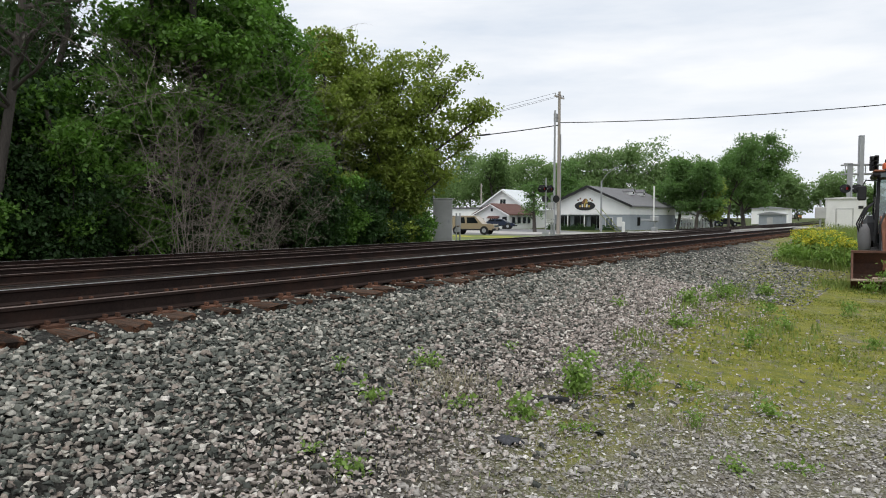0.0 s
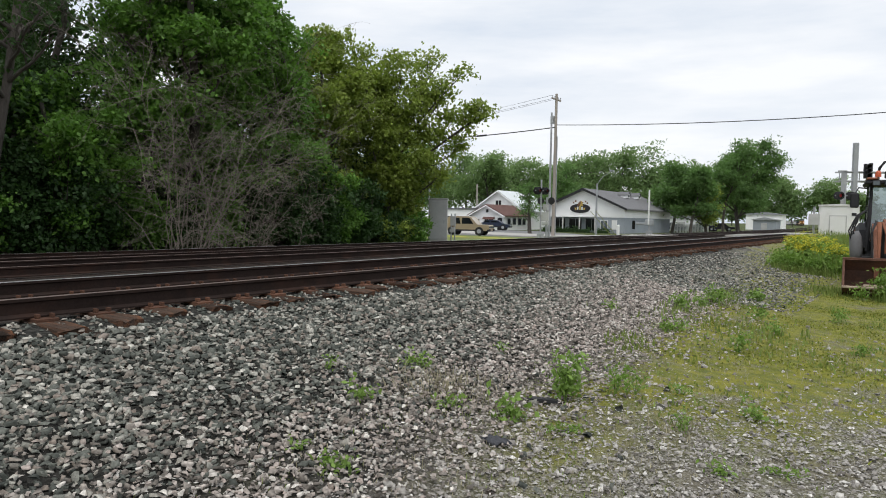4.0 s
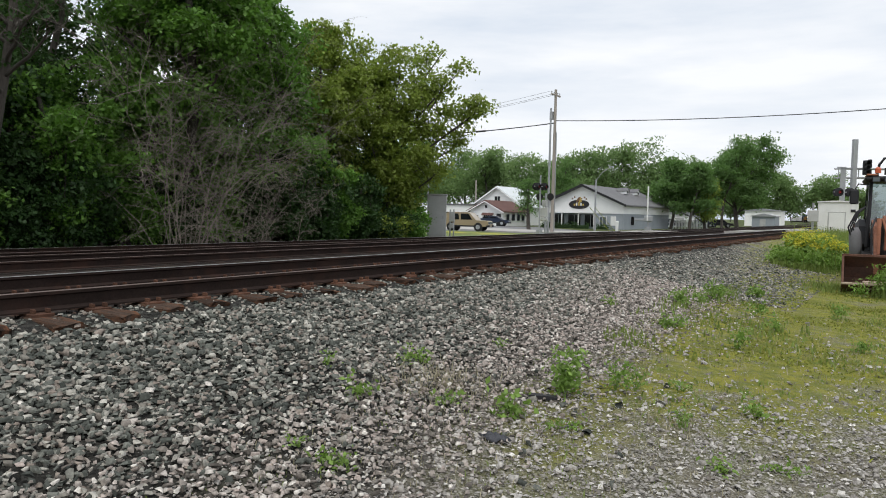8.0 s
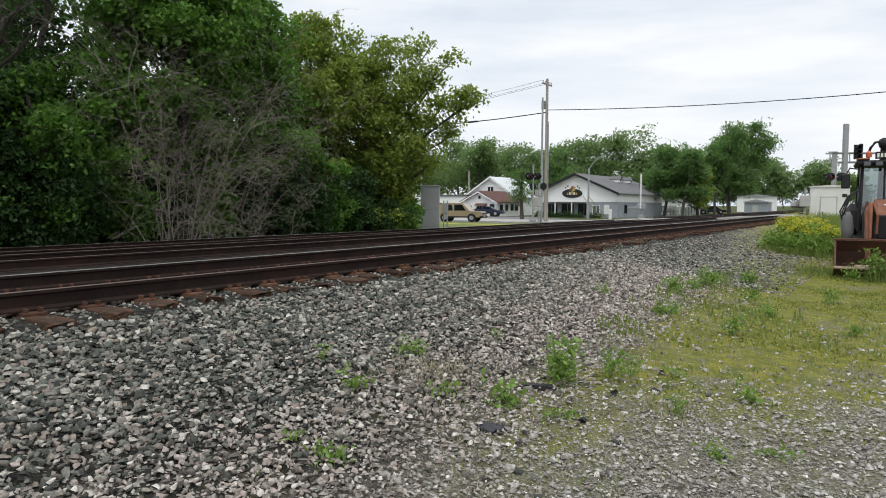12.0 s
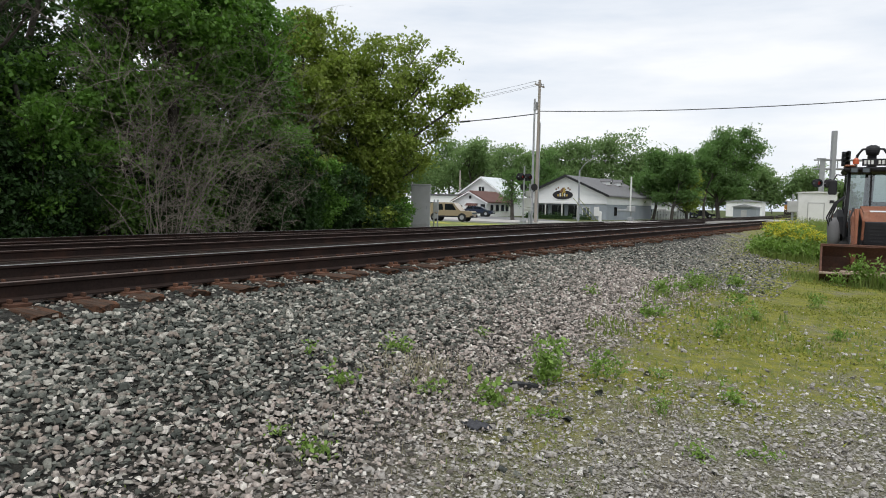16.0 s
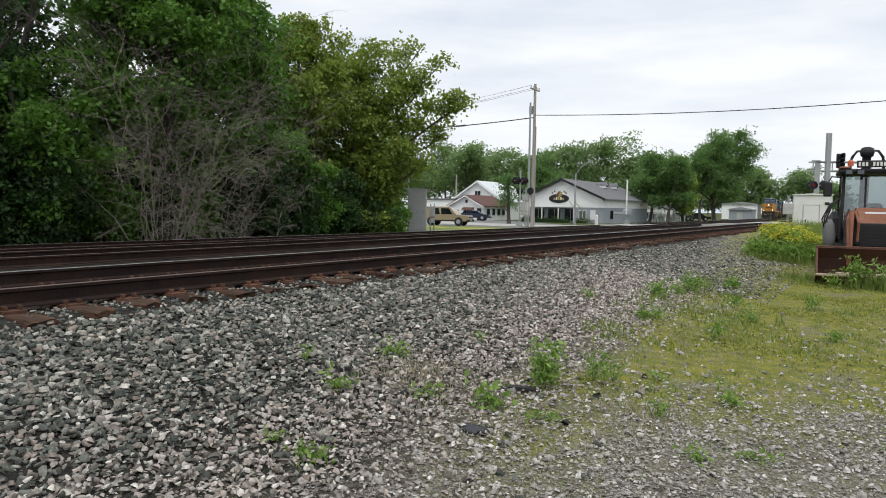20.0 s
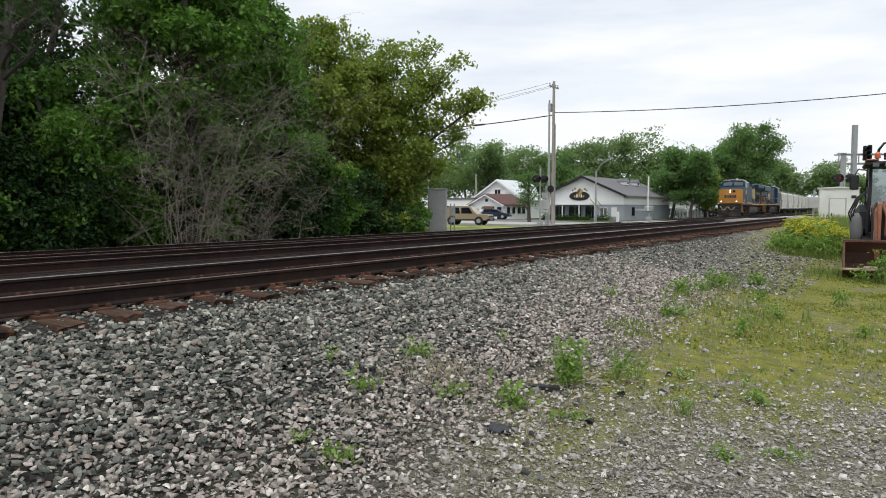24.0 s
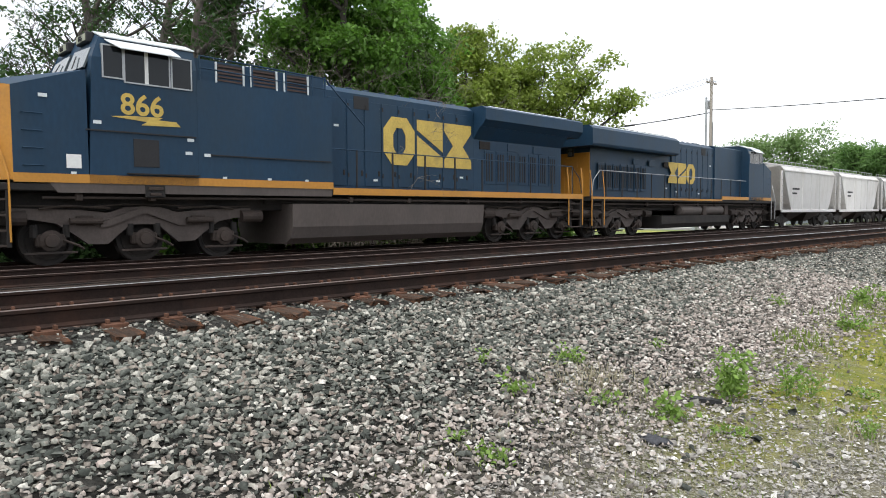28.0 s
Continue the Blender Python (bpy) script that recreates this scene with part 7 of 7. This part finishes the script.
            bz = [(1.10, 3.04), (1.85, 2.98), (1.72, 2.90), (2.60, 2.93), (2.50, 3.03), (2.10, 3.04), (2.2, 3.10), (1.45, 3.08)]
            part("lightning_stripe", Geo().prism(bz, "x", s * 1.502, s * 1.512), M_LETTER, t, "yellow lightning stripe")
            part("grille", Geo().box(s * 1.50, s * 1.512, 1.55, 2.10, 2.0, 2.6, 0.003), M_BLACK, t)
            part("trim_line", Geo().box(s * 1.50, s * 1.53, 0.6, 2.95, 2.71, 2.74), M_BLACK, t)
            part("trim_line", Geo().box(s * 1.50, s * 1.53, 3.3, 6.7, 2.33, 2.36), M_BLACK, t)
            part("data_plate", Geo().box(s * 1.50, s * 1.51, 0.22, 0.50, 1.92, 2.20, 0.003), M_WHITE, t)
            for (a, z) in ((-0.25, 3.30), (2.75, 2.62), (2.7, 2.32), (3.15, 2.30), (0.75, 2.86)):
                part("placard", Geo().box(s * 1.50, s * 1.508, a, a + 0.16, z, z + 0.07), M_SILVER, t)
            part("step", Geo().box(s * 1.46, s * 1.58, 1.4, 3.0, 1.83, 1.86), M_UNDER, t)
            jp = part("jacking_pad", Geo().box(s * 1.40, s * 1.50, 1.78, 2.22, 1.34, 1.615, 0.01), M_UNDER, t)
            part("bracket", Geo().box(s * 1.50, s * 1.53, 1.84, 2.16, 1.50, 1.57, 0.008).box(s * 1.50, s * 1.53, 1.88, 2.12, 1.38, 1.44, 0.008), M_TRUCK, jp)
            for a in (0.3, 3.6, 4.8, 5.9):
                part("placard", Geo().box(s * 1.50, s * 1.508, a, a + 0.1, 1.80, 1.85), M_SILVER, t)
    part("antenna_dome", Geo().lathe([(0.16, 0), (0.15, 0.08), (0.08, 0.14), (0.01, 0.15)], (0.35, 1.6, 4.835 + up), "z", 16), M_WHITE, t)
    part("antenna", Geo().cyl((-0.5, 2.3, 4.82 + up), (-0.5, 2.3, 5.12 + up), 0.015, 6), M_BLACK, t)
    hn = part("horn_bracket", Geo().box(-0.25, 0.25, 7.4, 7.5, 4.553, 4.62, 0.01), M_UNDER, t)
    for q in (-0.18, 0.0, 0.18):
        part("horn_bell", Geo().lathe([(0.02, 0.3), (0.03, 0.1), (0.07, 0.0), (0.075, -0.02)], (q, 7.25, 4.68), "y", 12), M_STEEL, hn)
    for s in (-1, 1):
        for k in range(4):
            part("grab_iron", Geo().tube([(s * 1.49, -0.55, 1.95 + k * 0.34), (s * 1.54, -0.55, 1.95 + k * 0.34), (s * 1.54, -0.2, 1.95 + k * 0.34), (s * 1.49, -0.2, 1.95 + k * 0.34)], 0.012, 5), M_NAVY, t)
        for k in range(9):
            part("roof_lug", Geo().box(s * 0.58, s * 0.68, 7.3 + k * 0.62, 7.5 + k * 0.62, 4.545, 4.60, 0.015), M_NAVY, t)
    # full-width cabinet behind the cab on the leading engine, hood behind it
    he = 13.0 + E if lead else 10.8 + E
    if lead:
        cabi = Geo().prism([(-1.495, 1.62), (1.495, 1.62), (1.495, 4.05), (1.16, 4.08), (1.14, 4.62), (-1.14, 4.62), (-1.16, 4.08), (-1.495, 4.05)], "y", 3.004, 6.78)
        part("equipment_cabinet", cabi, M_NAVY, t)
    else:
        part("equipment_cabinet", Geo().prism([(-1.05, 1.64), (1.05, 1.64), (1.05, 4.5), (0.8, 4.58), (-0.8, 4.58), (-1.05, 4.5)], "y", 3.004, 6.78), M_NAVY, t)
    hood = Geo().prism([(-0.98, 1.64), (0.98, 1.64), (0.98, 4.38), (0.72, 4.55), (-0.72, 4.55), (-0.98, 4.38)], "y", 6.784, he)
    part("long_hood", hood, M_NAVY, t)
    rad = Geo().prism([(-0.98, 1.64), (0.98, 1.64), (0.98, 3.45), (1.3, 3.86), (-1.3, 3.86), (-0.98, 3.45)], "y", he + 0.004, 18.1 + E)
    if not lead:
        rad = Geo().prism([(-0.92, 1.64), (0.92, 1.64), (0.92, 3.70), (-0.92, 3.70)], "y", he + 0.004, 18.1 + E)
    part("radiator_compartment", rad, M_NAVY, t)
    wing = Geo().prism([(-1.3, 3.864), (1.3, 3.864), (1.5, 4.08), (1.5, 4.46), (1.35, 4.54), (-1.35, 4.54), (-1.5, 4.46), (-1.5, 4.08)], "y", he + 0.05, 18.85 + E)
    if not lead:
        wing = Geo().prism([(-1.46, 3.704), (1.46, 3.704), (1.5, 3.80), (1.5, 4.40), (1.3, 4.54), (-1.3, 4.54), (-1.5, 4.40), (-1.5, 3.80)], "y", he + 0.3, 18.85 + E)
    part("radiator_wing", wing, M_NAVY, t, "overhanging radiator housing")
    for k in range(12):
        part("radiator_screen", Geo().box(-1.15, 1.15, he + 0.75 + k * 0.42, he + 1.0 + k * 0.42, 4.602, 4.63), M_UNDER, t)
    part("radiator_fan_grille", Geo().box(-1.2, 1.2, he + 0.6, 18.2 + E, 4.545, 4.60, 0.02), M_SILVER, t, "pale radiator grille on the roof")
    part("exhaust_stack", Geo().box(-0.4, 0.4, 11.0, 12.2, 4.553, 4.70, 0.04), M_UNDER, t)
    part("end_panel", Geo().box(-0.9, 0.9, 18.104 + E, 18.14 + E, 1.66, 3.5, 0.01), M_GOLD, t, "golden yellow hood end")
    part("end_door", Geo().box(-0.32, 0.32, 18.144 + E, 18.165 + E, 1.7, 3.3, 0.01), M_GOLD, t)
    eh = part("headlight_housing", Geo().box(-0.16, 0.16, 18.145 + E, 18.20 + E, 3.35, 3.8, 0.02), M_BLACK, t)
    for z in (3.47, 3.68):
        part("headlight", Geo().lathe([(0.105, -0.04), (0.10, 0.0), (0.02, 0.005)], (0, 18.235 + E, z), "y", 14), M_GLASSL, eh)
    for s in (-1, 1):
        hx = 0.98
        # doors and louvres of the hood
        y = 7.0
        while y < he - 0.6:
            hdoor = part("hood_door", Geo().box(s * hx, s * (hx + 0.022), y + 0.02, y + 0.60, 1.75, 4.2, 0.006), M_NAVY, t)
            part("latch", Geo().box(s * (hx + 0.022), s * (hx + 0.045), y + 0.5, y + 0.56, 2.05, 2.2, 0.006).box(s * (hx + 0.022), s * (hx + 0.04), y + 0.03, y + 0.07, 2.0, 2.12).box(s * (hx + 0.022), s * (hx + 0.04), y + 0.03, y + 0.07, 3.96, 4.08), M_UNDER, hdoor)
            y += 0.64
        for y in np.arange(he + (0.55 if lead else 2.6), 17.6 + E, 0.62):
            lv = part("radiator_louvre", Geo().box(s * hx, s * (hx + 0.02), y, y + 0.5, 1.95, 3.1, 0.006), M_NAVY, t)
            for q in (0.08, 0.22, 0.36):
                part("slat", Geo().box(s * (hx + 0.02), s * (hx + 0.035), y + q, y + q + 0.06, 2.05, 3.0), M_BLACK, lv)
        if lead:
            for a in (3.62, 4.55, 5.50):
                v = part("intake_louvre", Geo().box(s * 1.142, s * 1.15, a + 0.07, a + 0.72, 4.12, 4.58), M_BLACK, t, "dark louvred intake with pale edges")
                for q in (a, a + 0.72):
                    part("frame_edge", Geo().box(s * 1.145, s * 1.185, q + 0.015, q + 0.055, 4.10, 4.60), M_SILVER, v)
                for k in range(5):
                    part("slat", Geo().box(s * 1.152, s * 1.175, a + 0.075, a + 0.715, 4.16 + k * 0.085, 4.20 + k * 0.085), mat_slat, v)
            r = Geo().tube([(s * 1.45, 3.1, 4.62), (s * 1.45, 6.6, 4.55)], 0.02, 6)
            r.tube([(s * 1.45, 3.1, 4.35), (s * 1.45, 6.6, 4.28)], 0.018, 6)
            r.tube([(s * 1.45, 6.6, 4.55), (s * 1.49, 7.9, 3.4)], 0.02, 6)
            for y in (3.1, 4.45, 5.4, 6.2, 6.6):
                r.tube([(s * 1.45, y, 4.6), (s * 1.47, y, 3.85)], 0.025, 6)
            part("upper_handrail", r, M_NAVY, t)
        part("hood_window", Geo().box(s * (hx + 0.02), s * (hx + 0.03), 7.9, 8.45, 3.95, 4.32, 0.004), M_BLACK, t)
        for k in range(3):
            part("access_plate", Geo().box(s * hx, s * (hx + 0.03), he + 0.3 + k * 1.5, he + 0.85 + k * 1.5, 3.14, 3.4, 0.006), M_NAVY if k else M_UNDER, t)
        for a, z in ((7.2, 3.4), (12.3, 2.1), (11.2, 1.95), (8.6, 1.9)):
            part("placard", Geo().box(s * (hx + 0.022), s * (hx + 0.03), a, a + 0.16, z, z + 0.06), M_SILVER, t)
        # emblem on the hood
        if lead:
            emblem(t, s * (hx + 0.0245), 9.0, 12.85, 2.42, 3.86, "faded yellow railroad mark")
        else:
            emblem(t, s * (hx + 0.0245), 8.7 + E * 0.5, 11.7 + E * 0.5, 2.4, 3.42, "faded yellow railroad mark")
        # handrails
        h0 = 6.75 if lead else 3.3
        zt = 2.72
        hr = Geo().tube([(s * 1.44, h0, zt), (s * 1.44, 18.2 + E, zt), (s * 1.44, 18.7 + E, 2.3), (s * 1.46, 18.85 + E, 1.7)], 0.019, 6)
        part("handrail", hr, M_NAVY if lead else M_STEEL, t)
        for y in np.arange(h0 + 0.9, 18.3 + E, 1.32):
            part("stanchion", Geo().box(s * 1.43, s * 1.46, y - 0.025, y + 0.025, 1.64, zt), M_BLACK, t)
        # fuel tank and air tanks below the frame
        # step wells
        for (ya, yb) in ((-1.45, -0.76), (yr - 0.95, yr - 0.05)):
            st = part("step_well", Geo().box(s * 1.42, s * 1.47, ya + 0.02, ya + 0.10, 0.35, 1.6).box(s * 1.42, s * 1.47, yb - 0.10, yb - 0.02, 0.35, 1.6).box(s * 0.95, s * 1.0, ya, yb, 0.35, 1.45), M_UNDER, t)
            for z in (0.36, 0.66, 0.96, 1.26):
                part("step", Geo().box(s * 1.0, s * 1.46, ya + 0.1, yb - 0.1, z, z + 0.035), M_TRUCK, st)
        gr = M_GOLD if lead else M_STEEL
        for a, b in (((-0.80, 0.45), (-0.78, 2.55)), ((-1.45, 0.5), (-1.35, 2.60))):
            part("grab_rail", Geo().tube([(s * 1.49, a[0], a[1]), (s * 1.49, a[0], 1.7), (s * 1.38, b[0] - 0.1, b[1] - 0.4), (s * 1.25, b[0] - 0.25, b[1])], 0.02, 6), gr, t, "yellow grab rail")
        for y in (yr - 0.98, yr - 0.03):
            part("grab_rail", Geo().tube([(s * 1.49, y, 0.45), (s * 1.49, y, 1.8), (s * 1.40, y, 2.7)], 0.02, 6), M_GOLD, t, "yellow grab rail")
    part("fuel_tank", Geo().prism([(-1.3, 0.32), (-1.42, 0.62), (-1.45, 1.22), (1.45, 1.22), (1.42, 0.62), (1.3, 0.32), (1.05, 0.16), (-1.05, 0.16)], "y", 5.55, 13.0 + E * 0.5) if lead else
         Geo().prism([(-1.2, 0.2), (-1.38, 0.42), (-1.38, 0.80), (1.38, 0.80), (1.38, 0.42), (1.2, 0.2)], "y", 5.6, 12.6 + E), M_TANK if lead else M_UNDER, t, "long dusty fuel tank" if lead else "")
    if not lead:
        for s in (-1, 1):
            for a in (6.2, 9.0):
                part("tank_bracket", Geo().box(s * 1.05, s * 1.36, a - 0.55, a - 0.1, 0.804, 1.36, 0.02), M_TRUCK, t)
                part("air_reservoir", Geo().lathe([(0.05, 0), (0.22, 0.06), (0.26, 0.16), (0.26, 2.3), (0.22, 2.42), (0.05, 2.48)], (s * 1.15, a, 1.06), "y", 18), M_TANK, t)
    part("tank_hanger", Geo().box(-1.0, 1.0, 5.0, 13.4 + E, 1.225, 1.44), M_UNDER, t)
    pp = Geo()
    for s in (-1, 1):
        pp.tube([(s * 1.35, -0.2, 1.32), (s * 1.38, 5.2, 1.34), (s * 1.38, 13.5 + E, 1.33), (s * 1.36, 18.5 + E, 1.34)], 0.03, 6)
        for y in (0.4, 1.9, 7.4, 9.6, 12.2, 15.0):
            pp.box(s * 1.30, s * 1.42, y, y + 0.14, 1.26, 1.42, 0.02)
    part("brake_pipe", pp, M_TRUCK, t)
    for yc in (1.9, 16.2 + E):
        loco_truck(t, yc)
        for k in (-1.9, 0, 1.9):
            wheelset(t, yc + k)
    # pilot, plough, coupler, hoses
    part("pilot", Geo().box(-1.45, 1.45, -1.62, -1.555, 0.95, 1.60, 0.02), M_UNDER, t)
    part("plough", Geo().add([(-1.45, -1.60, 0.98), (1.45, -1.60, 0.98), (1.40, -1.66, 0.12), (-1.40, -1.66, 0.12), (0, -2.15, 0.12), (0, -1.85, 0.72), (-1.4, -1.60, 0.12), (1.4, -1.60, 0.12)],
                             [(0, 5, 4, 3), (5, 1, 2, 4), (0, 1, 5), (3, 4, 2), (0, 3, 6), (1, 7, 2), (0, 6, 7, 1), (3, 2, 7, 6)]), M_UNDER, t, "dark grimy snow plough")
    for y, d in ((-1.62, -1), (yr, 1)):
        part("coupler", Geo().box(-0.12, 0.12, y, y + d * 0.55, 0.76, 1.0, 0.03).box(-0.2, 0.2, y + d * 0.45, y + d * 0.72, 0.72, 1.04, 0.06), M_UNDER, t)
    if lead:
        part("air_hose", Geo().tube([(-1.15 + 1.9 * f, -1.74, 0.98 + 0.26 * math.cos(f * 4 * math.pi) * (1 - 0.3 * f)) for f in np.linspace(0, 1, 25)], 0.03, 8), mat("pale_yellow_hose", (0.5, 0.46, 0.28), 0.6, bump=0), t, "pale yellow air hose", smooth=True)
        for s in (-1, 1):
            dl = part("ditch_light", Geo().lathe([(0.14, 0.12), (0.15, 0.0), (0.12, -0.02)], (s * 0.95 - 0.1, -1.5, 1.92), "y", 16), M_BLACK, t)
            part("lens", Geo().lathe([(0.02, -0.04), (0.085, -0.03), (0.09, 0.0)], (s * 0.95 - 0.1, -1.505, 1.92), "y", 16), M_LAMP, dl, "lit ditch light")
            part("front_rail", Geo().tube([(s * 0.3, -1.52, 1.62), (s * 0.3, -1.52, 2.62), (s * 1.0, -1.52, 2.62), (s * 1.32, -1.5, 1.9), (s * 1.35, -1.5, 1.62)], 0.02, 6), M_GOLD, t, "yellow end railing")
    part("rear_rail", Geo().tube([(-1.0, yr - 0.1, 1.62), (-1.0, yr - 0.1, 2.6), (-0.3, yr - 0.1, 2.6), (-0.3, yr - 0.1, 1.62)], 0.02, 6).tube([(1.0, yr - 0.1, 1.62), (1.0, yr - 0.1, 2.6), (0.3, yr - 0.1, 2.6), (0.3, yr - 0.1, 1.62)], 0.02, 6), M_GOLD, t)
    for ch in t.children:
        if ch.name.split(".")[0] not in ("truck", "wheelset", "coupler", "plough"):
            ch.matrix_basis = Matrix.Translation((0, 0, 0.09)) @ ch.matrix_basis
    return t


mat_slat = mat("rusty_louvre_slat", (0.07, 0.045, 0.04), 0.8, bump=0.05)
loco_1 = locomotive(True)
loco_2 = locomotive(False, 1.0)


def hopper(idx):
    t = thing("hopper_car", Matrix(), "pale grey covered hopper freight car", "freight car", "hopper cars")
    L = 12.2
    body = Geo()
    sec = [(-1.5, 1.15), (-1.52, 1.6), (-1.52, 3.75), (-1.30, 4.02), (-0.6, 4.14), (0.6, 4.14), (1.30, 4.02), (1.52, 3.75), (1.52, 1.6), (1.5, 1.15)]
    n = len(sec)
    ends = []
    for y, cut in ((0.55, 1), (L - 0.55, -1)):
        ends.append([(x, y + cut * max(0.0, (3.0 - z)) * 0.85, z) for x, z in sec])
    body.add(ends[0] + ends[1], [tuple(range(n))[::-1], tuple(range(n, 2 * n))] + [(i, (i + 1) % n, n + (i + 1) % n, n + i) for i in range(n)])
    part("body", body, M_HOPPER, t)
    for s in (-1, 1):
        part("side_sill", Geo().box(s * 1.45, s * 1.56, 0.25, L - 0.25, 1.0, 1.18, 0.02), M_HOPPER, t)
        part("top_chord", Geo().box(s * 1.50, s * 1.56, 0.6, L - 0.6, 3.68, 3.78, 0.01), M_HOPPER, t)
        for y in (4.2, 6.1, 8.0):
            part("side_post", Geo().box(s * 1.515, s * 1.545, y - 0.04, y + 0.04, 1.2, 3.68), M_HOPPER, t)
        for y in (0.30, L - 0.30):
            part("corner_post", Geo().box(s * 1.42, s * 1.52, y - 0.07, y + 0.07, 1.18, 3.7), M_HOPPER, t)
            la = Geo()
            for k in range(7):
                la.cyl((s * 1.54, y - 0.22, 1.3 + k * 0.36), (s * 1.54, y + 0.22, 1.3 + k * 0.36), 0.014, 5)
            part("ladder", la, M_STEEL, t)
        rw = Geo().tube([(s * 0.95, 0.4, 4.38), (s * 0.95, L - 0.4, 4.38)], 0.018, 5)
        for y in np.arange(0.5, L - 0.4, 0.8):
            rw.tube([(s * 0.95, y, 4.14), (s * 0.95, y, 4.38)], 0.015, 4)
        part("roof_railing", rw, M_STEEL, t)
    part("mark", Geo().box(1.524, 1.532, 2.2, 3.6, 2.5, 2.62), M_BLACK, t, "dark stencilled data")
    part("mark", Geo().box(1.524, 1.532, 2.2, 3.1, 2.2, 2.32), M_BLACK, t)
    part("roof_walk", Geo().box(-0.35, 0.35, 0.3, L - 0.3, 4.18, 4.22), M_STEEL, t)
    part("hatch", Geo().box(-0.3, 0.3, 1.0, L - 1.0, 4.225, 4.30, 0.02), M_HOPPER, t)
    for yc in (4.1, 8.1):
        part("hopper_bay", Geo().add([(-1.3, yc - 1.9, 1.149), (1.3, yc - 1.9, 1.149), (1.3, yc + 1.9, 1.149), (-1.3, yc + 1.9, 1.149), (-0.5, yc - 0.35, 0.35), (0.5, yc - 0.35, 0.35), (0.5, yc + 0.35, 0.35), (-0.5, yc + 0.35, 0.35)],
                                     [(0, 1, 2, 3), (4, 7, 6, 5), (0, 4, 5, 1), (1, 5, 6, 2), (2, 6, 7, 3), (3, 7, 4, 0)]), M_TRUCK, t)
    part("center_sill", Geo().box(-0.25, 0.25, 0.0, L, 0.75, 1.1, 0.02), M_UNDER, t)
    for y, d in ((0.0, -1), (L, 1)):
        part("coupler", Geo().box(-0.12, 0.12, y, y + d * 0.35, 0.76, 1.0, 0.03), M_UNDER, t)
    for yc in (1.7, L - 1.7):
        g = Geo()
        for s in (-1, 1):
            g.prism([(yc - 1.1, 0.42), (yc - 1.1, 0.58), (yc - 0.4, 0.74), (yc + 0.4, 0.74), (yc + 1.1, 0.58), (yc + 1.1, 0.42), (yc + 0.5, 0.30), (yc - 0.5, 0.30)], "x", s * 0.92, s * 1.05)
            for q in (-0.18, 0, 0.18):
                g.cyl((s * 1.0, yc + q, 0.32), (s * 1.0, yc + q, 0.7), 0.07, 8)
        g.box(-1.0, 1.0, yc - 0.2, yc + 0.2, 0.45, 0.74, 0.03)
        tk = part("bogie", g, M_UNDER, t)
        for q in (-0.86, 0.86):
            wg = Geo()
            for s in (-1, 1):
                wg.lathe([(0.10, s * 0.64), (0.44, s * 0.67), (0.485, s * 0.69), (0.46, s * 0.72), (0.455, s * 0.80), (0.36, s * 0.79), (0.1, s * 0.82)], (0, yc + q, 0.455), "x", 20)
            wg.cyl((-0.7, yc + q, 0.455), (0.7, yc + q, 0.455), 0.075, 8)
            part("wheelset", wg, M_UNDER, tk)
    return t


cars = [hopper(0)]
for k in range(1, 11):
    cars.append(copy_thing(cars[0], Matrix()))


# the leading locomotive's place along the line, by the second
T_KEYS = (0.0, 20.0, 23.0, 24.0, 25.0, 26.0, 27.0, 28.0)
Y_KEYS = (645.0, 187.0, 119.0, 97.6, 75.6, 52.0, 27.5, 3.6)


def rail_pose(y, turned, half):
    """On the far track: origin at y, the other end of the car on the rails too."""
    x = far_x(y)
    yaw = math.degrees(math.atan((x - far_x(y + 2 * half)) / (2 * half)))
    return pose(x, y, far_z(y + half), 0, 0, yaw) @ (pose(0, 0, 0, 0, 0, 180) if turned else Matrix())


def motions():
    consist = [(loco_1, 0.0, False, 9.0), (loco_2, 39.4, True, -9.5)]
    consist += [(c, 41.75 + 12.9 * i, False, 6.1) for i, c in enumerate(cars)]
    for ob, back, turned, half in consist:
        rows = []
        for t in np.arange(0, 28.01, 1.0):
            rows.append((float(t), rail_pose(float(np.interp(t, T_KEYS, Y_KEYS)) + back, turned, half)))
        walk(ob, rows)


motions()
